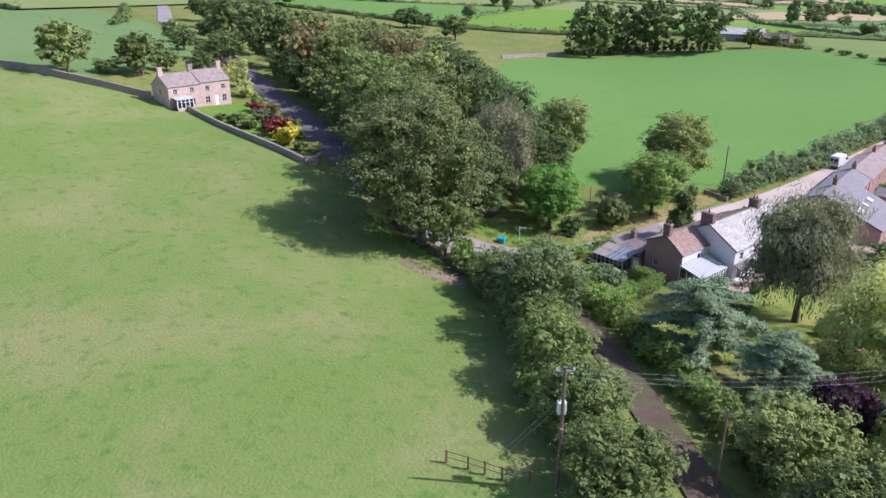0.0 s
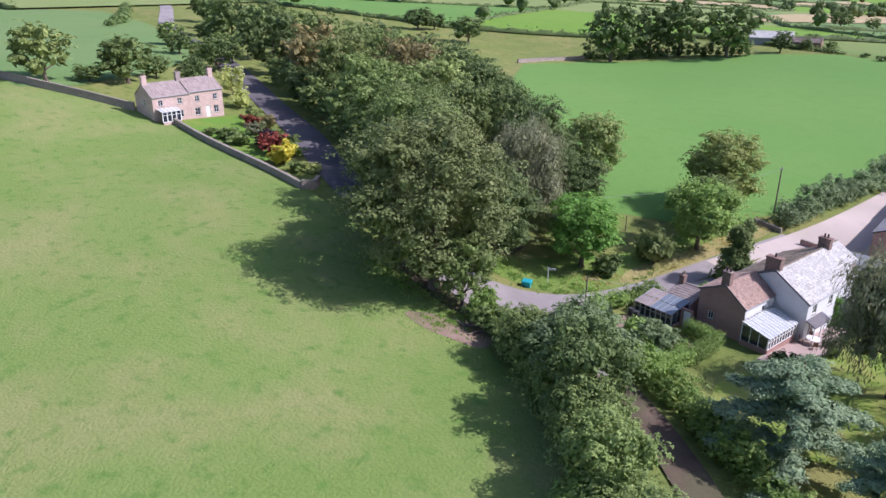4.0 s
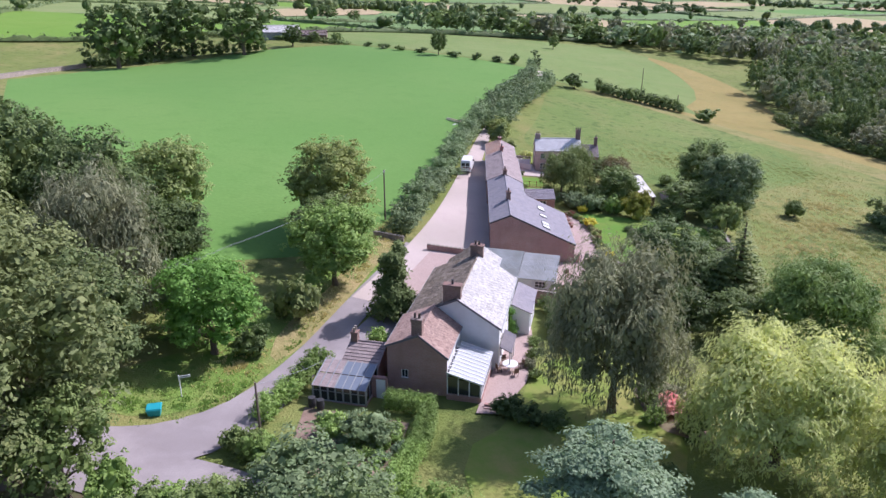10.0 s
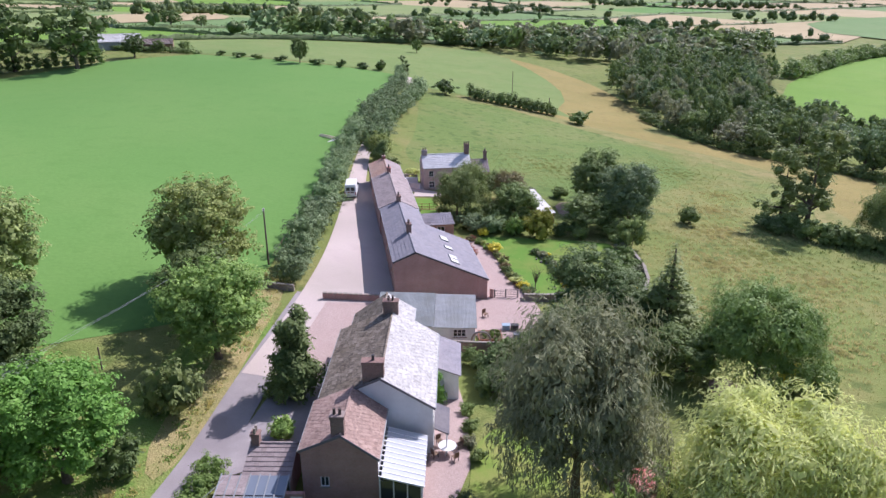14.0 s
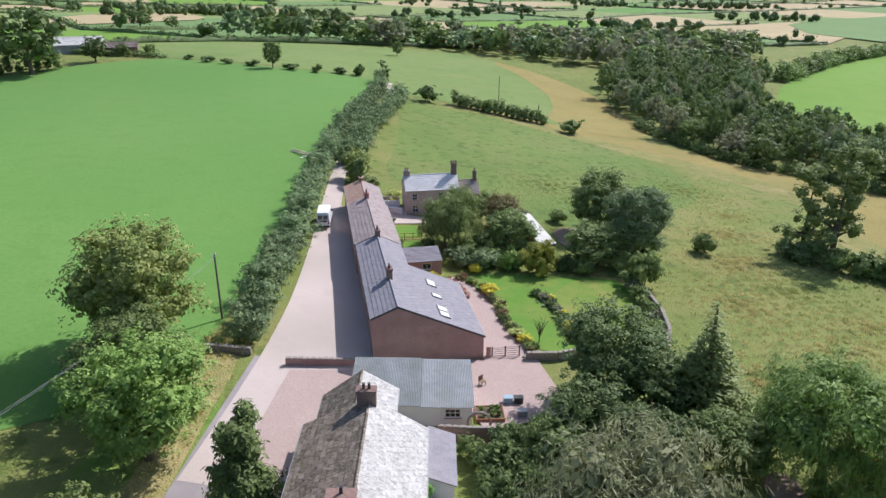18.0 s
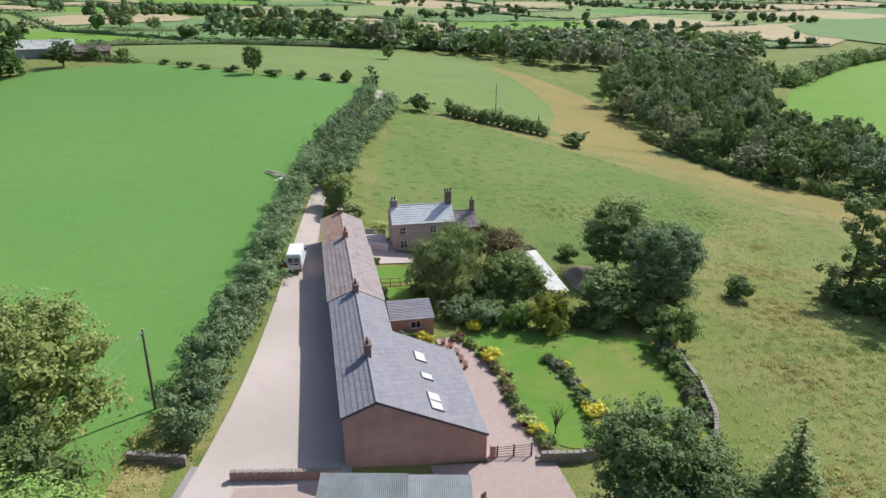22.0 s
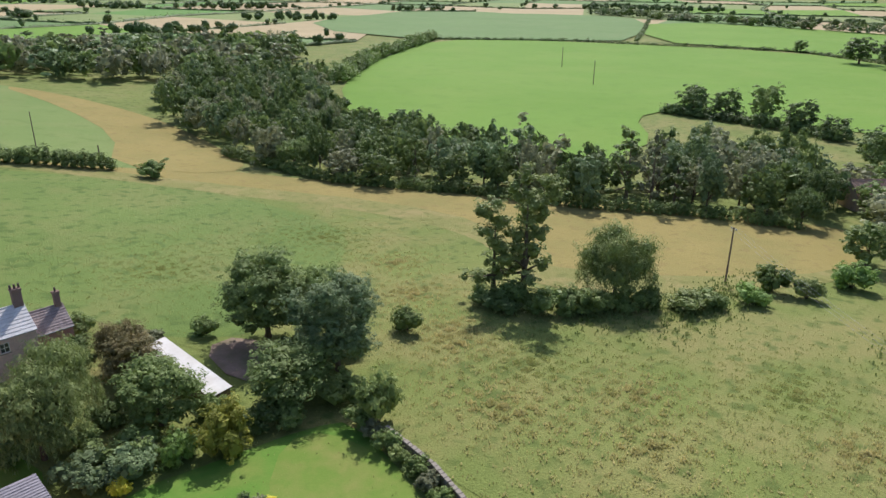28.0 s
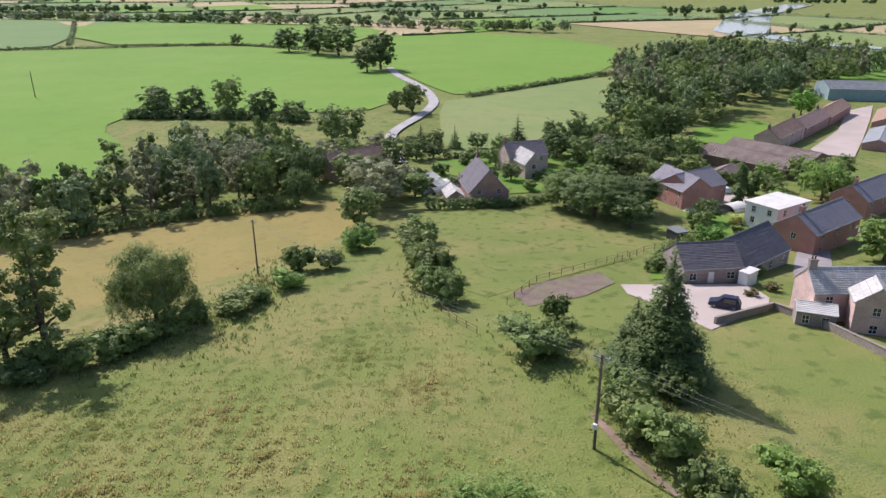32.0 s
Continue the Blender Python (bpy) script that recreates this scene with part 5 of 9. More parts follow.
# woods: trees scattered in outline
def inside(p, poly):
    x, y = p
    c = False
    for (x1, y1), (x2, y2) in zip(poly, poly[1:] + poly[:1]):
        if (y1 > y) != (y2 > y) and x < (x2 - x1) * (y - y1) / (y2 - y1) + x1:
            c = not c
    return c


FAR_CROWNS = {}
FAR_RAW = {}


def far_crown(kind, x, y, h, r, leaf, variant, label, fine=0):
    """Keeps a tree of the deep wood for the joined mass."""
    if (kind, variant, fine) not in FAR_RAW:
        wood_bm, v, H, R = tree_mesh(kind, variant, fine)
        wood_bm.free()
        FAR_RAW[kind, variant, fine] = (v, H, R)
    v, H, R = FAR_RAW[kind, variant, fine]
    a = random.Random(f"{x:.1f}{y:.1f}").uniform(0, 6.28)
    m = np.array([[math.cos(a) * r / R, -math.sin(a) * r / R, 0], [math.sin(a) * r / R, math.cos(a) * r / R, 0], [0, 0, h / H]])
    o = np.array([x, y, gz(x, y)])
    FAR_CROWNS.setdefault((label, leaf), []).append(v @ m.T + o)


def wood(poly, gap, hmin, hmax, rmin, rmax, label, group, seed, near=None, fine=-1, clear=()):
    rng = random.Random(seed)
    xs, ys = [p[0] for p in poly], [p[1] for p in poly]
    x = min(xs)
    k = 0
    while x < max(xs):
        y = min(ys) + (gap / 2 if k % 2 else 0)
        while y < max(ys):
            p = (x + rng.uniform(-0.35, 0.35) * gap, y + rng.uniform(-0.35, 0.35) * gap)
            if inside(p, poly) and not any(math.hypot((p[0] - cx) / rx, (p[1] - cy) / ry) < 1 for cx, cy, rx, ry in clear):
                kind = rng.choices(["broad", "tall", "birch"], [6, 1.4, 0.8])[0]
                lf = rng.choices(["dark", "mid", "hedge", "grey"], [3, 4.5, 2.6, 2.6])[0]
                h = rng.uniform(hmin, hmax) * (1.15 if kind == "tall" else 1)
                det = 1
                if not (near and near(p)):
                    far_crown(kind, p[0], p[1], h, rng.uniform(rmin, rmax) * (0.8 if kind == "tall" else 1), "leaf_" + lf, rng.randrange(3), label, fine)
                    y += gap
                    continue
                plant(kind, "tree", p[0], p[1], h, rng.uniform(rmin, rmax) * (0.8 if kind == "tall" else 1), "leaf_" + lf, label, "tree", det, rng.randrange(3), group=group)
            y += gap
        x += gap * 0.87
        k += 1


wood([(98, 146), (103, 106), (121, 78), (129, 52), (142, 33), (150, 12), (165, 12), (190, 18), (206, 24), (214, 42), (204, 58), (184, 66), (168, 58), (154, 54), (153, 78), (160, 105), (155, 140), (160, 178), (180, 214), (220, 260), (186, 292), (150, 272), (116, 232), (106, 200)], 8.0, 8.0, 14.5, 3.2, 5.6,
     "wild tree of the dense river wood", "river wood", 5, near=lambda p: p[0] + 0.55 * p[1] < 176, fine=0, clear=((142, 96, 6, 14),))
hedge("thicket", [(97, 150), (102, 107), (119.5, 80), (127.5, 54), (140, 34), (148, 13)], 4.0, 2.8, "leaf_mid", "low shaggy thicket along the foot of the river wood", 130, 0.42, 21, category="thicket", wob=0.7, run=9)
wood([(86, 322), (-40, 330), (-60, 345), (0, 372), (110, 380), (150, 420), (260, 470), (330, 430), (250, 330), (180, 300), (120, 290)], 12.5, 10, 16, 6, 8.5, "tree of the distant valley wood", "distant wood", 6)
wood([(250, -76), (262, -100), (286, -128), (346, -182), (388, -222), (424, -272), (520, -300), (560, -230), (520, -180), (450, -126), (372, -106), (310, -90)], 12.0, 11, 19, 4.6, 7.4, "tall dark tree of the wood beyond the village", "wood beyond the village", 7, fine=0)
wood([(1110, 665), (1030, 340), (985, 190), (910, 0), (830, -140), (850, -150), (935, -10), (1010, 190), (1060, 340), (1150, 670)], 15, 9, 15, 7, 10, "tree of the long belt on the skyline", "skyline belt", 8)

for (lab, lf), vv in FAR_CROWNS.items():
    tagged(new("woodland", quad_mesh("woodland", np.concatenate(vv), M[lf])), lab.replace("tree of", "massed tree crowns of"), "wood", kind="stuff")

# hedgerows and trees of the far patchwork, too many to count
_rows = random.Random(3)
_fv, _core_v, _core_f = [], [], []
for (p, q) in FAR_EDGES:
    if any(inside(((p[0] + q[0]) / 2, (p[1] + q[1]) / 2), f) or inside(p, f) or inside(q, f) for f in HILLS):
        continue
    d = math.hypot((p[0] + q[0]) / 2, (p[1] + q[1]) / 2)
    L = math.hypot(q[0] - p[0], q[1] - p[1])
    if _rows.random() < 0.8:
        n = max(6, int(L / (7 if d < 900 else 12)))
        grow = 1.0 if d < 900 else 1.4
        bl = []
        for k in range(n):
            f = (k + _rows.uniform(0.2, 0.8)) / n
            x, y = p[0] + (q[0] - p[0]) * f, p[1] + (q[1] - p[1]) * f
            h = _rows.uniform(1.4, 3.4) * grow
            bl.append((x, y, gz(x, y) + 0.8 + h * 0.35, L / n * 0.62, h * 0.65))
        _fv.append(leaf_cloud(np.random.default_rng(int(abs(p[0] * 7 + q[1]))), bl, n * 16, 1.5 * grow, keep=0.3))
        nx, ny = (q[1] - p[1]) / L, (p[0] - q[0]) / L
        b0, m = len(_core_v), n * 2
        for k in range(m + 1):
            x, y = p[0] + (q[0] - p[0]) * k / m, p[1] + (q[1] - p[1]) * k / m
            w, h = _rows.uniform(0.9, 1.7) * grow, _rows.uniform(1.0, 2.6) * grow
            x, y, g = x + nx * _rows.uniform(-0.6, 0.6), y + ny * _rows.uniform(-0.6, 0.6), gz(x, y) + 0.5
            _core_v += [(x - nx * w, y - ny * w, g), (x - nx * w * 0.5, y - ny * w * 0.5, g + h), (x + nx * w * 0.5, y + ny * w * 0.5, g + h), (x + nx * w, y + ny * w, g)]
        _core_f += [(b0 + 4 * k + c, b0 + 4 * k + c + 1, b0 + 4 * k + c + 5, b0 + 4 * k + c + 4) for k in range(m) for c in range(3)]
    for k in range(_rows.choice([0, 1, 1, 2, 3]) if d > 330 else 0):
        a = _rows.random()
        x, y = p[0] + (q[0] - p[0]) * a, p[1] + (q[1] - p[1]) * a
        r = _rows.uniform(3.5, 7)
        hh = _rows.uniform(6, 12)
        rg = np.random.default_rng(int(abs(x * 10 + y)))
        bl = [(x + _rows.uniform(-0.5, 0.5) * r, y + _rows.uniform(-0.5, 0.5) * r, gz(x, y) + 0.8 + hh * _rows.uniform(0.4, 0.7), r * _rows.uniform(0.5, 0.75), hh * 0.32) for _ in range(4)]
        _fv.append(leaf_cloud(rg, bl, 60, 1.9))
        v2, f2 = lump(rg, bl, 0.85, 4, 6)
        b0 = len(_core_v)
        _core_v += v2
        _core_f += [tuple(i + b0 for i in f) for f in f2]
tagged(new("far_hedgerows", quad_mesh("far_hedgerows", np.concatenate(_fv), M["leaf_dark"], (_core_v, _core_f))), "distant hedgerows and hedgerow trees between fields", "hedgerow", kind="stuff")
# scattered far copses
_fv, _core_v, _core_f = [], [], []
for _ in range(46):
    a, d = radians(_rows.uniform(-80, 125)), _rows.uniform(560, 1900)
    cx, cy = 40 + d * math.sin(a), 40 + d * math.cos(a)
    if near_land(cx, cy) or any(inside((cx, cy), f) for f in HILLS):
        continue
    L, th = _rows.uniform(60, 220), _rows.uniform(-0.5, 0.5) + a + math.pi / 2
    for k in range(int(L / 7)):
        s = _rows.uniform(-0.5, 0.5) * L
        x, y = cx + s * math.sin(th) + _rows.uniform(-14, 14), cy + s * math.cos(th) + _rows.uniform(-14, 14)
        hh, r = _rows.uniform(8, 14), _rows.uniform(5, 8)
        rg = np.random.default_rng(int(abs(x * 10 + y)))
        bl = [(x + _rows.uniform(-0.5, 0.5) * r, y + _rows.uniform(-0.5, 0.5) * r, gz(x, y) + 0.8 + hh * _rows.uniform(0.25, 0.7), r * _rows.uniform(0.5, 0.8), hh * 0.34) for _ in range(4)]
        _fv.append(leaf_cloud(rg, bl, 44, 2.4))
        v2, f2 = lump(rg, bl, 0.88, 4, 6)
        b0 = len(_core_v)
        _core_v += v2
        _core_f += [tuple(i + b0 for i in f) for f in f2]
tagged(new("far_woods", quad_mesh("far_woods", np.concatenate(_fv), M["leaf_dark"], (_core_v, _core_f))), "distant strips of dark woodland", "wood", kind="stuff")

# ---------------------------------------------------------------- building materials
M["brick"] = bricked("brick", (0.35, 0.185, 0.16), (0.45, 0.25, 0.215), (0.44, 0.36, 0.32), 0.225, 0.075, stain=(0.26, 0.155, 0.135))
M["brick_sooty"] = bricked("brick_sooty", (0.2, 0.125, 0.105), (0.28, 0.175, 0.145), (0.3, 0.25, 0.22), 0.225, 0.075, stain=(0.12, 0.085, 0.075))
M["brick_red"] = bricked("brick_red", (0.36, 0.15, 0.125), (0.45, 0.205, 0.17), (0.42, 0.33, 0.29), 0.225, 0.075, stain=(0.28, 0.13, 0.11))
M["stone_pink"] = bricked("stone_pink", (0.54, 0.38, 0.34), (0.64, 0.47, 0.42), (0.5, 0.42, 0.36), 0.42, 0.2, 0.02)
M["stone_grey"] = bricked("stone_grey", (0.27, 0.22, 0.21), (0.38, 0.31, 0.29), (0.34, 0.3, 0.27), 0.4, 0.18, 0.02)
M["stone_wall"] = bricked("stone_wall", (0.3, 0.25, 0.22), (0.42, 0.36, 0.31), (0.14, 0.12, 0.1), 0.38, 0.16, 0.03, bump=0.9)
M["slate"] = bricked("slate", (0.21, 0.2, 0.225), (0.285, 0.27, 0.295), (0.13, 0.125, 0.145), 0.3, 0.6, 0.008, upright=False, stain=(0.3, 0.27, 0.275), bump=0.2)
M["slate_dark"] = bricked("slate_dark", (0.12, 0.115, 0.13), (0.165, 0.155, 0.17), (0.07, 0.07, 0.08), 0.3, 0.6, 0.008, upright=False, stain=(0.2, 0.18, 0.18), bump=0.2)
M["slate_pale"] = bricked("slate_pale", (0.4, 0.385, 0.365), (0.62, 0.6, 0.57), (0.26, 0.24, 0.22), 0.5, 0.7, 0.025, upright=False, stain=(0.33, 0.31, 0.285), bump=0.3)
# mossy mottled slates, also darkened for the slope turned from the sun
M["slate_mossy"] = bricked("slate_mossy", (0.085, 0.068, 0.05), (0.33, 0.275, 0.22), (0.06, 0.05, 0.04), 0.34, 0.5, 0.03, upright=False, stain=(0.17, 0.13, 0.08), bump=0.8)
M["slate_silver"] = bricked("slate_silver", (0.66, 0.64, 0.62), (0.8, 0.78, 0.76), (0.45, 0.43, 0.42), 0.4, 0.5, 0.02, upright=False, stain=(0.56, 0.53, 0.51), bump=0.3)
M["slate_plum"] = bricked("slate_plum", (0.235, 0.185, 0.178), (0.39, 0.32, 0.3), (0.15, 0.13, 0.135), 0.3, 0.6, 0.01, upright=False, stain=(0.36, 0.3, 0.28), bump=0.2)
M["tile_brown"] = bricked("tile_brown", (0.3, 0.175, 0.125), (0.46, 0.3, 0.22), (0.13, 0.085, 0.065), 0.26, 0.5, 0.02, upright=False, stain=(0.38, 0.3, 0.25), bump=0.6)
M["tile_stone"] = bricked("tile_stone", (0.3, 0.195, 0.16), (0.47, 0.335, 0.28), (0.16, 0.115, 0.095), 0.4, 0.6, 0.02, upright=False, stain=(0.22, 0.155, 0.13), bump=0.4)
M["render_white"] = surface("render_white", (0.72, 0.73, 0.75), (0.8, 0.8, 0.81), 0.35, 5.0, 0.8, c=(0.62, 0.62, 0.62), cscale=0.5, camount=0.5, finemix=0.08, bump=0.15)
M["paint_white"] = surface("paint_white", (0.78, 0.78, 0.77), (0.82, 0.82, 0.81), 1.0, 12.0, 0.45, finemix=0.05, bump=0.05)
M["paint_dark"] = surface("paint_dark", (0.05, 0.05, 0.05), (0.08, 0.075, 0.07), 1.5, 12.0, 0.5, bump=0.1)
M["timber"] = surface("timber", (0.2, 0.13, 0.085), (0.3, 0.2, 0.14), 1.2, 10.0, 0.85, bump=0.4)
M["timber_red"] = surface("timber_red", (0.3, 0.13, 0.08), (0.38, 0.18, 0.11), 1.2, 10.0, 0.85, bump=0.4)
M["pole_wood"] = surface("pole_wood", (0.16, 0.12, 0.1), (0.25, 0.19, 0.15), 1.0, 9.0, 0.9, bump=0.4)
M["metal_grey"] = surface("metal_grey", (0.3, 0.315, 0.325), (0.39, 0.405, 0.41), 0.8, 9.0, 0.65, c=(0.25, 0.26, 0.25), cscale=0.4, finemix=0.15, bump=0.1)
M["sheet_roof"] = surface("sheet_roof", (0.2, 0.22, 0.225), (0.27, 0.29, 0.29), 0.5, 7.0, 0.9, c=(0.17, 0.175, 0.16), cscale=0.4, bump=0.2, spec=0.15)
M["sheet_pale"] = surface("sheet_pale", (0.25, 0.265, 0.275), (0.32, 0.335, 0.34), 0.5, 7.0, 0.9, c=(0.22, 0.225, 0.21), cscale=0.4, bump=0.2, spec=0.15)
M["teal_sheet"] = surface("teal_sheet", (0.24, 0.36, 0.38), (0.3, 0.42, 0.44), 0.4, 6.0, 0.6, c=(0.36, 0.42, 0.42), cscale=0.2, bump=0.1)
M["sheet_brown"] = surface("sheet_brown", (0.27, 0.21, 0.18), (0.36, 0.29, 0.255), 0.3, 5.0, 0.85, c=(0.2, 0.15, 0.13), cscale=0.2, bump=0.2)
M["white_roof"] = surface("white_roof", (0.66, 0.64, 0.6), (0.76, 0.74, 0.7), 0.4, 6.0, 0.7, c=(0.55, 0.5, 0.44), cscale=0.5, camount=0.5, finemix=0.1, bump=0.1)
M["gutter"] = surface("gutter", (0.05, 0.05, 0.055), (0.07, 0.07, 0.075), 2.0, 10.0, 0.5, bump=0.0)
M["glass"] = glassy("glass", (0.03, 0.035, 0.045))
M["glass_sky"] = glassy("glass_sky", (0.5, 0.52, 0.55), 0.15)
M["glass_dusty"] = glassy("glass_dusty", (0.2, 0.23, 0.27), 0.15)
M["clay_sooty"] = surface("clay_sooty", (0.09, 0.07, 0.062), (0.15, 0.11, 0.095), 2.0, 10.0, 0.85, bump=0.1)
M["terracotta"] = surface("terracotta", (0.3, 0.17, 0.12), (0.38, 0.22, 0.16), 2.0, 10.0, 0.85, bump=0.1)
M["stone_cope"] = surface("stone_cope", (0.3, 0.26, 0.225), (0.42, 0.37, 0.32), 0.8, 6.0, 0.9, c=(0.2, 0.19, 0.13), cscale=0.6, bump=0.4)


# ---------------------------------------------------------------- building parts
def wall_part(parent, mat, a, b, thick, profile, holes, name="wall"):
    """A wall from a to b (x, y) with real openings. profile: (along, top height) points; holes: (from, to, sill, head). Solid lies left of a->b."""
    a, b = Vector(a), Vector(b)
    d = (b - a).normalized()
    n = Vector((-d.y, d.x))
    # ends drawn in a little, so that walls meet without sharing a face
    a, b = a + d * 0.004, b - d * 0.004
    L = (b - a).length
    cuts = sorted({0.0, L, *(p[0] for p in profile if 0 < p[0] < L), *(h[0] for h in holes), *(h[1] for h in holes)})
    px, pz = [p[0] for p in profile], [p[1] for p in profile]
    bm = bmesh.new()
    for s0, s1 in zip(cuts, cuts[1:]):
        mid = (s0 + s1) / 2
        t0, t1 = float(np.interp(s0, px, pz)), float(np.interp(s1, px, pz))
        low = -0.6
        for h in sorted((h for h in holes if h[0] <= mid <= h[1]), key=lambda h: h[2]):
            if h[2] > low:
                _slab(bm, a, d, n, s0, s1, low, low, h[2], h[2], thick)
            low = h[3]
        _slab(bm, a, d, n, s0, s1, low, low, t0, t1, thick)
    bmesh.ops.remove_doubles(bm, verts=bm.verts, dist=1e-4)
    return part(name, bm, mat, parent)


def _slab(bm, a, d, n, s0, s1, z0, z1, t0, t1, th):
    p, q = a + d * s0, a + d * s1
    pi, qi = p + n * th, q + n * th
    hexa(bm, [(p.x, p.y, z0), (q.x, q.y, z1), (qi.x, qi.y, z1), (pi.x, pi.y, z0), (p.x, p.y, t0), (q.x, q.y, t1), (qi.x, qi.y, t1), (pi.x, pi.y, t0)])


def frame_on(parent, a, b, h, bars=(1, 1), mat=None, glass=None, kind="window"):
    """A window or door set into the opening h of the wall a->b."""
    a, b = Vector(a), Vector(b)
    d = (b - a).normalized()
    n = Vector((-d.y, d.x))
    mat, glass = mat or M["paint_white"], glass or M["glass"]
    s0, s1, z0, z1 = h

    def slab(bm, u0, u1, w0, w1, in0, in1):
        p, q = a + d * u0, a + d * u1
        hexa(bm, [(*(p + n * in0), w0), (*(q + n * in0), w0), (*(q + n * in1), w0), (*(p + n * in1), w0),
                  (*(p + n * in0), w1), (*(q + n * in0), w1), (*(q + n * in1), w1), (*(p + n * in1), w1)])
    f = 0.07
    # one closed ring for the frame
    bm = bmesh.new()
    ring = []
    for u, w in ((s0, z0), (s1, z0), (s1, z1), (s0, z1), (s0 + f, z0 + f), (s1 - f, z0 + f), (s1 - f, z1 - f), (s0 + f, z1 - f)):
        ring.append([bm.verts.new((*(a + d * u + n * deep), w)) for deep in (0.06, 0.14)])
    for k in range(4):
        o0, o1, i0, i1 = ring[k], ring[(k + 1) % 4], ring[4 + k], ring[4 + (k + 1) % 4]
        bm.faces.new((o0[0], o1[0], i1[0], i0[0]))
        bm.faces.new((o0[1], i0[1], i1[1], o1[1]))
        bm.faces.new((o0[0], o0[1], o1[1], o1[0]))
        bm.faces.new((i0[0], i1[0], i1[1], i0[1]))
    win = part(kind, bm, mat, parent)
    nx, nz = bars
    for i in range(1, nx):
        u = s0 + (s1 - s0) * i / nx
        bm = bmesh.new()
        slab(bm, u - 0.025, u + 0.025, z0 + f, z1 - f, 0.07, 0.13)
        part("glazing_bar", bm, mat, win)
    for i in range(1, nz):
        w = z0 + (z1 - z0) * i / nz
        bm = bmesh.new()
        slab(bm, s0 + f, s1 - f, w - 0.025, w + 0.025, 0.075, 0.125)
        part("glazing_bar", bm, mat, win)
    bm = bmesh.new()
    if kind == "window":
        slab(bm, s0 + f, s1 - f, z0 + f, z1 - f, 0.095, 0.105)
        part("pane", bm, glass, win)
        bm = bmesh.new()
        slab(bm, s0 - 0.08, s1 + 0.08, z0 - 0.1, z0 - 0.003, -0.06, 0.05)
        part("sill", bm, M["stone_cope"], win)
    else:
        slab(bm, s0 + f, s1 - f, z0 + 0.02, z1 - f, 0.085, 0.125)
        part("leaf", bm, mat, win)
    return win


def slope(parent, mat, p0, p1, q0, q1, thick=0.07, course=0.3, over=0.0, name="roof", slates=None):
    """A roof slope in overlapping courses from the eave line p0-p1 up to the top line q0-q1."""
    p0, p1, q0, q1 = (Vector(v) for v in (p0, p1, q0, q1))
    up = ((q0 - p0) + (q1 - p1)) / 2
    nrm = (p1 - p0).cross(q0 - p0).normalized()
    if nrm.z < 0:
        nrm = -nrm
    p0, p1 = p0 - up.normalized() * over, p1 - up.normalized() * over
    n = max(2, int(((q0 - p0).length + (q1 - p1).length) / 2 / course))
    bm = bmesh.new()
    rng = random.Random(f"{p0.x:.2f}{p0.y:.2f}")
    m = max(1, int((p1 - p0).length / 0.9))
    rows = [[bm.verts.new(p0.lerp(p1, k / m) - nrm * 0.06) for k in range(m + 1)]]
    for i in range(n):
        for t, up_by in ((i / n, thick), ((i + 1) / n, 0.015)):
            a, b = p0.lerp(q0, t), p1.lerp(q1, t)
            rows.append([bm.verts.new(a.lerp(b, k / m) + nrm * (up_by * rng.uniform(0.7, 1.2))) for k in range(m + 1)])
    rows.append([bm.verts.new(q0.lerp(q1, k / m) - nrm * 0.06) for k in range(m + 1)])
    for r0, r1 in zip(rows, rows[1:] + rows[:1]):
        for k in range(m):
            bm.faces.new((r0[k], r0[k + 1], r1[k + 1], r1[k]))
    bm.faces.new([r[0] for r in rows])
    bm.faces.new([r[m] for r in reversed(rows)])
    roof = part(name, bm, mat, parent)
    if slates:
        LAID.append((roof, mat.name, p0, p1, q0, q1, nrm, slates))
    return roof


LAID = []


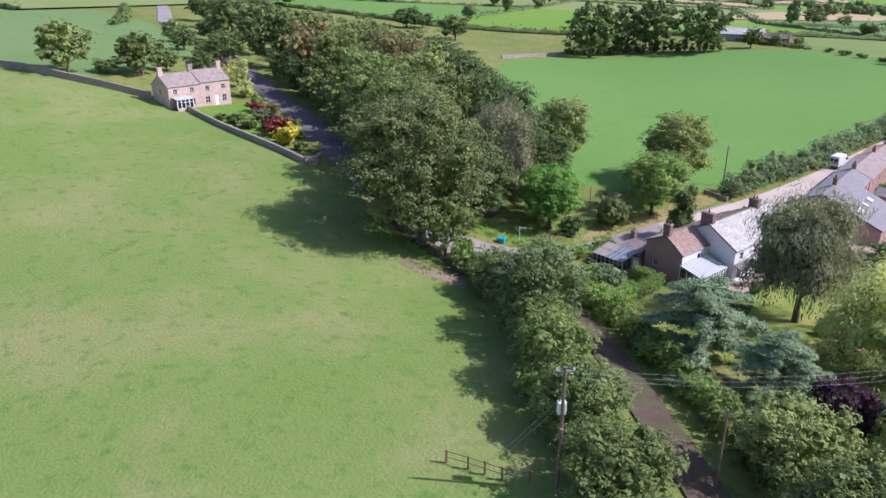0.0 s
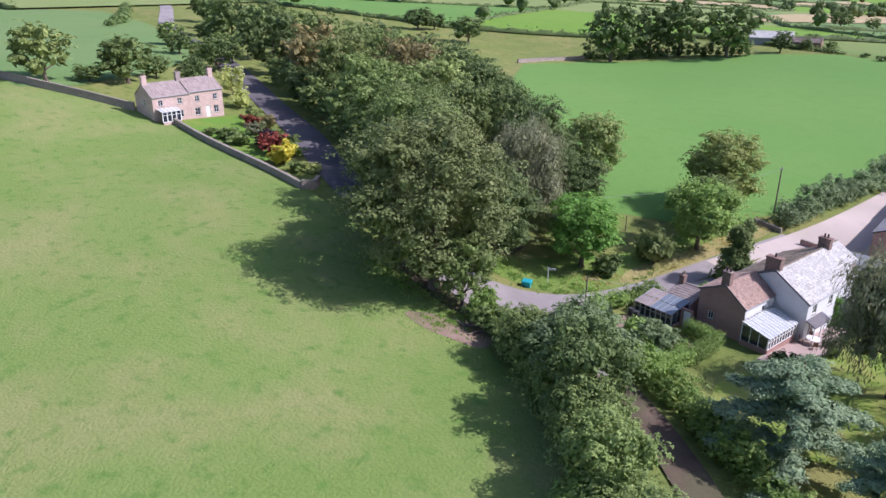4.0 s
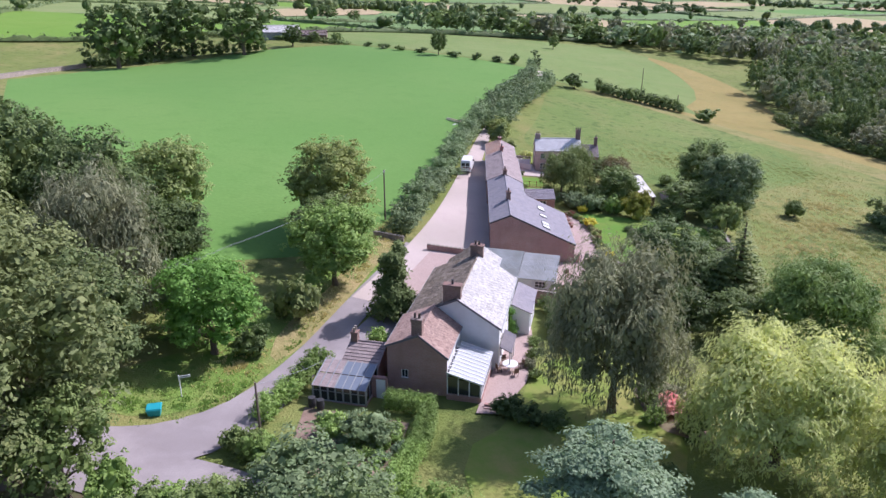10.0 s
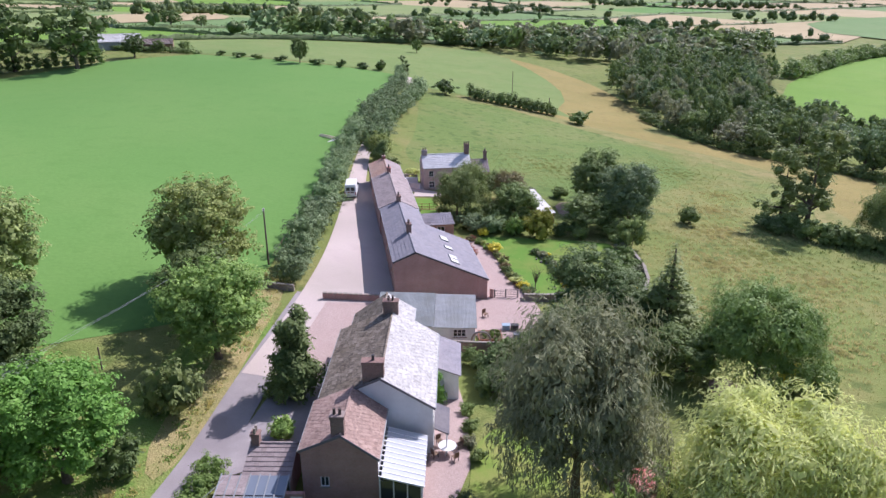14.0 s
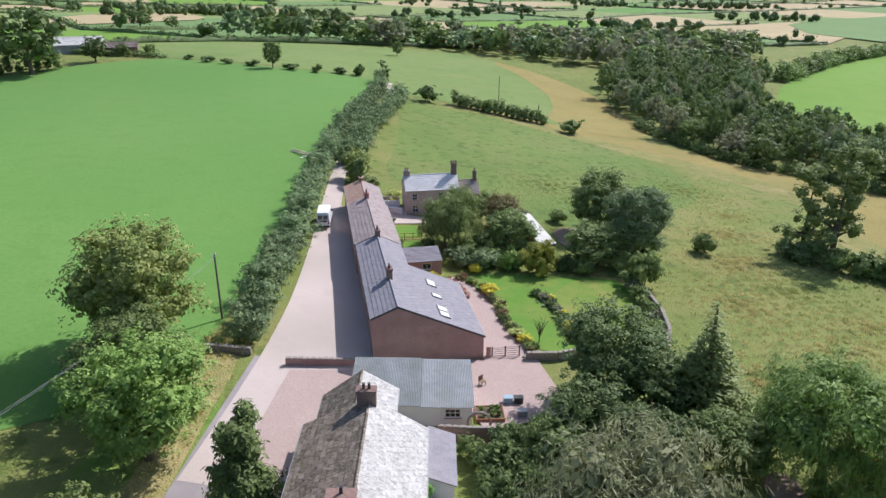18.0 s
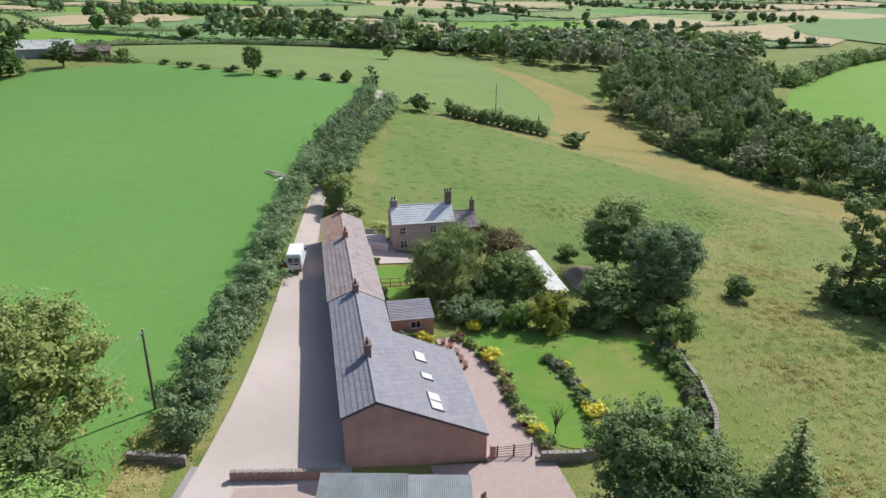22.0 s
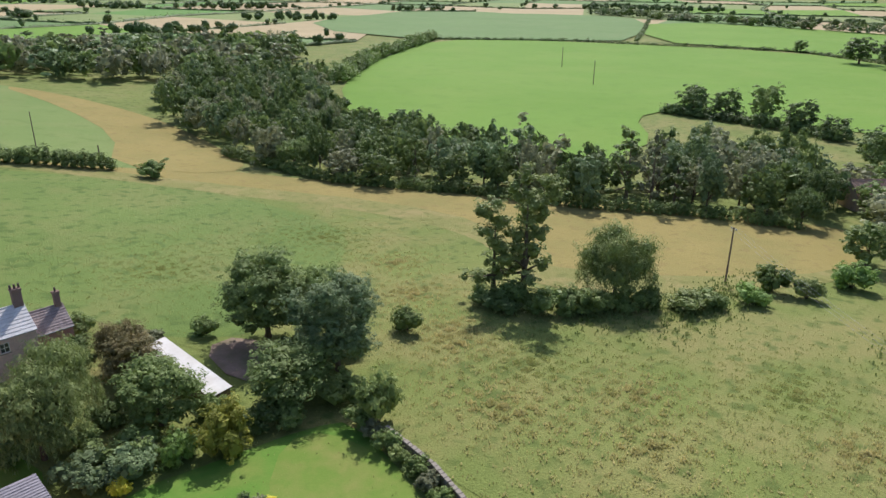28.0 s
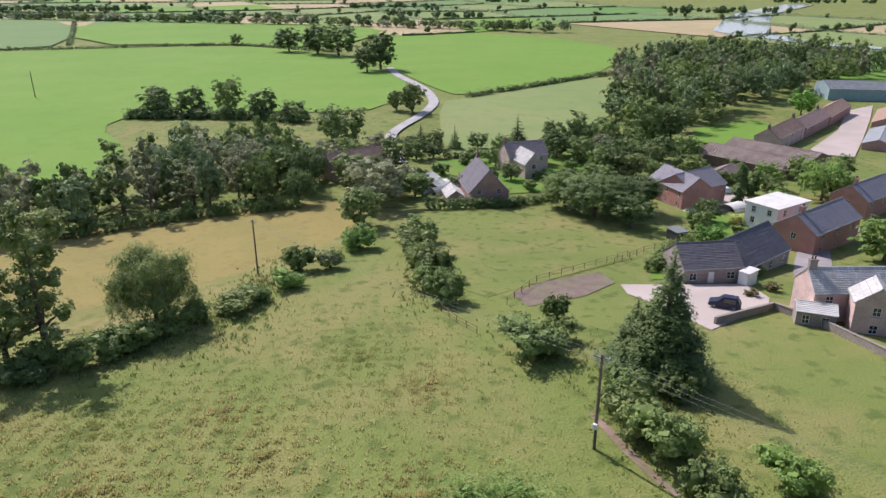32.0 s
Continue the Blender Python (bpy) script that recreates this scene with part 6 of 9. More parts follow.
def lay_slates():
    """Single slates in bonded courses on the roofs that the camera passes nearest."""
    shared = {}
    for roof, tone, p0, p1, q0, q1, nrm, (w, h) in LAID:
        along, up = (p1 - p0), ((q0 - p0) + (q1 - p1)) / 2
        cols, rows = max(2, round(along.length / w)), max(2, round(up.length / h))
        sw, sh = along.length / cols, up.length / rows
        rng = random.Random(f"{p0.x:.1f}{q1.y:.1f}{tone}")
        ax, ay = along.normalized(), up.normalized()
        if ax.cross(ay).dot(nrm) < 0:
            ax, p0, p1, q0, q1 = -ax, p1, p0, q1, q0
        for half in (1.0, 0.5):
            key = (tone, round(sw * half, 3), round(sh, 3))
            if key not in shared:
                bm = bmesh.new()
                a, l = sw * half / 2 - 0.008, sh * 1.12
                hexa(bm, [(-a, 0, 0.03), (a, 0, 0.03), (a, l, -0.035), (-a, l, -0.035), (-a + 0.006, 0.004, 0.06), (a - 0.006, 0.004, 0.06), (a, l, 0.012), (-a, l, 0.012)])
                me = bpy.data.meshes.new("slate")
                bm.to_mesh(me)
                bm.free()
                me.materials.append(pieced(tone))
                shared[key] = me
        for i in range(rows):
            lo, hi = p0.lerp(q0, i / rows), p1.lerp(q1, i / rows)
            odd = i % 2
            for k in range(cols + odd):
                u = (k + 0.5 - 0.5 * odd) / cols
                half = 1.0
                if odd and k in (0, cols):
                    half, u = 0.5, (0.25 if k == 0 else cols - 0.25) / cols
                c = lo.lerp(hi, u) + nrm * rng.uniform(0.0, 0.012)
                o = new("slate", shared[tone, round(sw * half, 3), round(sh, 3)])
                o.parent = roof
                o.matrix_basis = Matrix(((ax.x, ay.x, nrm.x, c.x), (ax.y, ay.y, nrm.y, c.y), (ax.z, ay.z, nrm.z, c.z), (0, 0, 0, 1))) @ Matrix.Rotation(rng.uniform(-0.012, 0.012), 4, "Z")


def ridge_line(parent, a, b, mat, r=0.11):
    bm = bmesh.new()
    n = max(2, int((Vector(b) - Vector(a)).length / 0.45))
    pts = [Vector(a).lerp(Vector(b), i / n) for i in range(n + 1)]
    tube(bm, pts, [r * (1.0 if i % 2 else 0.9) for i in range(n + 1)], 8)
    return part("ridge", bm, mat, parent)


def stack(parent, x, y, z0, z1, w, l, mat, pots=2, potmat=None):
    """A chimney stack with oversailing cap and pots."""
    if mat == M["brick"]:
        mat = M["brick_sooty"]
    bm = boxes((x - w / 2, x + w / 2, y - l / 2, y + l / 2, z0, z1 - 0.2), (x - w / 2 - 0.06, x + w / 2 + 0.06, y - l / 2 - 0.06, y + l / 2 + 0.06, z1 - 0.22, z1))
    ch = part("chimney", bm, mat, parent)
    for i in range(pots):
        o = (i - (pots - 1) / 2) * 0.4
        px, py = (x, y + o) if l > w else (x + o, y)
        bm = bmesh.new()
        tube(bm, [(px, py, z1 - 0.02), (px, py, z1 + 0.1), (px, py, z1 + 0.42), (px, py, z1 + 0.46)], [0.13, 0.11, 0.1, 0.12], 10)
        part("pot", bm, potmat or M["clay_sooty"], ch)
    return ch


def gutter(parent, a, b, down=None):
    bm = bmesh.new()
    tube(bm, [a, b], [0.06, 0.06], 6)
    if down:
        tube(bm, [b, (b[0], b[1], down)], [0.04, 0.04], 6)
    return part("gutter", bm, M["metal_grey"], parent)


def gabled(name, label, x, y, z, rz, W, L, eL, eR, xr, zr, wall, roof, roofR=None, holes=None, chimneys=(), over=0.22, barge=None, category="house", course=0.3, walls=None, slates=(None, None)):
    """A house whose ridge runs along local y, gable to the front (y = 0). holes: {side: [(from, to, sill, head, columns, rows, kind)]}; sides f, b, l, r."""
    h = thing(name, x, y, z, rz, label, category)
    holes = holes or {}
    walls = walls or {}
    T = 0.35
    sides = {"f": ((0, 0), (W, 0), [(0, eL), (xr, zr), (W, eR)]), "r": ((W, 0), (W, L), [(0, eR), (L, eR)]),
             "b": ((W, L), (0, L), [(0, eR), (W - xr, zr), (W, eL)]), "l": ((0, L), (0, 0), [(0, eL), (L, eL)])}
    for s, (a, b, prof) in sides.items():
        hs = holes.get(s, [])
        wall_part(h, walls.get(s, wall), a, b, T, [(p[0], p[1] - 0.06) for p in prof], [q[:4] for q in hs])
        for q in hs:
            frame_on(h, a, b, q[:4], q[4:6], kind=q[6] if len(q) > 6 else "window")
    o = 0.12
    slope(h, roof, (0, -o, eL), (0, L + o, eL), (xr, -o, zr), (xr, L + o, zr), over=over, course=course, thick=0.03 if slates[0] else 0.07, slates=slates[0])
    slope(h, roofR or roof, (W, -o, eR), (W, L + o, eR), (xr, -o, zr), (xr, L + o, zr), over=over, course=course, thick=0.03 if slates[1] else 0.07, slates=slates[1])
    ridge_line(h, (xr, -o, zr + 0.03), (xr, L + o, zr + 0.03), roof)
    kl, kr = (zr - eL) / xr, (zr - eR) / (W - xr)
    gutter(h, (-over - 0.02, -o, eL - over * kl * 0.9), (-over - 0.02, L + o, eL - over * kl * 0.9), 0.0)
    gutter(h, (W + over + 0.02, L + o, eR - over * kr * 0.9), (W + over + 0.02, -o, eR - over * kr * 0.9), 0.0)
    if barge:
        bm = bmesh.new()
        for (xa, za), (xb, zb) in (((-over, eL - over * kl), (xr, zr)), ((xr, zr), (W + over, eR - over * kr))):
            hexa(bm, [(xa, -o - 0.04, za - 0.16), (xb, -o - 0.04, zb - 0.16), (xb, -o, zb - 0.16), (xa, -o, za - 0.16), (xa, -o - 0.04, za + 0.06), (xb, -o - 0.04, zb + 0.06), (xb, -o, zb + 0.06), (xa, -o, za + 0.06)])
        part("bargeboard", bm, barge, h)
    for c in chimneys:
        stack(h, *c)
    return h


# ---------------------------------------------------------------- terrace along the lane
near = gabled("terrace_house", "converted brick barn with a long slate catslide roof and skylights", -2.67, 0.0, -3.3, 0, 11.7, 13.8, 6.0, 2.95, 2.67, 7.1, M["brick"], M["slate"], over=0.12, barge=M["gutter"], slates=((0.6, 0.5), (0.78, 0.58)),
              holes={"r": [(2, 3.2, 0.9, 2.0, 2, 2), (5, 6.0, 0.0, 2.05, 1, 1, "door"), (8, 10, 0.9, 2.0, 3, 2)], "l": [(3, 4, 3.6, 4.6, 2, 2), (3, 4, 1.6, 2.6, 2, 2), (9, 10, 3.6, 4.6, 2, 2), (8.9, 9.9, 1.0, 3.0, 1, 1, "door")]},
              chimneys=[(2.67, 7.4, 6.3, 8.3, 0.6, 0.9, M["brick"], 2)])
_k = (7.1 - 2.95) / (11.7 - 2.67)
for cx, cy, w, l, n in ((7.75, 10.1, 1.15, 1.75, 1), (7.8, 6.6, 1.15, 1.1, 1), (7.85, 2.6, 1.2, 2.7, 2)):
    sk = new("skylight")
    sk.parent = near
    zc = 7.1 - (cx - 2.67) * _k + 0.1
    sk.matrix_basis = Matrix.Translation((cx, cy, zc)) @ Euler((0, math.atan(_k), 0)).to_matrix().to_4x4()
    for j in range(n):
        y0 = -l / 2 + l / n * j
        y1 = y0 + l / n - (0.06 if n > 1 else 0)
        part("frame", boxes((-w / 2, w / 2, y0, y0 + 0.09, -0.06, 0.09), (-w / 2, w / 2, y1 - 0.09, y1, -0.06, 0.09), (-w / 2, -w / 2 + 0.09, y0 + 0.09, y1 - 0.09, -0.06, 0.09), (w / 2 - 0.09, w / 2, y0 + 0.09, y1 - 0.09, -0.06, 0.09)), M["metal_grey"], sk)
        part("pane", boxes((-w / 2 + 0.09, w / 2 - 0.09, y0 + 0.09, y1 - 0.09, 0.0, 0.05)), M["white_roof"], sk)
gabled("terrace_house", "terraced cottage with blue-grey slate roof and brick chimney", -2.67, 13.85, -3.3, 0, 5.5, 7.6, 6.0, 5.6, 2.67, 7.1, M["brick"], M["slate"], over=0.12, slates=((0.6, 0.5), (0.6, 0.5)),
       holes={"r": [(1.5, 2.5, 3.6, 4.7, 2, 2), (5, 6, 3.6, 4.7, 2, 2), (1.5, 2.5, 0.9, 2.1, 2, 2)], "l": [(2, 3, 3.6, 4.6, 2, 2), (5, 6, 1.0, 3.0, 1, 1, "door")]}, chimneys=[(2.67, 7.2, 6.3, 8.0, 0.6, 0.9, M["brick"], 2)])
gabled("terrace_house", "terraced cottage with faded plum-grey slate roof", -2.85, 21.5, -3.3, 0, 5.8, 17.0, 6.0, 5.6, 2.85, 7.15, M["brick"], M["slate_plum"], over=0.12, barge=M["slate_dark"], slates=((0.62, 0.5), (0.62, 0.5)),
       holes={"r": [(2, 3, 3.6, 4.7, 2, 2), (8, 9, 3.6, 4.7, 2, 2), (13, 14, 3.6, 4.7, 2, 2), (2, 3, 0.9, 2.1, 2, 2), (8, 9, 0, 2, 1, 1, "door")], "l": [(3, 4, 3.6, 4.6, 2, 2), (10, 11, 3.6, 4.6, 2, 2)]}, chimneys=[(2.85, 16.4, 6.4, 8.0, 0.6, 0.9, M["brick_red"], 2)])
gabled("terrace_house", "end cottage with mossy brown pantile roof", -2.75, 38.6, -3.3, 0, 5.6, 11.5, 5.6, 5.2, 2.75, 6.6, M["brick"], M["tile_brown"], roofR=M["slate_plum"], over=0.12, slates=((0.5, 0.42), (0.6, 0.5)),
       holes={"r": [(2, 3, 3.2, 4.3, 2, 2), (7, 8, 3.2, 4.3, 2, 2)], "l": [(3, 4, 3.2, 4.2, 2, 2)], "b": [(2, 3, 3.0, 4.2, 2, 2)]}, chimneys=[(2.75, 11.0, 5.8, 7.2, 0.6, 0.8, M["brick_red"], 1)])

# ---------------------------------------------------------------- brick and white houses by the junction (both turned ten degrees)
RZ = -10.0
gabled("brick_house", "old dark brick house with brown slate roof and tall chimney", -12.69, -36.18, -1.3, RZ, 5.55, 6.1, 4.75, 4.1, 2.95, 6.05, M["brick"], M["tile_stone"], over=0.14, slates=((0.45, 0.36), (0.45, 0.36)),
       holes={"f": [(1.3, 1.95, 1.5, 2.4, 2, 1)], "r": [(3.6, 4.3, 2.6, 3.4, 1, 1)], "l": [(2.5, 3.4, 2.7, 3.7, 2, 2)]}, chimneys=[(2.75, 0.42, 5.0, 7.5, 0.95, 0.7, M["brick"], 2)], walls={"r": M["render_white"]}, barge=M["slate_dark"])
# west slopes here and on the wing carry shade in their slate colour
gabled("white_house", "white rendered house with weathered slate roof, pale east slope, west slope darkened for shade", -11.31, -30.1, -1.9, RZ, 9.0, 12.2, 5.3, 4.9, 4.85, 7.5, M["render_white"], M["slate_mossy"], roofR=M["slate_pale"], over=0.2, slates=((0.62, 0.46), (0.62, 0.46)),
       holes={"r": [(1.2, 2.2, 3.2, 4.3, 2, 2), (5.0, 6.0, 3.2, 4.3, 2, 2), (8.8, 9.8, 3.2, 4.3, 2, 2), (1.0, 2.4, 0.5, 2.3, 2, 1)], "l": [(4, 5, 3.2, 4.2, 2, 2), (8, 9, 3.2, 4.2, 2, 2)]},
       chimneys=[(4.3, 0.5, 6.6, 8.8, 1.7, 0.75, M["brick"], 1, M["gutter"]), (4.7, 11.9, 6.7, 8.6, 1.4, 0.75, M["brick"], 2)], barge=M["slate_dark"])
gabled("white_house", "lower rear wing with mossy slates darkened for shade and pale sunward slope", -8.6, -17.9, -2.2, RZ, 6.0, 5.2, 4.6, 5.2, 3.2, 6.9, M["stone_grey"], M["slate_mossy"], roofR=M["slate_pale"], over=0.14, slates=((0.55, 0.46), (0.55, 0.46)), holes={"l": [(2, 3, 2.6, 3.6, 2, 2)]})
# lean-to behind the white house
lt = thing("lean_to", -11.31, -30.1, -1.9, RZ, "grey slate lean-to against the back of the white house", "lean-to")
wall_part(lt, M["render_white"], (11.1, 8.6), (11.1, 14.6), 0.25, [(0, 2.5), (6.0, 2.5)], [(0.6, 1.5, 0.1, 2.1), (2.6, 4.2, 0.9, 2.1)])
frame_on(lt, (11.1, 8.6), (11.1, 14.6), (0.6, 1.5, 0.1, 2.1), (1, 1), kind="door")
frame_on(lt, (11.1, 8.6), (11.1, 14.6), (2.6, 4.2, 0.9, 2.1), (3, 1))
wall_part(lt, M["render_white"], (9.05, 8.6), (11.1, 8.6), 0.25, [(0, 3.2), (2.05, 2.5)], [])
wall_part(lt, M["render_white"], (11.1, 14.6), (9.05, 14.6), 0.25, [(0, 2.5), (2.05, 3.2)], [])
slope(lt, M["slate"], (11.2, 8.5, 2.55), (11.2, 14.7, 2.55), (9.1, 8.5, 3.35), (9.1, 14.7, 3.35), over=0.12)
# porch of dark slates
po = thing("porch", -11.31, -30.1, -1.9, RZ, "small dark slate porch on white posts", "porch")
slope(po, M["slate_dark"], (10.2, -0.3, 2.5), (10.2, 3.4, 2.5), (9.12, -0.3, 3.0), (9.12, 3.4, 3.0), over=0.1)
for yy in (-0.1, 1.55, 3.2):
    part("post", boxes((10.05, 10.17, yy - 0.06, yy + 0.06, 0, 2.48)), M["paint_white"], po)
part("beam", boxes((10.04, 10.18, -0.3, 3.4, 2.36, 2.5)), M["paint_white"], po)


def glazed(name, label, x, y, z, rz, x0, x1, y0, y1, zt, zb, base, bays, rows, frame_mat, dwarf, glass, low_end=False, solid=0):
    """A glazed lean-to falling towards -y: dwarf wall, framed panes, glazing bars and roof panes; its end wall stands at x1, or at x0."""
    e0, e1 = (x0 + 0.02, x0 + 0.12) if low_end else (x1 - 0.12, x1 - 0.02)
    g = thing(name, x, y, z, rz, label, "conservatory")
    if base:
        for a, b in (((x0, y0), (x1, y0)), ((x0, y1), (x0, y0)) if low_end else ((x1, y0), (x1, y1))):
            wall_part(g, dwarf, a, b, 0.2, [(0, base), ((Vector(b) - Vector(a)).length, base)], [])
    k = (zt - zb) / (y1 - y0)
    bm = bmesh.new()
    n = bays
    for i in range(n + 1):
        u = x0 + (x1 - x0) * i / n
        block(bm, u - 0.075, u + 0.075, y0 + 0.01, y0 + 0.13, base, zb)
    block(bm, x0, x1, y0 + 0.02, y0 + 0.12, zb - 0.08, zb)
    block(bm, x0, x1, y0 + 0.02, y0 + 0.12, base, base + 0.08)
    block(bm, x0, x1, y0 + 0.02, y0 + 0.12, zb - 0.55, zb - 0.49)
    part("front_frame", bm, frame_mat, g)
    bm = bmesh.new()
    m = max(3, int((y1 - y0) / 0.9))
    for i in range(m + 1):
        v = y0 + 0.12 + (y1 - y0 - 0.2) * i / m
        block(bm, e0, e1, v - 0.04, v + 0.04, base, zb + k * (v - y0))
    hexa(bm, [(e0, y0, zb - 0.1), (e1, y0, zb - 0.1), (e1, y1, zt - 0.1), (e0, y1, zt - 0.1), (e0, y0, zb - 0.01), (e1, y0, zb - 0.01), (e1, y1, zt - 0.01), (e0, y1, zt - 0.01)])
    part("side_frame", bm, frame_mat, g)
    for i in range(n + 1):
        u = x0 + (x1 - x0) * i / n
        bm = bmesh.new()
        hexa(bm, [(u - 0.045, y0 - 0.15, zb - 0.15 * k), (u + 0.045, y0 - 0.15, zb - 0.15 * k), (u + 0.045, y1, zt), (u - 0.045, y1, zt),
                  (u - 0.045, y0 - 0.15, zb - 0.15 * k + 0.09), (u + 0.045, y0 - 0.15, zb - 0.15 * k + 0.09), (u + 0.045, y1, zt + 0.09), (u - 0.045, y1, zt + 0.09)])
        part("rafter", bm, frame_mat, g)
    for i in range(n):
        for j in range(rows):
            u0, u1 = x0 + (x1 - x0) * i / n + 0.05, x0 + (x1 - x0) * (i + 1) / n - 0.05
            v0, v1 = y0 - 0.12 + (y1 - y0 + 0.1) * j / rows, y0 - 0.12 + (y1 - y0 + 0.1) * (j + 0.94) / rows
            bm = bmesh.new()
            w0, w1 = zb + k * (v0 - y0), zb + k * (v1 - y0)
            hexa(bm, [(u0, v0, w0 + 0.03), (u1, v0, w0 + 0.03), (u1, v1, w1 + 0.03), (u0, v1, w1 + 0.03), (u0, v0, w0 + 0.05), (u1, v0, w0 + 0.05), (u1, v1, w1 + 0.05), (u0, v1, w1 + 0.05)])
            part("pane" if i >= solid else "roof_sheet", bm, glass if i >= solid else M["slate_plum"], g)
    for i in range(n):
        u0, u1 = x0 + (x1 - x0) * i / n + 0.05, x0 + (x1 - x0) * (i + 1) / n - 0.05
        part("pane", boxes((u0, u1, y0 + 0.06, y0 + 0.075, base + 0.09, zb - 0.09)), M["glass"], g)
    for i in range(m):
        v0, v1 = y0 + 0.17 + (y1 - y0 - 0.2) * i / m, y0 + 0.07 + (y1 - y0 - 0.2) * (i + 1) / m
        part("pane", boxes((e0 + 0.045, e0 + 0.06, v0, v1, base + 0.09, zb + k * (v0 - y0) - 0.12)), M["glass"], g)
    return g


_o = Matrix.Rotation(radians(RZ), 4, "Z") @ Vector((6.02, -0.1, 0))
glazed("conservatory", "white-framed conservatory with a slatted white roof", -13.2 + _o.x, -36.5 + _o.y, -1.4, RZ + 90, 0.0, 5.95, -3.2, -0.02, 2.95, 2.1, 0.75, 10, 1, M["paint_white"], M["brick"], M["glass_sky"], True)
for i in range(4):
    part("garden_step", boxes((9.6, 10.8, -1.7 + i * 0.32, -1.42 + i * 0.32, -0.2, 0.12 + i * 0.17)), M["brick"], None).matrix_basis = pose(-13.2, -36.5, -1.4, 0, 0, RZ)
for o in [o for o in bpy.data.objects if o.name.startswith("garden_step")]:
    tagged(o, "brick garden step beside the conservatory", "step")
# slate outhouse and greenhouse at the lane side
_o = Matrix.Rotation(radians(RZ), 4, "Z") @ Vector((-3.9, 3.9, 0))
gabled("outhouse", "small outhouse with slate roof and little chimney", -13.2 + _o.x, -36.5 + _o.y, -1.1, RZ - 90, 3.75, 3.4, 2.5, 2.05, 0.7, 3.0, M["brick"], M["slate_plum"], over=0.12, category="outhouse", slates=(None, (0.45, 0.4)),
       chimneys=[(0.7, 0.35, 2.4, 4.0, 0.6, 0.6, M["brick"], 2, M["stone_cope"])])
glazed("greenhouse", "lean-to greenhouse with grey frames and dusty glass", -19.0, -38.9, -1.0, RZ, 0.0, 4.9, 0.0, 3.5, 2.45, 1.8, 0.3, 7, 2, M["metal_grey"], M["brick"], M["glass_dusty"], solid=3)
gd = thing("garden_door", -13.5, -38.0, -1.0, RZ, "white garden door in the brick link", "door")
part("leaf", boxes((0, 0.85, 0, 0.06, 0, 1.95)), M["paint_white"], gd)
part("lintel", boxes((-0.1, 0.95, -0.02, 0.3, 1.95, 2.15)), M["brick"], gd)
part("link_wall", boxes((-0.6, -0.02, 0, 0.3, -0.3, 2.15), (0.87, 1.0, 0, 0.3, -0.3, 2.15)), M["brick"], gd)

# ---------------------------------------------------------------- garage with sheet roof
ga = thing("garage", -5.7, -10.6, -2.6, RZ, "double garage with grey corrugated sheet roof", "garage")
for a, b, pr, hs in (((0, 0), (10.8, 0), [(0, 2.38), (10.8, 2.08)], [(5.2, 8.0, 0.05, 2.0), (8.4, 9.8, 1.0, 1.85)]), ((10.8, 0), (10.8, 7), [(0, 2.06), (7, 2.5)], []), ((10.8, 7), (0, 7), [(0, 2.5), (10.8, 2.8)], []), ((0, 7), (0, 0), [(0, 2.82), (7, 2.38)], [])):
    wall_part(ga, M["render_white"], a, b, 0.2, pr, hs)
frame_on(ga, (0, 0), (10.8, 0), (5.2, 8.0, 0.05, 2.0), (4, 1), M["paint_white"], kind="door")
frame_on(ga, (0, 0), (10.8, 0), (8.4, 9.8, 1.0, 1.9), (3, 2))
for x0, x1, dz in ((-0.15, 6.3, 0.0), (6.32, 11.0, -0.12)):
    vs, fs = [], []
    n = int((x1 - x0) / 0.075)
    for i in range(n + 1):
        u = x0 + (x1 - x0) * i / n
        w = 0.011 * math.cos(i * math.pi)
        for v, zz in ((-0.3, 2.55), (7.2, 3.05)):
            vs += [(u, v, zz - u * 0.019 + dz + w), (u, v, zz - u * 0.019 + dz + w - 0.03)]
    for i in range(n):
        a = i * 4
        fs += [(a, a + 4, a + 6, a + 2), (a + 1, a + 3, a + 7, a + 5), (a, a + 1, a + 5, a + 4), (a + 2, a + 6, a + 7, a + 3)]
    mesh_ob("roof_sheet", vs, fs, M["sheet_roof"] if dz == 0 else M["sheet_pale"], ga)

# ---------------------------------------------------------------- stone house, sheds and long low roof behind the terrace
gabled("stone_house", "pinkish stone house with pale grey slate roof", 7.3, 53.6, -3.0, -90, 5.6, 9.0, 4.6, 4.6, 2.8, 6.5, M["stone_pink"], M["slate_silver"], over=0.15, slates=((0.55, 0.45), (0.55, 0.45)),
       holes={"r": [(1.0, 1.9, 2.9, 4.0, 2, 2), (5.5, 6.4, 2.9, 4.0, 2, 2), (1.0, 2.1, 0.8, 2.0, 2, 2), (3.6, 4.5, 0.0, 2.0, 1, 1, "door")], "f": [(2.2, 3.2, 2.9, 4.0, 2, 2)]},
       chimneys=[(2.8, 0.5, 5.9, 7.4, 0.6, 1.0, M["stone_grey"], 2), (2.8, 8.6, 5.9, 8.3, 0.7, 0.9, M["brick_sooty"], 3)])
gabled("house_wing", "lower brick wing with slate roof and chimney", 16.35, 53.0, -3.2, -90, 4.4, 3.6, 3.6, 3.6, 2.2, 5.4, M["brick_red"], M["slate_plum"], over=0.12, chimneys=[(2.2, 3.2, 4.9, 7.0, 0.5, 0.6, M["brick"], 1)])
sh = thing("brick_shed", 3.8, 22.3, -2.7, 0, "single-storey brick shed with a slate lean-to roof", "shed")
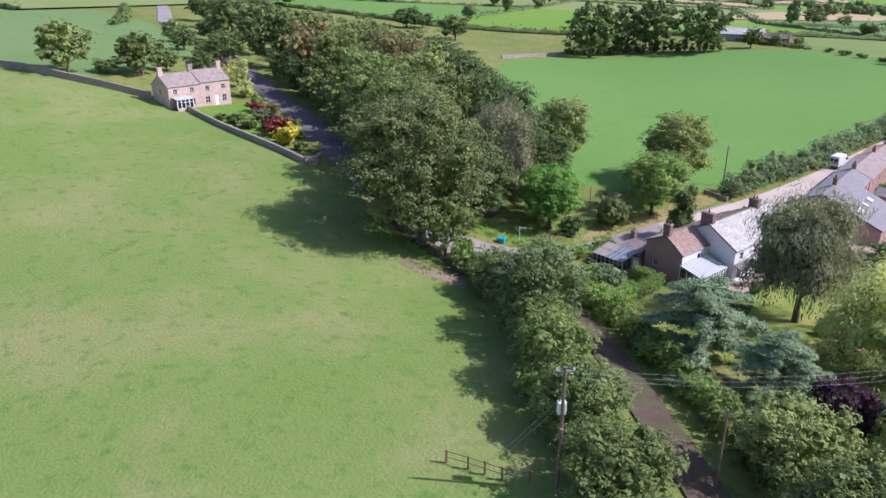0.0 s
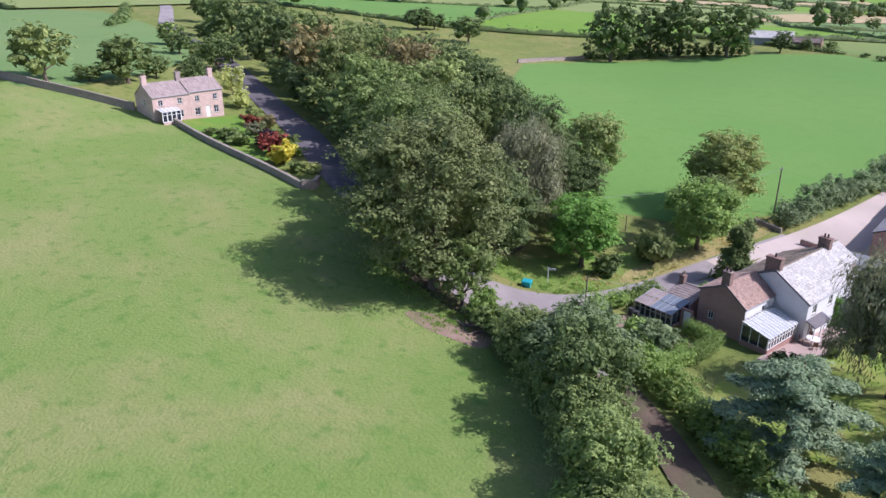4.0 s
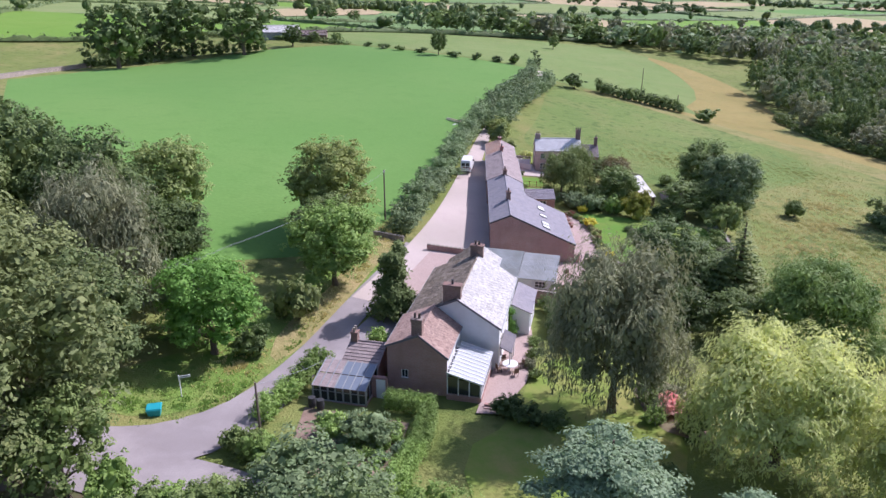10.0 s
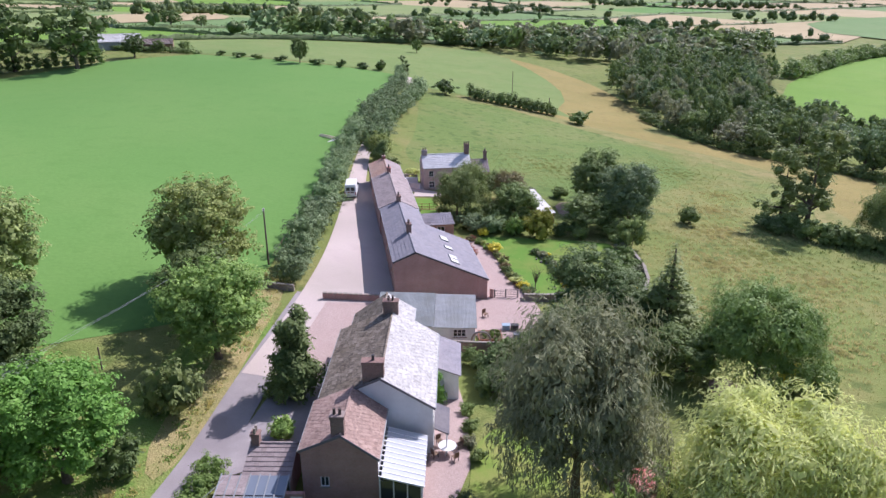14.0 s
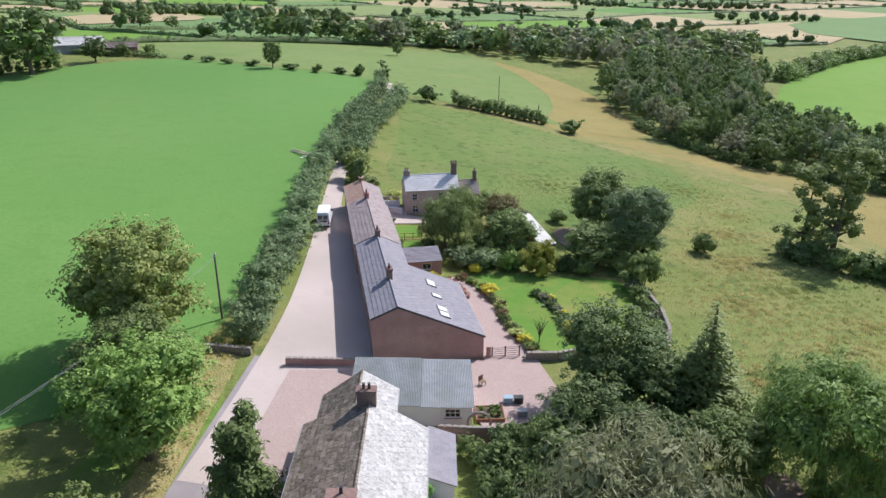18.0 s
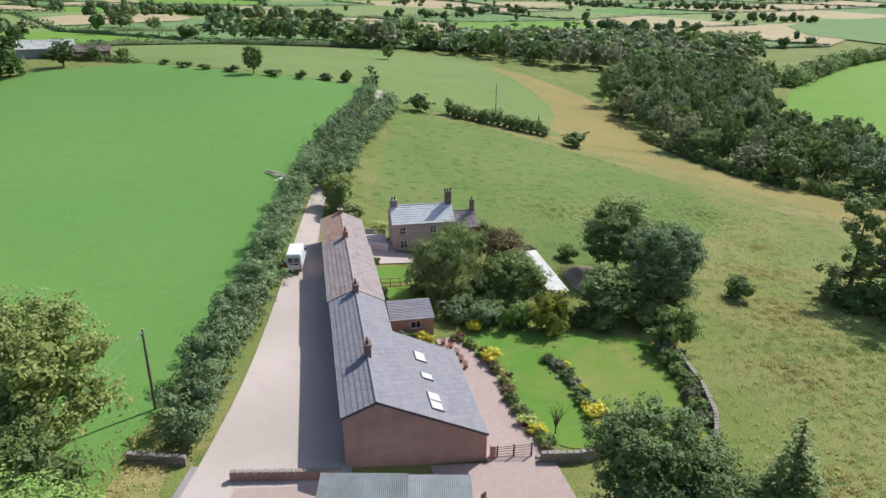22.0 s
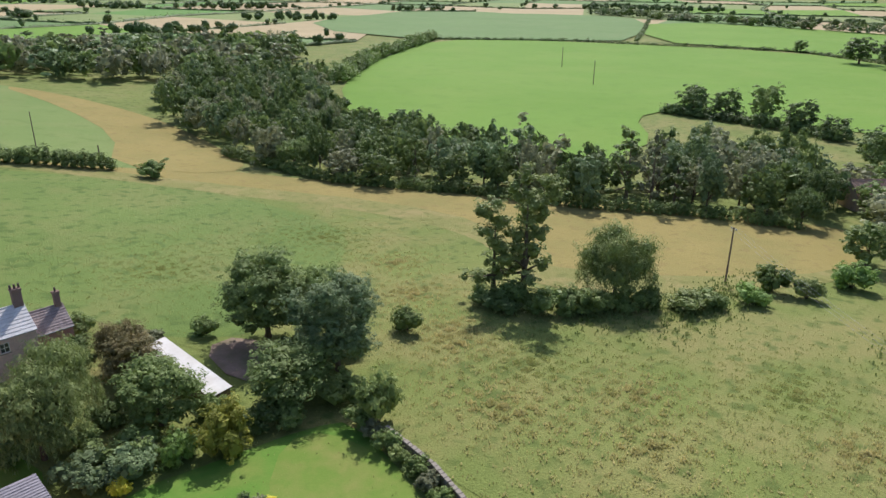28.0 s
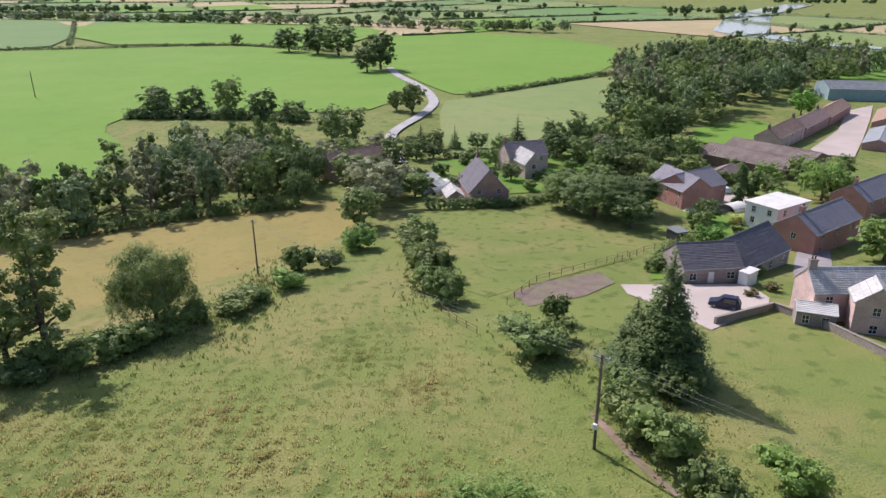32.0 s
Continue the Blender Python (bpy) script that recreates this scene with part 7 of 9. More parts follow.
for a, b, pr, hs in (((0, 0), (4.8, 0), [(0, 2.0), (4.8, 2.0)], [(2.2, 3.4, 0.8, 1.7)]), ((4.8, 0), (4.8, 3.6), [(0, 2.0), (3.6, 2.6)], []), ((4.8, 3.6), (0, 3.6), [(0, 2.6), (4.8, 2.6)], []), ((0, 3.6), (0, 0), [(0, 2.6), (3.6, 2.0)], [])):
    wall_part(sh, M["brick"], a, b, 0.25, pr, hs)
frame_on(sh, (0, 0), (4.8, 0), (2.2, 3.4, 0.8, 1.7), (2, 1))
slope(sh, M["slate"], (-0.1, -0.1, 2.05), (4.9, -0.1, 2.05), (-0.1, 3.7, 2.7), (4.9, 3.7, 2.7), over=0.1)
lo = thing("long_shed", 24.9, 29.4, -4.3, -1, "long low shed with a cream sheet roof", "shed")
for a, b, z1, z2 in (((0, 0), (2.15, 0), 1.9, 2.12), ((2.15, 0), (2.15, 14), 2.12, 2.12), ((2.15, 14), (0, 14), 2.12, 1.9), ((0, 14), (0, 0), 1.9, 1.9)):
    wall_part(lo, M["timber"], a, b, 0.12, [(0, z1), ((Vector(b) - Vector(a)).length, z2)], [])
for i in range(7):
    bm = bmesh.new()
    y0, y1 = -0.2 + i * 2.06, -0.2 + (i + 1) * 2.06 - 0.015
    hexa(bm, [(-0.1, y0, 1.93), (2.3, y0, 2.18), (2.3, y1, 2.18), (-0.1, y1, 1.93), (-0.1, y0, 1.99), (2.3, y0, 2.24), (2.3, y1, 2.24), (-0.1, y1, 1.99)])
    part("roof_panel", bm, M["white_roof"], lo)

# ---------------------------------------------------------------- cottage by the road beyond the pasture
gabled("cottage", "pink stone roadside cottage with slate roof", -110.6, -51.3, 12.0, 0, 6.0, 7.0, 4.6, 4.6, 3.0, 6.6, M["stone_pink"], M["slate_plum"], over=0.15,
       holes={"r": [(1.0, 1.9, 3.0, 4.0, 2, 2), (4.6, 5.5, 3.0, 4.0, 2, 2), (4.4, 5.6, 0.6, 1.9, 2, 2)], "f": [(2.6, 3.4, 3.0, 4.0, 2, 2)]}, chimneys=[(3.0, 0.4, 5.9, 8.0, 0.6, 0.9, M["stone_pink"], 2), (3.0, 6.8, 5.9, 8.1, 0.6, 0.9, M["stone_grey"], 2)])
gabled("cottage", "matching stone cottage joined to its neighbour", -110.6, -44.29, 12.0, 0, 6.0, 6.6, 4.8, 4.8, 3.0, 6.8, M["stone_pink"], M["slate_plum"], over=0.15,
       holes={"r": [(1.0, 1.9, 3.0, 4.0, 2, 2), (4.6, 5.5, 3.0, 4.0, 2, 2), (0.8, 1.9, 0.6, 1.9, 2, 2), (3.0, 3.9, 0.0, 2.0, 1, 1, "door"), (4.6, 5.6, 0.6, 1.9, 2, 2)]}, chimneys=[(3.0, 6.2, 6.1, 8.2, 0.6, 0.9, M["stone_pink"], 2)])
glazed("porch", "white glazed sun porch on the cottage front", -104.55, -50.8, 12.0, 90, 0.0, 3.4, -2.0, -0.02, 2.6, 2.2, 0.5, 4, 1, M["paint_white"], M["stone_pink"], M["glass_sky"])

# ---------------------------------------------------------------- village on the valley side
def village(name, label, p, q, depth, eave, ridge, wall, roof, holes=None, chimneys=(), gable=False):
    """A house whose long front runs from p to q (ridge parallel), going back by depth on the left of p->q."""
    px, py = p
    L = math.hypot(q[0] - px, q[1] - py)
    ang = math.degrees(math.atan2(q[1] - py, q[0] - px))
    z = min(gz(*p), gz(*q)) - 0.1
    # local y runs along the front, so local x points to the right of p->q
    rz = ang - 90
    c = Vector((px, py)) + Vector((math.cos(radians(rz)), math.sin(radians(rz)))) * -depth
    return gabled(name, label, c.x, c.y, z, rz, depth, L, eave, eave, depth / 2, ridge, wall, roof, holes=holes, chimneys=chimneys, over=0.25)


W4 = lambda L, n, z0, z1, w=1.0: [(L * (i + 0.5) / n - w / 2, L * (i + 0.5) / n + w / 2, z0, z1, 2, 2) for i in range(n)]
village("bungalow", "dark slate-roofed stone bungalow", (98.6, -56.5), (99.8, -66.0), 8.0, 2.8, 5.6, M["stone_grey"], M["slate_dark"], {"r": [(1, 2.2, 0.8, 2.0, 2, 2), (4, 5, 0, 2.1, 1, 1, "door"), (7, 8.4, 0.8, 2.0, 2, 2)]})
village("bungalow", "large dark-roofed stone bungalow wing", (99.8, -65.2), (110.8, -78.2), 9.0, 3.0, 6.6, M["stone_grey"], M["slate_dark"], {"r": W4(17.5, 4, 0.8, 2.1, 1.3)})
pc = thing("porch", 99.6, -66.0, gz(99.6, -66) - 0.1, 40, "white glazed entrance porch of the bungalow", "porch")
part("frame", boxes((-1.6, -1.48, -1.4, 1.4, 0, 2.4), (-1.6, 0, -1.4, -1.28, 0, 2.4), (-1.6, 0, 1.28, 1.4, 0, 2.4), (-1.6, -1.5, -0.06, 0.06, 0, 2.4)), M["paint_white"], pc)
part("pane", boxes((-1.55, -1.53, -1.25, -0.08, 0.3, 2.2), (-1.55, -1.53, 0.08, 1.25, 0.3, 2.2)), M["glass"], pc)
part("roof", boxes((-1.8, 0, -1.6, 1.6, 2.4, 2.55)), M["white_roof"], pc)
village("village_house", "grey stone two-storey house with pale slate roof", (88.2, -80.5), (88.0, -68.0), 5.5, 5.2, 7.6, M["stone_pink"], M["slate_pale"], {"r": W4(12.5, 3, 3.4, 4.6), "l": W4(12.5, 3, 3.4, 4.6) + W4(12.5, 3, 0.8, 2.0)}, [(2.75, 0.6, 6.8, 8.8, 0.6, 1.0, M["stone_grey"], 2), (2.75, 12.0, 6.8, 8.8, 0.6, 1.0, M["stone_grey"], 2)])
village("house_wing", "gabled stone wing of the village house", (82.7, -72.6), (78.6, -71.2), 5.0, 5.0, 7.0, M["stone_pink"], M["slate_pale"], {"b": W4(5, 1, 3.2, 4.4) + W4(5, 1, 0.8, 2.0)})
lw = village("house_wing", "single-storey stone lean-to wing with white roof", (82.6, -71.0), (84.2, -66.6), 3.2, 2.6, 3.3, M["stone_grey"], M["white_roof"], {"l": W4(4.6, 2, 0.8, 2.0, 0.9)})
village("village_house", "red brick house with blue-grey slate roof", (162.0, -67.8), (149.5, -72.0), 8.0, 4.8, 7.6, M["brick_red"], M["slate"], {"r": W4(14, 3, 3.2, 4.4) + W4(14, 3, 0.8, 2.0), "f": W4(8, 2, 0.8, 2.0)})
village("village_house", "red brick cross wing with slate roof", (150.2, -74.2), (157.5, -84.5), 9.5, 4.8, 7.6, M["brick_red"], M["slate"], {"r": W4(13.8, 3, 3.2, 4.4), "f": W4(9, 2, 0.8, 2.1, 1.4)})
village("village_house", "red brick house with grey slate roof", (116.0, -85.0), (126.5, -98.5), 8.0, 5.0, 7.8, M["brick_red"], M["slate"], {"r": W4(17, 3, 3.2, 4.4) + W4(17, 3, 0.8, 2.0), "f": W4(8, 1, 3.2, 4.4)}, [(4.0, 2.0, 6.8, 9.0, 0.6, 0.9, M["brick_red"], 2)])
village("village_house", "red brick house beyond, slate roofed", (143.5, -109.5), (153, -122), 8.0, 5.0, 7.8, M["brick_red"], M["slate"], {"r": W4(15.6, 3, 3.2, 4.4), "f": W4(8, 1, 3.2, 4.4)}, [(4.0, 2.0, 6.8, 9.0, 0.6, 0.9, M["brick_red"], 2)])
fl = thing("flat_roofed_house", 131.0, -84.8, gz(131, -84.8) - 0.1, -56.5, "white rendered block with a flat pale roof", "house")
for a, b in (((0, 0), (10.5, 0)), ((10.5, 0), (10.5, 7)), ((10.5, 7), (0, 7)), ((0, 7), (0, 0))):
    L = (Vector(b) - Vector(a)).length
    hs = [q[:4] for q in W4(L, 2, 0.9, 2.2)] + [q[:4] for q in W4(L, 2, 3.2, 4.4)]
    wall_part(fl, M["render_white"], a, b, 0.3, [(0, 4.9), (L, 4.9)], hs)
    for q in hs:
        frame_on(fl, a, b, q, (2, 2))
part("roof", boxes((-0.35, 10.85, -0.35, 7.35, 4.9, 5.15)), M["white_roof"], fl)
village("barn", "long brown sheet-roofed farm building", (204, -93), (183, -110), 13, 3.2, 5.2, M["timber"], M["sheet_brown"])
village("barn", "second span of the brown farm building", (212.4, -103.3), (191.4, -120.3), 13, 3.3, 5.4, M["timber"], M["sheet_brown"])
village("farm_house", "long stone farmhouse range with brown roof", (224, -126), (245, -144), 8, 4.6, 7.4, M["stone_pink"], M["tile_brown"], {"r": W4(27, 5, 3.2, 4.4) + W4(27, 5, 0.8, 2.0)}, [(4, 1, 6.4, 8.6, 0.7, 1.0, M["brick"], 2), (4, 26, 6.4, 8.6, 0.7, 1.0, M["brick"], 2)])
village("farm_house", "middle farm range with a worn brown roof", (246, -145), (270, -165), 8, 4.2, 6.8, M["brick"], M["tile_stone"], {"r": W4(31, 5, 2.8, 4.0)}, [(4, 28, 5.8, 8.0, 0.7, 1.0, M["brick"], 2)])
village("farm_house", "further farm range with brown tiled roof", (271, -166), (298, -188), 8, 4.0, 6.4, M["brick"], M["tile_brown"], {"r": W4(34, 5, 2.6, 3.8)})
village("barn", "large farm shed with a pale sheet roof and blue-green walls", (337, -198), (330, -234), 24, 5.5, 8.0, M["teal_sheet"], M["metal_grey"])
village("barn", "brick cart shed with a brown roof across the yard", (292, -196), (264, -178), 9, 3.2, 5.2, M["brick"], M["tile_brown"], {"l": W4(30, 4, 0.4, 2.4, 2.2)})
village("barn", "low farm shed with light grey sheet roof", (252, -171), (228, -155), 9, 2.8, 4.4, M["brick"], M["metal_grey"])
village("outbuilding", "small brown-roofed store beside the brick house", (176, -92), (184, -99), 6, 2.4, 3.8, M["timber"], M["sheet_brown"])
village("village_house", "brown tiled house half hidden by trees", (174, 9.5), (187, -3.5), 8, 4.2, 7.2, M["stone_pink"], M["tile_brown"], {"r": W4(19, 4, 2.6, 3.8)})
village("village_house", "dark brick house with a steep gable among trees", (151.5, -33.5), (165, -31.0), 9, 4.0, 9.0, M["brick"], M["slate_dark"], {"f": W4(9, 2, 3.4, 4.6) + W4(9, 2, 0.8, 2.0), "l": W4(13.7, 3, 0.9, 2.1)}, [(4.5, 12.6, 7, 10.2, 0.6, 0.9, M["brick"], 2)])
village("house_wing", "low pale-roofed lean-to beside the gabled house", (151.5, -23.6), (158, -22.4), 4.0, 2.2, 3.6, M["brick"], M["slate_pale"], {"f": W4(4, 1, 0.8, 1.8)})
village("village_house", "pink stone house with slate roof in the hamlet", (184, -36), (188.2, -47), 7.5, 5.0, 8.2, M["stone_pink"], M["slate_plum"], {"r": W4(11.7, 3, 3.2, 4.4) + W4(11.7, 3, 0.8, 2.0)}, [(3.7, 0.5, 7, 9.4, 0.6, 0.9, M["brick"], 2)])
village("house_wing", "projecting gabled wing of the pink stone house", (179.4, -44.6), (187.5, -41.6), 5.2, 4.6, 7.4, M["stone_pink"], M["slate_pale"], {"f": W4(5.2, 1, 3.2, 4.4, 1.2) + W4(5.2, 1, 0.8, 2.0, 1.2)})
village("outbuilding", "small white-roofed shed in the hamlet garden", (167, -15.5), (172, -17.5), 4.5, 2.0, 3.2, M["timber"], M["white_roof"])
village("outbuilding", "low shed with a pale sheet roof", (161, -17.5), (165, -19.5), 3.5, 1.9, 2.8, M["timber"], M["white_roof"])
village("barn", "white-roofed field barn beyond the crop", (-108, 236), (-86, 240), 12, 3.6, 6.2, M["metal_grey"], M["white_roof"])
village("barn", "dark low barn beside the white roof", (-86, 232), (-72, 234), 8, 3.0, 4.6, M["timber"], M["sheet_brown"])

# ---------------------------------------------------------------- poles and lines
def ins(bm, x, y, z):
    tube(bm, [(x, y, z), (x, y, z + 0.12), (x, y, z + 0.2)], [0.035, 0.06, 0.03], 6)


def pole(x, y, h, label, arm=0.0, az=0.0, r=0.13, box=False, name="power_pole", low=False):
    """A wooden pole with cross-arm, insulators and, on one, a transformer."""
    p = thing(name, x, y, gz(x, y), az, label, "pole")
    bm = bmesh.new()
    tube(bm, [(0, 0, -0.6), (0, 0, h * 0.5), (0, 0, h)], [r, r * 0.88, r * 0.72], 10)
    part("shaft", bm, M["pole_wood"], p)
    if arm:
        part("cross_arm", boxes((-arm / 2, arm / 2, -0.06, 0.06, h - 0.35, h - 0.22), bevel=0.01), M["metal_grey"], p)
        for k in (-0.45, 0.0, 0.45):
            bm = bmesh.new()
            ins(bm, k * arm, 0, h - 0.22)
            part("insulator", bm, M["paint_white"], p)
        bm = bmesh.new()
        for s in (-1, 1):
            tube(bm, [(s * arm * 0.3, 0.05, h - 0.33), (0, 0.07, h - 0.9)], [0.02, 0.02], 4)
        part("brace", bm, M["metal_grey"], p)
    if low:
        part("switch_box", boxes((-0.2, 0.2, 0.14, 0.42, h * 0.24, h * 0.24 + 0.5), bevel=0.03), M["paint_white"], p, "small white switch box")
        bm = bmesh.new()
        tube(bm, [(0.02, 0.15, h * 0.24), (0.03, 0.14, 0.0)], [0.03, 0.03], 5)
        part("cable", bm, M["gutter"], p)
    if box:
        part("transformer", boxes((-0.3, 0.3, 0.16, 0.66, h * 0.62, h * 0.62 + 0.95), bevel=0.04), M["paint_white"], p, "pale grey transformer can")
        bm = bmesh.new()
        for k in (-0.15, 0.15):
            ins(bm, k, 0.4, h * 0.62 + 0.95)
        part("bushing", bm, M["terracotta"], p)
        part("fuse_box", boxes((-0.12, 0.12, -0.35, -0.14, h * 0.5, h * 0.5 + 0.4), bevel=0.02), M["terracotta"], p)
        bm = bmesh.new()
        tube(bm, [(0.02, 0.16, h * 0.62), (0.05, 0.15, h * 0.3), (0.05, 0.14, 0.0)], [0.03, 0.03, 0.03], 5)
        part("cable", bm, M["gutter"], p)
    return p


top = lambda x, y, h: (x, y, gz(x, y) + h)
pole(3.4, -84.3, 10.2, "brown wooden pole carrying a transformer at the pasture edge", 1.3, 40, 0.15, True)
pole(11.7, -75.8, 7.0, "grey wooden pole beside the sunken lane", 0, 0, 0.12)
pole(-21.4, -46.4, 5.6, "dark wooden telegraph pole at the lane junction", 0, 0, 0.11, name="telegraph_pole")
pole(-18.3, 8.1, 7.7, "wooden power pole standing in the crop edge", 0.5, 70, 0.13)
pole(49.9, -33.4, 9.4, "wooden power pole with cross-arm in the meadow", 1.5, 60, 0.15, low=True)
pole(101.4, 10.1, 9.3, "wooden power pole on the dry slope", 1.3, 60, 0.15)
pole(346, 185.5, 13.0, "distant power pole in the bright field", 1.3, 60, 0.25)
pole(410, 250, 13.0, "distant power pole near the hedge", 1.3, 60, 0.25)
pole(54.2, 165.3, 9.0, "thin wooden pole on the far pasture", 0, 0, 0.14)
pole(-31.8, -17.0, 2.4, "short leaning post in the crop", 0, 0, 0.09, name="marker_post")
pole(62.6, 148.3, 4.0, "grey weathered post at the hedge end", 0, 0, 0.2, name="gate_post")


def line(pts, label, sag=0.6, r=0.018):
    a = Vector(pts[0])
    ob = wire("overhead_line", [tuple(Vector(q) - a) for q in pts], r, M["metal_grey"], None, sag)
    ob.matrix_basis = Matrix.Translation(a)
    tagged(ob, label, "cable")


for k in (-0.5, 0.0, 0.5):
    line([(3.4 + k, -84.3 - k * 0.85, gz(3.4, -84.3) + 9.9), (20 + k, -63 - k, gz(20, -63) + 8.4), (49.9 + k, -33.4 - k, gz(49.9, -33.4) + 9.2)], "thin bare power line over the garden", 0.8, 0.009)
    line([(49.9 + k, -33.4 - k, gz(49.9, -33.4) + 9.2), (101.4 + k, 10.1 - k, gz(101.4, 10.1) + 9.1)], "thin bare power line across the meadow", 1.0, 0.009)
line([top(-18.3, 8.1, 7.4), top(-31, -22, 7.0), top(-44, -52, 7.2)], "telephone line crossing the crop field", 0.7, 0.011)
line([top(-18.3, 8.1, 7.2), top(-31.6, -22, 6.8), top(-44.6, -52, 7.0)], "second telephone line crossing the crop field", 0.7, 0.011)
line([top(-21.4, -46.4, 5.4), top(-17.3, -36.0, 3.2)], "service cable from pole to outhouse", 0.3, 0.015)
line([top(3.4, -84.3, 8.0), top(-1.9, -83.5, 0.1)], "steel guy wire of the pole", 0.0, 0.02)
line([top(3.4, -84.3, 7.4), top(-1.6, -82.9, 0.1)], "second steel guy wire of the pole", 0.0, 0.02)


# ---------------------------------------------------------------- walls, fences, gates
def stone_wall(name, pts, h, t, label, mat="stone_wall", cope="stone_cope"):
    """A field wall along points, with coping stones as pieces."""
    w = thing(name, *pts[0], gz(*pts[0]), 0, label, "wall")
    o = Vector((*pts[0], gz(*pts[0])))
    bm = bmesh.new()
    cops = []
    rng = random.Random(name + str(pts[0]))
    for (x0, y0), (x1, y1) in zip(pts, pts[1:]):
        L = math.hypot(x1 - x0, y1 - y0)
        n = max(1, int(L / 2.5))
        d = Vector((x1 - x0, y1 - y0)) / L
        nr = Vector((-d.y, d.x)) * t / 2
        for i in range(n):
            a, b = Vector((x0, y0)) + d * L * i / n, Vector((x0, y0)) + d * L * (i + 1) / n
            za, zb = gz(*a) - o.z, gz(*b) - o.z
            a, b = a - o.xy, b - o.xy
            hexa(bm, [(*(a - nr), za - 0.3), (*(b - nr), zb - 0.3), (*(b + nr), zb - 0.3), (*(a + nr), za - 0.3), (*(a - nr * 0.85), za + h), (*(b - nr * 0.85), zb + h), (*(b + nr * 0.85), zb + h), (*(a + nr * 0.85), za + h)])
        m = int(L / 0.55)
        for i in range(m):
            c = Vector((x0, y0)) + d * L * (i + 0.5) / m
            cops.append((c.x - o.x, c.y - o.y, gz(c.x, c.y) - o.z + h - 0.01, math.degrees(math.atan2(d.y, d.x)), rng.uniform(0.85, 1.1)))
    bmesh.ops.remove_doubles(bm, verts=bm.verts, dist=1e-4)
    part("wall_face", bm, M[mat], w)
    bm = boxes((-0.26, 0.26, -t * 0.55, t * 0.55, 0, 0.14), bevel=0.03)
    me = bpy.data.meshes.new("coping_stone")
    bm.to_mesh(me)
    bm.free()
    me.materials.append(M[cope])
    for x, y, z, a, s in cops[:240]:
        c = new("coping_stone", me)
        c.parent = w
        c.matrix_basis = pose(x, y, z, 0, 0, a) @ Matrix.Diagonal((s, s, s, 1))
    return w


stone_wall("field_wall", [(-66, -50.2), (-74, -49.8), (-90, -49.2), (-104.6, -48.6)], 0.95, 0.5, "grey dry-stone wall between pasture and cottage garden")
stone_wall("field_wall", [(-66, -50.2), (-65.2, -48.4), (-66.5, -46.6)], 1.2, 0.5, "curved end of the dry-stone wall at the road")
stone_wall("field_wall", [(-110.8, -51.6), (-116, -55), (-125, -61), (-140, -68)], 1.3, 0.5, "long dry-stone wall running uphill from the cottage")
stone_wall("field_wall", [(-139.5, 105), (-143, 130), (-143, 162)], 1.3, 0.6, "pale stone wall at the far edge of the crop")
stone_wall("garden_wall", [(34.6, 15), (33.6, 8), (32, 3), (29.4, -1.6)], 1.0, 0.4, "stone garden wall against the meadow")
stone_wall("garden_wall", [(13.6, -0.6), (17, -0.9), (20.2, -0.2)], 0.9, 0.45, "rough stone wall at the foot of the lawn")
stone_wall("yard_wall", [(-11.4, -1.3), (-7.2, -1.4), (-3.0, -1.4)], 0.9, 0.4, "low dark brick wall across the gravel yard", "brick", "stone_cope")
stone_wall("verge_wall", [(-19.2, 1.4), (-14.8, 0.8)], 0.7, 0.45, "short low stone wall at the field entrance")
stone_wall("garden_wall", [(1.6, -14.2), (4.5, -14.8), (8.5, -15.2)], 1.6, 0.3, "brick garden wall behind the white house", "brick")
stone_wall("drive_wall", [(80.3, -54.8), (84, -60.5), (87, -65.2)], 1.0, 0.4, "low stone wall round the bungalow drive")
stone_wall("drive_wall", [(87, -65.4), (81, -68.5), (70, -71), (62, -74)], 1.0, 0.4, "stone wall below the village house")
stone_wall("garden_wall", [(0.6, 52.8), (3.6, 53.6), (6.8, 54.0)], 1.1, 0.35, "low stone wall beside the end cottage")


def fence(name, pts, gap, h, label, rails=2, mat="timber", post=0.09):
    f = thing(name, *pts[0], gz(*pts[0]), 0, label, "fence")
    o = Vector((*pts[0], gz(*pts[0])))
    me = None
    for (x0, y0), (x1, y1) in zip(pts, pts[1:]):
        L = math.hypot(x1 - x0, y1 - y0)
        n = max(1, int(L / gap))
        P = [(x0 + (x1 - x0) * i / n, y0 + (y1 - y0) * i / n) for i in range(n + 1)]
        for x, y in P[:-1] + ([P[-1]] if (x1, y1) == pts[-1] else []):
            if me is None:
                p = part("post", boxes((-post / 2, post / 2, -post / 2, post / 2, -0.3, h), bevel=0.01), M[mat], f)
                me = p.data
            else:
                p = new("post", me)
                p.parent = f
            p.location = (x - o.x, y - o.y, gz(x, y) - o.z)
        for k in range(rails):
            bm = bmesh.new()
            tube(bm, [(x - o.x, y - o.y, gz(x, y) - o.z + h * (0.9 - 0.42 * k)) for x, y in P], [0.035] * len(P), 4)
            part("rail", bm, M[mat], f)
    return f


fence("wooden_fence", [(-4.2, -87.6), (-2.6, -87.0), (-0.1, -86.2), (1.6, -85.2)], 1.3, 1.2, "weathered timber rails by the pasture corner", 2, post=0.13)
fence("wooden_fence", [(86.8, -28.5), (92, -31), (97.4, -33.8), (105, -42.5), (113, -51.4)], 2.4, 1.2, "post and rail fence round the dug plot", 2)
fence("wooden_fence", [(84, -19.5), (80, -21.5), (76, -24)], 1.8, 1.1, "broken grey rail fence in the meadow", 2)
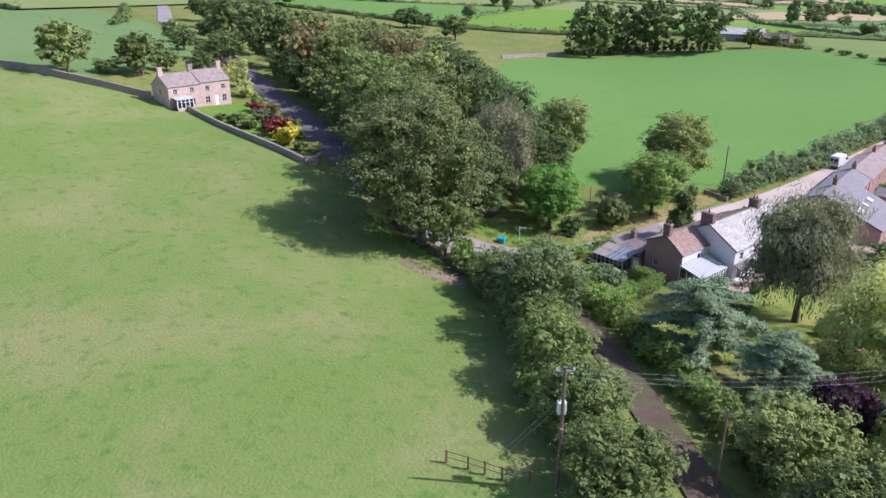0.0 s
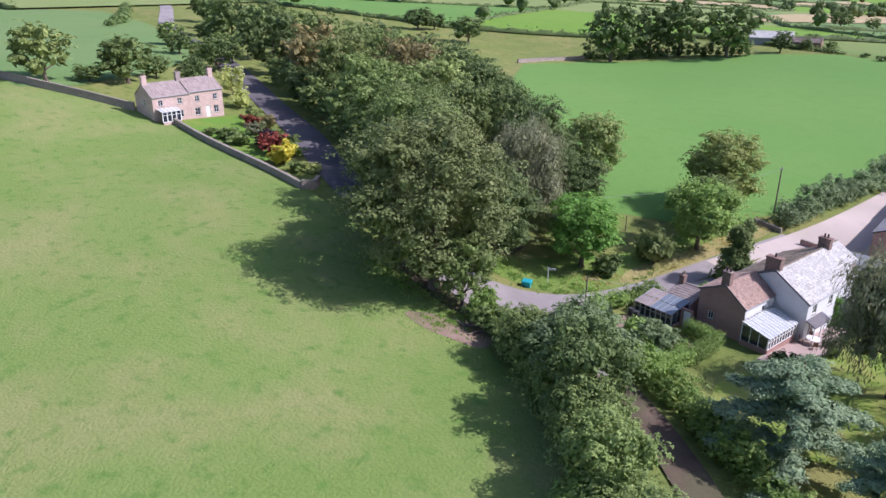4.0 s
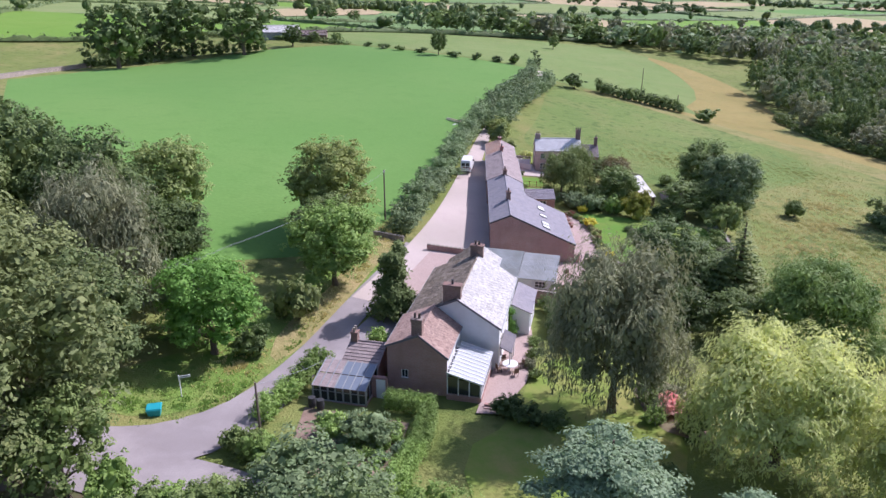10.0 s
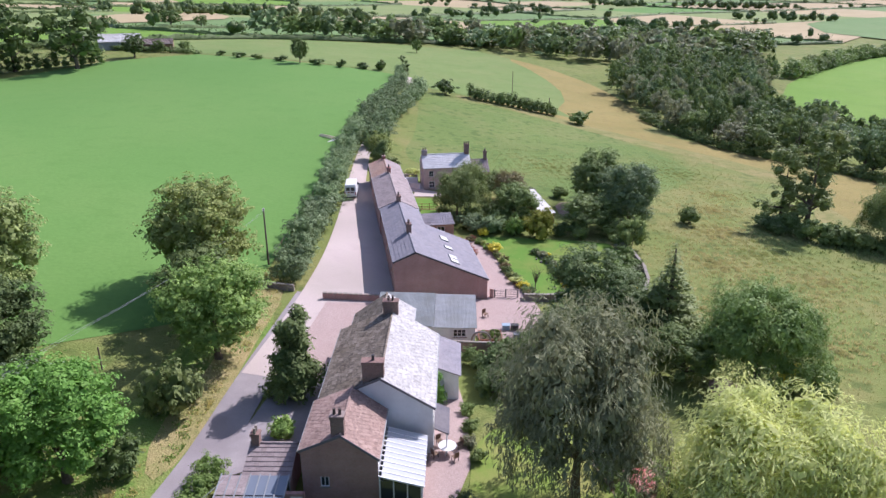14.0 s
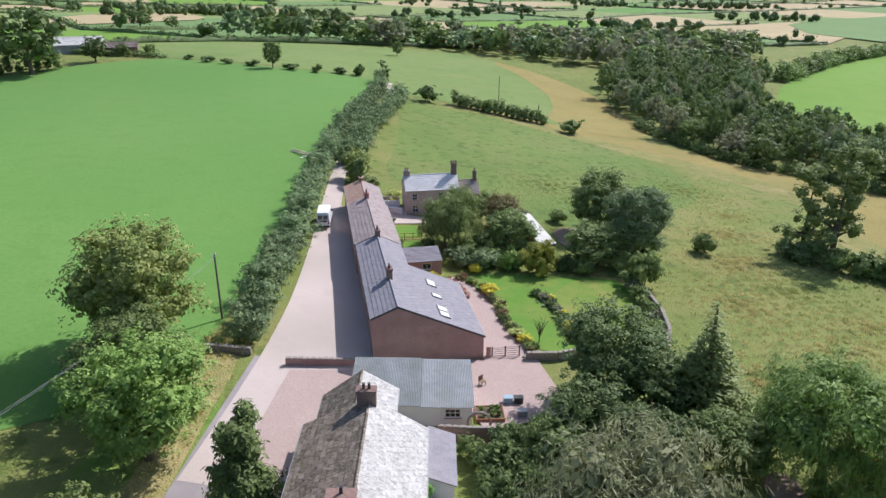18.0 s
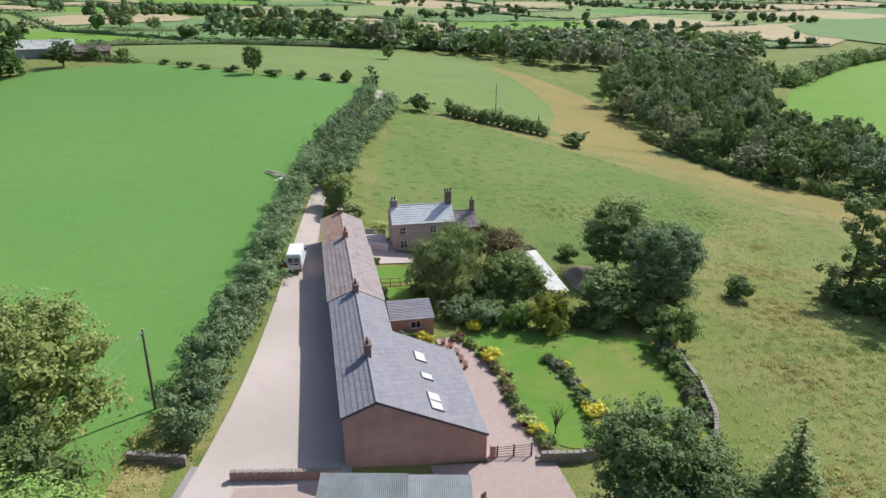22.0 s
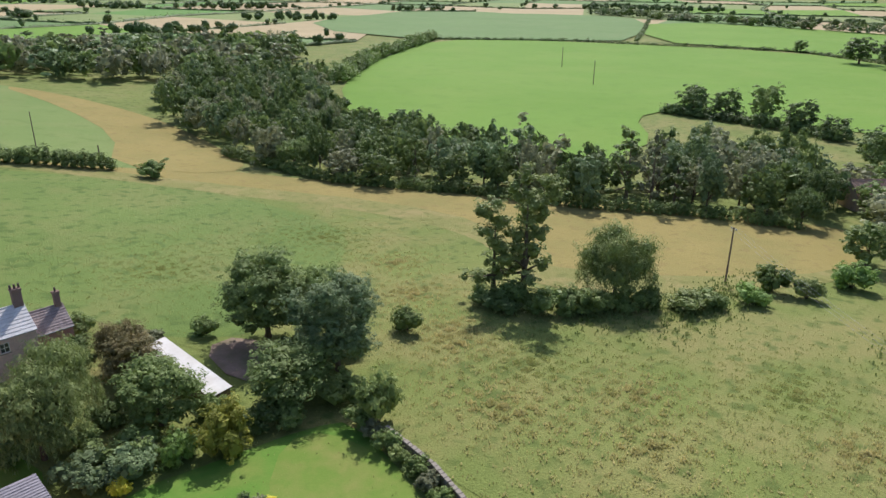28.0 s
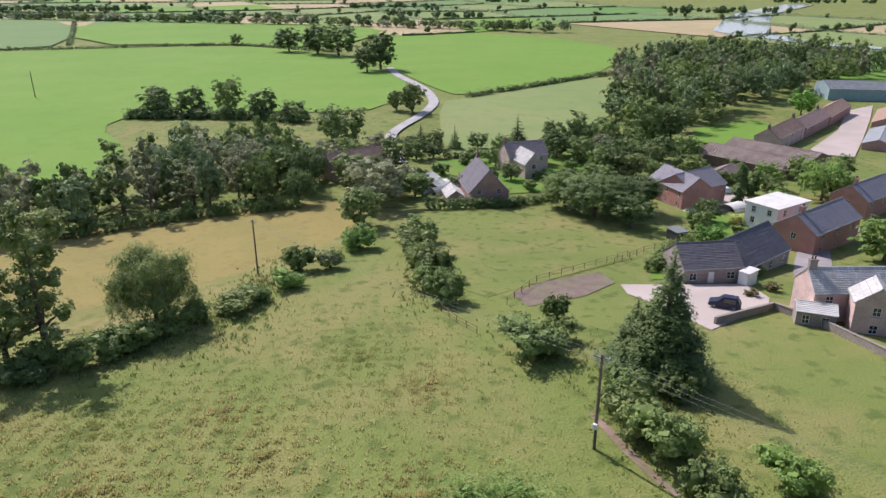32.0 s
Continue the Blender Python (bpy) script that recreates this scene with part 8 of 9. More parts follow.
fence("garden_fence", [(4.0, 35.2), (6.6, 35.6), (9.4, 36.3)], 1.2, 1.2, "reddish timber garden fence", 3, "timber_red")
fence("wire_fence", [(-17.6, 10), (-14.2, 30), (-10.6, 55)], 4.0, 1.1, "post and wire fence behind the hedge", 1, post=0.07)
fence("garden_fence", [(126, -77), (135, -79), (142, -82.5)], 2.0, 1.4, "brown panel fence in the village garden", 3, "timber_red")
fence("garden_fence", [(62, -73.5), (70, -71.8), (76, -75)], 2.0, 1.1, "pale rail fence below the stone house", 2, "pole_wood")
fence("wooden_fence", [(108, -48), (116, -55), (121, -62)], 2.5, 1.2, "fence beside the village plots", 2)
gt = thing("metal_gate", 10.0, 0.3, gz(11.5, 0.2), -2, "dark metal farm gate across the paved drive", "gate")
for z in (0.25, 0.5, 0.75, 1.0, 1.2):
    bm = bmesh.new()
    tube(bm, [(0.1, 0, z), (3.0, 0, z)], [0.025, 0.025], 6)
    part("bar", bm, M["gutter"], gt)
for x in (0.05, 1.5, 3.05):
    part("post", boxes((x - 0.06, x + 0.06, -0.06, 0.06, -0.2, 1.35)), M["gutter"], gt)
part("pier", boxes((-0.55, -0.12, -0.22, 0.22, -0.3, 1.5), bevel=0.02), M["brick"], gt)


# ---------------------------------------------------------------- vehicles
def wheel(parent, x, y, r=0.34, w=0.22):
    bm = bmesh.new()
    tube(bm, [(x, y - w / 2, r), (x, y - w / 2 + 0.03, r), (x, y + w / 2 - 0.03, r), (x, y + w / 2, r)], [r * 0.93, r, r, r * 0.93], 16)
    t = part("tyre", bm, M["gutter"], parent)
    bm = bmesh.new()
    tube(bm, [(x, y - w / 2 - 0.01, r), (x, y + w / 2 + 0.01, r)], [r * 0.6, r * 0.6], 12)
    part("rim", bm, M["metal_grey"], t)


def shell(outline, half, taper, mat, parent, name="body"):
    """A vehicle body: a side outline (x, z) with the upper part drawn in."""
    bm = bmesh.new()
    zt = max(z for _, z in outline)
    zm = taper[0]
    rows = []
    for s in (-1, 1):
        rows.append([bm.verts.new((x, s * half * (1 if z <= zm else 1 - taper[1] * (z - zm) / (zt - zm)), z)) for x, z in outline])
    n = len(outline)
    for i in range(n):
        bm.faces.new((rows[0][i], rows[0][(i + 1) % n], rows[1][(i + 1) % n], rows[1][i]))
    bm.faces.new(rows[0])
    bm.faces.new(rows[1])
    bmesh.ops.bevel(bm, geom=list(bm.edges), offset=0.06, segments=2, affect="EDGES")
    return part(name, bm, mat, parent)


M["van_paint"] = surface("van_paint", (0.78, 0.78, 0.77), (0.82, 0.82, 0.81), 0.8, 8.0, 0.35, finemix=0.05, bump=0.0)
M["car_paint"] = surface("car_paint", (0.02, 0.024, 0.05), (0.03, 0.034, 0.06), 0.8, 8.0, 0.25, finemix=0.05, bump=0.0)
M["lamp_red"] = surface("lamp_red", (0.4, 0.02, 0.02), (0.5, 0.03, 0.03), 3, 20, 0.3, bump=0)
van = thing("delivery_van", -6.4, 41.0, gz(-6.4, 41.0) + 0.22, 84, "white high-roofed delivery van parked on the lane", "van")
shell([(-2.9, 0.35), (-2.95, 1.2), (-2.85, 2.55), (1.1, 2.6), (1.75, 2.2), (2.35, 1.35), (2.9, 1.05), (2.95, 0.4)], 0.98, (1.2, 0.1), M["van_paint"], van)
for x in (-1.7, 1.95):
    for y in (-0.88, 0.88):
        wheel(van, x, y)
for y in (-0.4, 0.4):
    part("rear_window", boxes((-2.97, -2.93, y - 0.32, y + 0.32, 1.5, 2.1)), M["glass"], van)
part("windscreen", boxes((1.9, 1.96, -0.75, 0.75, 1.5, 2.1)), M["glass"], van)
for y in (-0.96, 0.96):
    part("side_window", boxes((1.1, 1.8, y - 0.03, y + 0.03, 1.35, 1.9)), M["glass"], van)
part("logo", boxes((-2.975, -2.95, -0.62, -0.05, 1.12, 1.36)), M["leaf_plum"], van, "dark purple printed mark")
part("logo", boxes((-2.975, -2.95, 0.02, 0.5, 1.12, 1.36)), M["terracotta"], van, "orange printed mark")
part("bumper", boxes((-3.02, -2.9, -0.95, 0.95, 0.3, 0.5)), M["gutter"], van)
for y in (-0.88, 0.88):
    part("tail_lamp", boxes((-2.98, -2.93, y - 0.07, y + 0.07, 0.8, 1.3)), M["lamp_red"], van)
    part("mirror", boxes((1.75, 1.9, y * 1.22 - 0.1, y * 1.22 + 0.1, 1.35, 1.65), bevel=0.02), M["gutter"], van)


def car(x, y, rz, mat, label, tall=1.55):
    c = thing("car", x, y, gz(x, y) + 0.14, rz, label, "car")
    shell([(-2.1, 0.3), (-2.15, 0.75), (-1.95, 1.0), (-1.6, tall), (0.2, tall), (0.95, 1.0), (1.9, 0.85), (2.1, 0.6), (2.1, 0.3)], 0.85, (1.0, 0.22), mat, c)
    for wx in (-1.3, 1.3):
        for wy in (-0.76, 0.76):
            wheel(c, wx, wy, 0.31, 0.2)
    for wy in (-0.775, 0.775):
        part("side_window", boxes((-1.4, 0.15, wy - 0.055, wy + 0.055, 1.02, tall - 0.15)), M["glass"], c)
    part("windscreen", boxes((0.42, 0.56, -0.62, 0.62, 1.05, tall - 0.2)), M["glass"], c)
    for wy in (-0.6, 0.6):
        part("headlight", boxes((2.04, 2.12, wy - 0.16, wy + 0.16, 0.62, 0.76)), M["glass_sky"], c)
    return c


car(87.2, -58.6, 65, M["car_paint"], "dark blue people carrier on the bungalow drive", 1.75)
car(166.5, -87.5, 20, M["van_paint"], "white car on the brick house drive")
car(247, -132, 45, M["van_paint"], "white car in the farmyard")

# ---------------------------------------------------------------- at the junction
gb = thing("grit_bin", -30.9, -43.9, gz(-30.9, -43.9) + 0.05, 15, "turquoise plastic grit bin on the verge", "grit bin")
M["turquoise"] = surface("turquoise", (0.02, 0.36, 0.42), (0.04, 0.42, 0.47), 2, 10, 0.5, bump=0.05)
bm = bmesh.new()
hexa(bm, [(-0.45, -0.3, 0), (0.45, -0.3, 0), (0.45, 0.3, 0), (-0.45, 0.3, 0), (-0.55, -0.38, 0.62), (0.55, -0.38, 0.62), (0.55, 0.38, 0.75), (-0.55, 0.38, 0.75)])
part("tub", bm, M["turquoise"], gb)
bm = bmesh.new()
hexa(bm, [(-0.6, -0.44, 0.63), (0.6, -0.44, 0.63), (0.6, 0.42, 0.76), (-0.6, 0.42, 0.76), (-0.55, -0.36, 0.74), (0.55, -0.36, 0.74), (0.55, 0.36, 0.9), (-0.55, 0.36, 0.9)])
part("lid", bm, M["turquoise"], gb)
fp = thing("fingerpost", -30.0, -40.7, gz(-30, -40.7), 20, "white road fingerpost on the verge", "signpost")
bm = bmesh.new()
tube(bm, [(0, 0, -0.3), (0, 0, 2.2)], [0.05, 0.05], 8)
part("post", bm, M["paint_white"], fp)
part("finger", boxes((0.05, 0.95, -0.02, 0.02, 1.9, 2.12)), M["paint_white"], fp)
part("lettering", boxes((0.15, 0.75, -0.026, -0.021, 1.98, 2.04)), M["gutter"], fp)
for i, (x, y, rz, L) in enumerate(((-27.6, -58.6, 30, 2.6), (-26.4, -59.4, 75, 2.0), (-28.8, -59.2, -10, 1.8))):
    lg = thing("log", x, y, gz(x, y) + 0.12, rz, "fallen pale log on trodden earth", "log")
    bm = bmesh.new()
    tube(bm, [(-L / 2, 0, 0.1), (0, 0.08, 0.12), (L / 2, -0.05, 0.1)], [0.13, 0.12, 0.08], 8)
    part("stem", bm, M["pole_wood"], lg)
for i, (x, y, rz) in enumerate(((-9.2, 80.0, 62), (-8.2, 81.2, 58))):
    lg = thing("timber_rail", x, y, gz(x, y) + 0.1, rz, "pale timber rail lying on the crop", "rail")
    part("rail", boxes((-2.2, 2.2, -0.12, 0.12, 0, 0.16), bevel=0.03), M["paint_white"], lg)

# ---------------------------------------------------------------- gardens
def shrubs(rows, label, category="shrub"):
    for x, y, h, r, lf in rows:
        plant("bush", "shrub", x, y, h, r, "leaf_" + lf if lf not in ("petals",) else lf, label, category, 2 if math.hypot(x, y) < 75 else 1)


shrubs([(10.8, 20.9, 0.9, 0.8, "ruddy"), (12.0, 19.6, 1.0, 0.8, "fresh"), (13.7, 16.2, 1.7, 1.35, "yellow"), (14.0, 13.8, 1.0, 0.9, "ruddy"), (14.1, 12.0, 1.1, 0.9, "gold"), (13.9, 10.2, 1.0, 0.9, "ruddy"), (13.8, 8.4, 1.2, 1.0, "mid"), (13.9, 6.6, 1.1, 0.9, "olive"), (14.2, 4.8, 1.3, 1.1, "gold"), (14.6, 3.2, 1.2, 1.0, "yellow"), (14.9, 1.6, 1.2, 1.0, "fresh")],
       "low flowering border shrub along the drive")
shrubs([(19.8, 15.8, 1.0, 0.9, "dark"), (20.5, 14.4, 1.1, 1.0, "grey"), (20.9, 12.6, 1.0, 0.9, "mid"), (21.1, 10.8, 1.0, 0.9, "grey"), (20.9, 9.0, 1.1, 0.9, "dark"), (20.6, 7.2, 1.0, 0.9, "fresh"), (21.1, 5.2, 1.5, 1.3, "yellow"), (22.6, 4.2, 1.3, 1.1, "mid"), (20.6, 3.2, 1.0, 0.9, "yellow"), (22.9, 2.6, 1.2, 1.1, "gold")],
       "shrub in the rockery bed across the lawn")
shrubs([(28.2, -0.6, 1.8, 1.4, "yellow"), (7.4, 20.6, 1.4, 1.1, "yellow"), (13.6, 23.3, 1.5, 1.2, "yellow"), (30.6, 2.6, 1.5, 1.2, "grey"), (31.2, 4.8, 1.6, 1.2, "mid"), (31.9, 6.9, 1.7, 1.2, "grey"), (32.5, 9.0, 1.9, 1.3, "mid"), (32.8, 11.2, 1.7, 1.2, "olive"), (33.0, 13.2, 2.3, 1.5, "mid"), (33.6, 15.4, 2.0, 1.4, "grey"), (33.9, 17.6, 2.6, 1.7, "mid"), (5.0, 21.2, 1.2, 0.9, "grey"), (6.0, 21.2, 1.0, 0.8, "mid")],
       "mounded shrub at the lawn's edge")
for i, (x, y) in enumerate(((9.3, 18.2), (9.9, 19.0), (10.2, 17.4), (9.2, 19.8), (10.4, 16.0), (10.6, 14.8))):
    po = thing("flower_pot", x, y, gz(x, y) + 0.16, 0, "terracotta pot with red flowers on the paving", "flower pot", "pots on the drive")
    bm = bmesh.new()
    tube(bm, [(0, 0, 0), (0, 0, 0.38), (0, 0, 0.42)], [0.18, 0.27, 0.29], 10)
    part("pot", bm, M["terracotta"], po)
    rg = np.random.default_rng(i)
    o = new("flowers", quad_mesh("flowers", leaf_cloud(rg, [(0, 0, 0.6, 0.35, 0.3)], 90, 0.14), M["leaf_red"]))
    o.parent = po
bt = thing("bare_tree", 16.2, 3.0, gz(16.2, 3.0), 0, "small leafless grey tree on the lawn", "tree")
bm = bmesh.new()
_r = random.Random(4)
for i in range(26):
    a, s = i * 2.4, _r.uniform(0.5, 1.3)
    tube(bm, [(0, 0, 0.7 + 0.03 * i), (0.5 * s * math.cos(a), 0.5 * s * math.sin(a), 1.6 + 0.05 * i), (0.9 * s * math.cos(a + 0.4), 0.9 * s * math.sin(a + 0.4), 2.3 + 0.04 * i)], [0.03, 0.018, 0.006], 4)
part("twigs", bm, M["bark"], bt)
bm = bmesh.new()
tube(bm, [(0, 0, -0.2), (0, 0, 1.6)], [0.08, 0.05], 6)
part("trunk", bm, M["bark"], bt)
# rockery stones
bm = bmesh.new()
for _ in range(3):
    bmesh.ops.create_icosphere(bm, subdivisions=1, radius=0.3) if not bm.verts else None
for v in bm.verts:
    v.co *= 0.8 + 0.4 * noise.noise(v.co * 4)
rock_me = bpy.data.meshes.new("rock")
bm.to_mesh(rock_me)
bm.free()
rock_me.materials.append(M["stone_cope"])
for i in range(46):
    r = random.Random(i)
    t = r.random()
    x, y = (19.4 + 3 * t + r.uniform(-0.9, 0.9), 16.5 - 13 * t) if i < 28 else (13.2 + 7 * t, -0.4 + r.uniform(-0.5, 0.6))
    ob = new("rock", rock_me)
    ob.matrix_basis = pose(x, y, gz(x, y) + 0.12, r.uniform(0, 90), 0, r.uniform(0, 360)) @ Matrix.Diagonal((r.uniform(0.7, 1.5),) * 3 + (1,))
    tagged(ob, "rough grey rockery stone bedded in soil", "stone", "rockery stones")
# front garden: vegetable plot, bins, round bushes, flowers
for i in range(5):
    for j in range(4):
        x, y = -17.2 + i * 1.5 + 0.3 * j, -42.4 - j * 1.5 - 0.25 * i
        plant("bush", "vegetable", x, y, 1.1, 0.8, "leaf_fresh" if (i + j) % 3 else "leaf_blue", "broad-leaved vegetable plant in the kitchen plot", "vegetable", 2, group="kitchen plot")
sheet("plot_soil", [(-19.4, -40.4), (-13.2, -41.2), (-10.2, -42), (-11, -50), (-19, -50)], M["bare_earth"], 0.07, "dug brown soil of the kitchen plot", "soil", 2.0)
for x, y in ((-18.8, -40.2), (-18.0, -40.5)):
    wb = thing("water_butt", x, y, gz(x, y), 0, "black plastic water butt by the greenhouse", "water butt")
    bm = bmesh.new()
    tube(bm, [(0, 0, 0), (0, 0, 0.5), (0, 0, 0.95)], [0.3, 0.36, 0.3], 14)
    part("barrel", bm, M["gutter"], wb)
    bm = bmesh.new()
    tube(bm, [(0, 0, 0.95), (0, 0, 1.0)], [0.33, 0.31], 14)
    part("lid", bm, M["paint_dark"], wb)
shrubs([(-1.9, -39.8, 2.2, 1.6, "dark"), (-0.2, -41.0, 1.8, 1.5, "dark"), (2.0, -41.4, 1.5, 1.3, "dark"), (-14.6, -28.0, 2.2, 1.5, "fresh"), (0.6, -31.0, 1.2, 0.8, "grey"), (1.0, -33.0, 1.3, 0.8, "mid"), (1.2, -28.6, 1.3, 0.9, "mid"), (1.4, -26.0, 1.2, 0.8, "mid")], "rounded dark shrub beside the garden terrace")
plant("thuja", "shrub", -1.1, -24.2, 3.6, 1.1, "leaf_bright", "tall lime-green climbing shrub at the house wall", "shrub", 2)
shrubs([(11.2, -36.6, 1.8, 1.5, "mid"), (12.4, -38.2, 1.9, 1.5, "petals"), (13.4, -36.0, 1.7, 1.4, "grey"), (12.0, -33.8, 2.0, 1.6, "mid"), (14.8, -38.5, 1.8, 1.5, "fresh"), (10.6, -39.8, 1.5, 1.3, "fresh"), (13.6, -41.2, 1.9, 1.5, "mid"), (9.6, -48.6, 1.6, 1.3, "mid"), (14.2, -52, 2.2, 1.8, "mid")], "flowering garden shrub below the birch")
sheet("flower_bed", [(9.8, -33), (14, -32), (16, -38), (14, -43), (10.4, -41)], M["bare_earth"], 0.1, "pinkish bare bed in the garden", "soil", 2.0, 1)
# garden table and chairs
tb = thing("garden_table", -1.3, -31.8, gz(-1.3, -31.8) + 0.17, 0, "round white garden table on the terrace", "table")
bm = bmesh.new()
tube(bm, [(0, 0, 0.7), (0, 0, 0.74)], [0.75, 0.75], 20)
part("tabletop", bm, M["paint_white"], tb)
for k in range(3):
    bm = bmesh.new()
    a = k * 2.094
    tube(bm, [(0.5 * math.cos(a), 0.5 * math.sin(a), 0), (0.2 * math.cos(a), 0.2 * math.sin(a), 0.7)], [0.03, 0.03], 6)
    part("leg", bm, M["paint_white"], tb)
chair0 = None
for k in range(4):
    a = k * math.pi / 2 + 0.4
    m = pose(-1.3 + 1.2 * math.cos(a), -31.8 + 1.2 * math.sin(a), gz(-1.3, -31.8) + 0.17, 0, 0, math.degrees(a) + 90)
    if chair0 is None:
        chair0 = thing("garden_chair", 0, 0, 0, 0, "dark metal garden chair round the table", "chair", "chairs round the table")
        part("seat", boxes((-0.24, 0.24, -0.24, 0.24, 0.42, 0.46), bevel=0.01), M["timber"], chair0)
        part("backrest", boxes((-0.24, 0.24, -0.26, -0.22, 0.48, 0.95), bevel=0.01), M["timber"], chair0)
        for sx in (-0.2, 0.2):
            for sy in (-0.2, 0.2):
                part("leg", boxes((sx - 0.02, sx + 0.02, sy - 0.02, sy + 0.02, 0, 0.42)), M["gutter"], chair0)
        chair0.matrix_basis = m
    else:
        copy_thing(chair0, m)
ar = thing("garden_arch", 5.4, -13.4, gz(5.4, -13.4), -10, "round moon-gate arch in the garden", "arch")
bm = bmesh.new()
tube(bm, [(1.0 * math.cos(t), 0, 1.2 + 1.0 * math.sin(t)) for t in np.linspace(-0.6, math.pi + 0.6, 18)], [0.12] * 18, 6)
part("ring", bm, M["stone_cope"], ar)
# behind the terrace: lawns and paving
sheet("lawn", [(3.0, 41.5), (7.8, 42), (8.6, 38), (7.6, 36.6), (3.0, 36)], M["lawn"], 0.08, "small square of mown lawn", "lawn", 2.0)
sheet("lawn", [(3.0, 34.6), (9.0, 35.6), (10, 30), (9, 26.5), (3.0, 26.2)], M["lawn"], 0.08, "small shaded back lawn", "lawn", 2.0)
sheet("paving", [(2.9, 50), (7.2, 52), (7.3, 47.4), (10, 46.5), (10, 43.5), (2.9, 42.4)], M["gravel"], 0.14, "pale sunlit paving beside the stone house", "paving", 2.0)
sheet("terrace_slabs", [(3.2, 55.2), (6.6, 55.0), (6.6, 47.5), (3.2, 49.5)], M["white_roof"], 0.16, "bright white paved sun terrace by the stone house", "paving", 1.5)
for x0, y0, x1, y1 in ((3.3, 49.4, 6.5, 47.4), (3.3, 52.0, 6.6, 51.6)):
    w = thing("terrace_wall", x0, y0, gz(x0, y0) + 0.1, math.degrees(math.atan2(y1 - y0, x1 - x0)), "low white rendered wall round the terrace", "wall")
    part("wall", boxes((0, math.hypot(x1 - x0, y1 - y0), -0.12, 0.12, -0.3, 0.75), bevel=0.02), M["render_white"], w)
shrubs([(3.6, 32, 1.8, 1.2, "mid"), (3.4, 29, 1.6, 1.1, "grey"), (4.2, 43, 1.0, 0.7, "mid"), (8.4, 33, 1.6, 1.1, "dark"), (13.5, 31.5, 2.6, 1.9, "mid"), (16.8, 33.5, 2.4, 1.8, "dark"), (16.5, 26.5, 2.4, 1.8, "grey"), (19.8, 25.0, 2.4, 1.7, "mid"), (26.5, 24.0, 2.6, 1.9, "dark"), (29.0, 22.6, 2.6, 1.9, "mid"), (24.4, 28.4, 2.8, 2.0, "mid"), (5.6, 54.6, 2.4, 1.6, "gold"), (2.2, 60, 3.0, 2.4, "olive"), (22.5, 55, 3.0, 2.2, "mid"), (25, 50, 2.6, 2.0, "mid"), (27.5, 47.5, 2.2, 1.8, "grey"), (33.5, 46, 2.6, 2.0, "mid"), (46.5, 45.5, 2.2, 2.2, "mid"), (48, 41, 1.6, 2.0, "mid")], "mixed garden shrub behind the terrace")
plant("thuja", "tree", 0.6, 62.5, 5.4, 2.6, "leaf_olive", "bushy olive tree at the lane end", "tree", 2)
# cottage garden by the road
sheet("lawn", [(-104, -47.8), (-90, -48.4), (-78, -48.8), (-80, -42), (-92, -36), (-104, -34)], M["lawn"], 0.12, "cottage garden lawn", "lawn", 3.0)
shrubs([(-76.3, -45.6, 4.2, 3.0, "yellow"), (-80.8, -44.4, 4.0, 2.9, "red"), (-85, -43.0, 3.4, 2.6, "plum"), (-88, -45.4, 2.6, 2.6, "mid"), (-92, -45, 2.4, 2.4, "dark"), (-87, -40, 2.8, 2.4, "mid"), (-92, -40, 2.6, 2.2, "grey"), (-97, -36.8, 2.6, 2.2, "red"), (-94.5, -35.2, 2.8, 2.0, "ruddy"), (-100, -34, 3.2, 2.2, "olive"), (-72, -46, 2.0, 1.8, "mid"), (-70.5, -44.4, 1.8, 1.6, "gold"), (-83, -39, 2.6, 2.0, "mid"), (-79, -41.4, 2.4, 2.0, "fresh"), (-95, -47, 1.6, 1.8, "mid"), (-108, -32, 4.2, 2.4, "gold")], "colourful rounded shrub in the cottage garden")
# valley plots
sheet("dug_plot", [(86.0, -31.4), (91.9, -29.5), (97.6, -34.8), (103.2, -44.5), (98, -46.0), (91, -40)], M["dug_soil"], 0.09, "dug brown garden plot beside the fence", "soil", 2.5)
sheet("drive", [(78, -53.5), (86, -50.4), (92.5, -46.5), (97, -46.5), (97.5, -55), (99, -66.5), (92, -67), (87.6, -65), (83.5, -60)], M["gravel"], 0.12, "pale gravel drive before the bungalow", "drive", 2.5)
sheet("village_road", [(100, -84), (108, -84.5), (122, -91), (136, -106), (140, -104), (125, -87), (112, -80), (104, -76)], M["asphalt"], 0.14, "village street between the houses", "road", 4.0)
sheet("drive", [(147.5, -71.5), (144, -75), (151, -86), (162, -92), (170, -90), (162, -84)], M["gravel"], 0.16, "pale drive before the red brick house", "drive", 4.0)
sheet("farmyard", [(218, -136), (226, -137.5), (262, -165), (305, -190.5), (320, -210), (286, -190), (250, -168), (215, -146)], M["gravel"], 0.3, "pale concrete farmyard before the long range", "yard", 8.0)
sheet("village_garden", [(100, -52), (114, -56), (128, -72), (146, -70), (148, -76), (140, -84), (126, -82), (112, -76), (101, -62)], M["lawn"], 0.1, "village gardens and grass plots", "lawn", 4.0)
sheet("hamlet_garden", [(160, -12), (200, -16), (206, -34), (212, -58), (190, -66), (165, -48), (160, -30)], M["lawn"], 0.2, "hamlet gardens and grass", "lawn", 6.0)
sheet("hillside_garden", [(235, -100), (262, -112), (280, -140), (262, -150), (240, -136), (230, -118)], M["field_lime"], 0.35, "bright lawn behind the farm buildings", "lawn", 6.0)
hut = thing("garden_hut", 125, -63.6, gz(125, -63.6), 20, "dark green garden hut with felt roof", "hut")
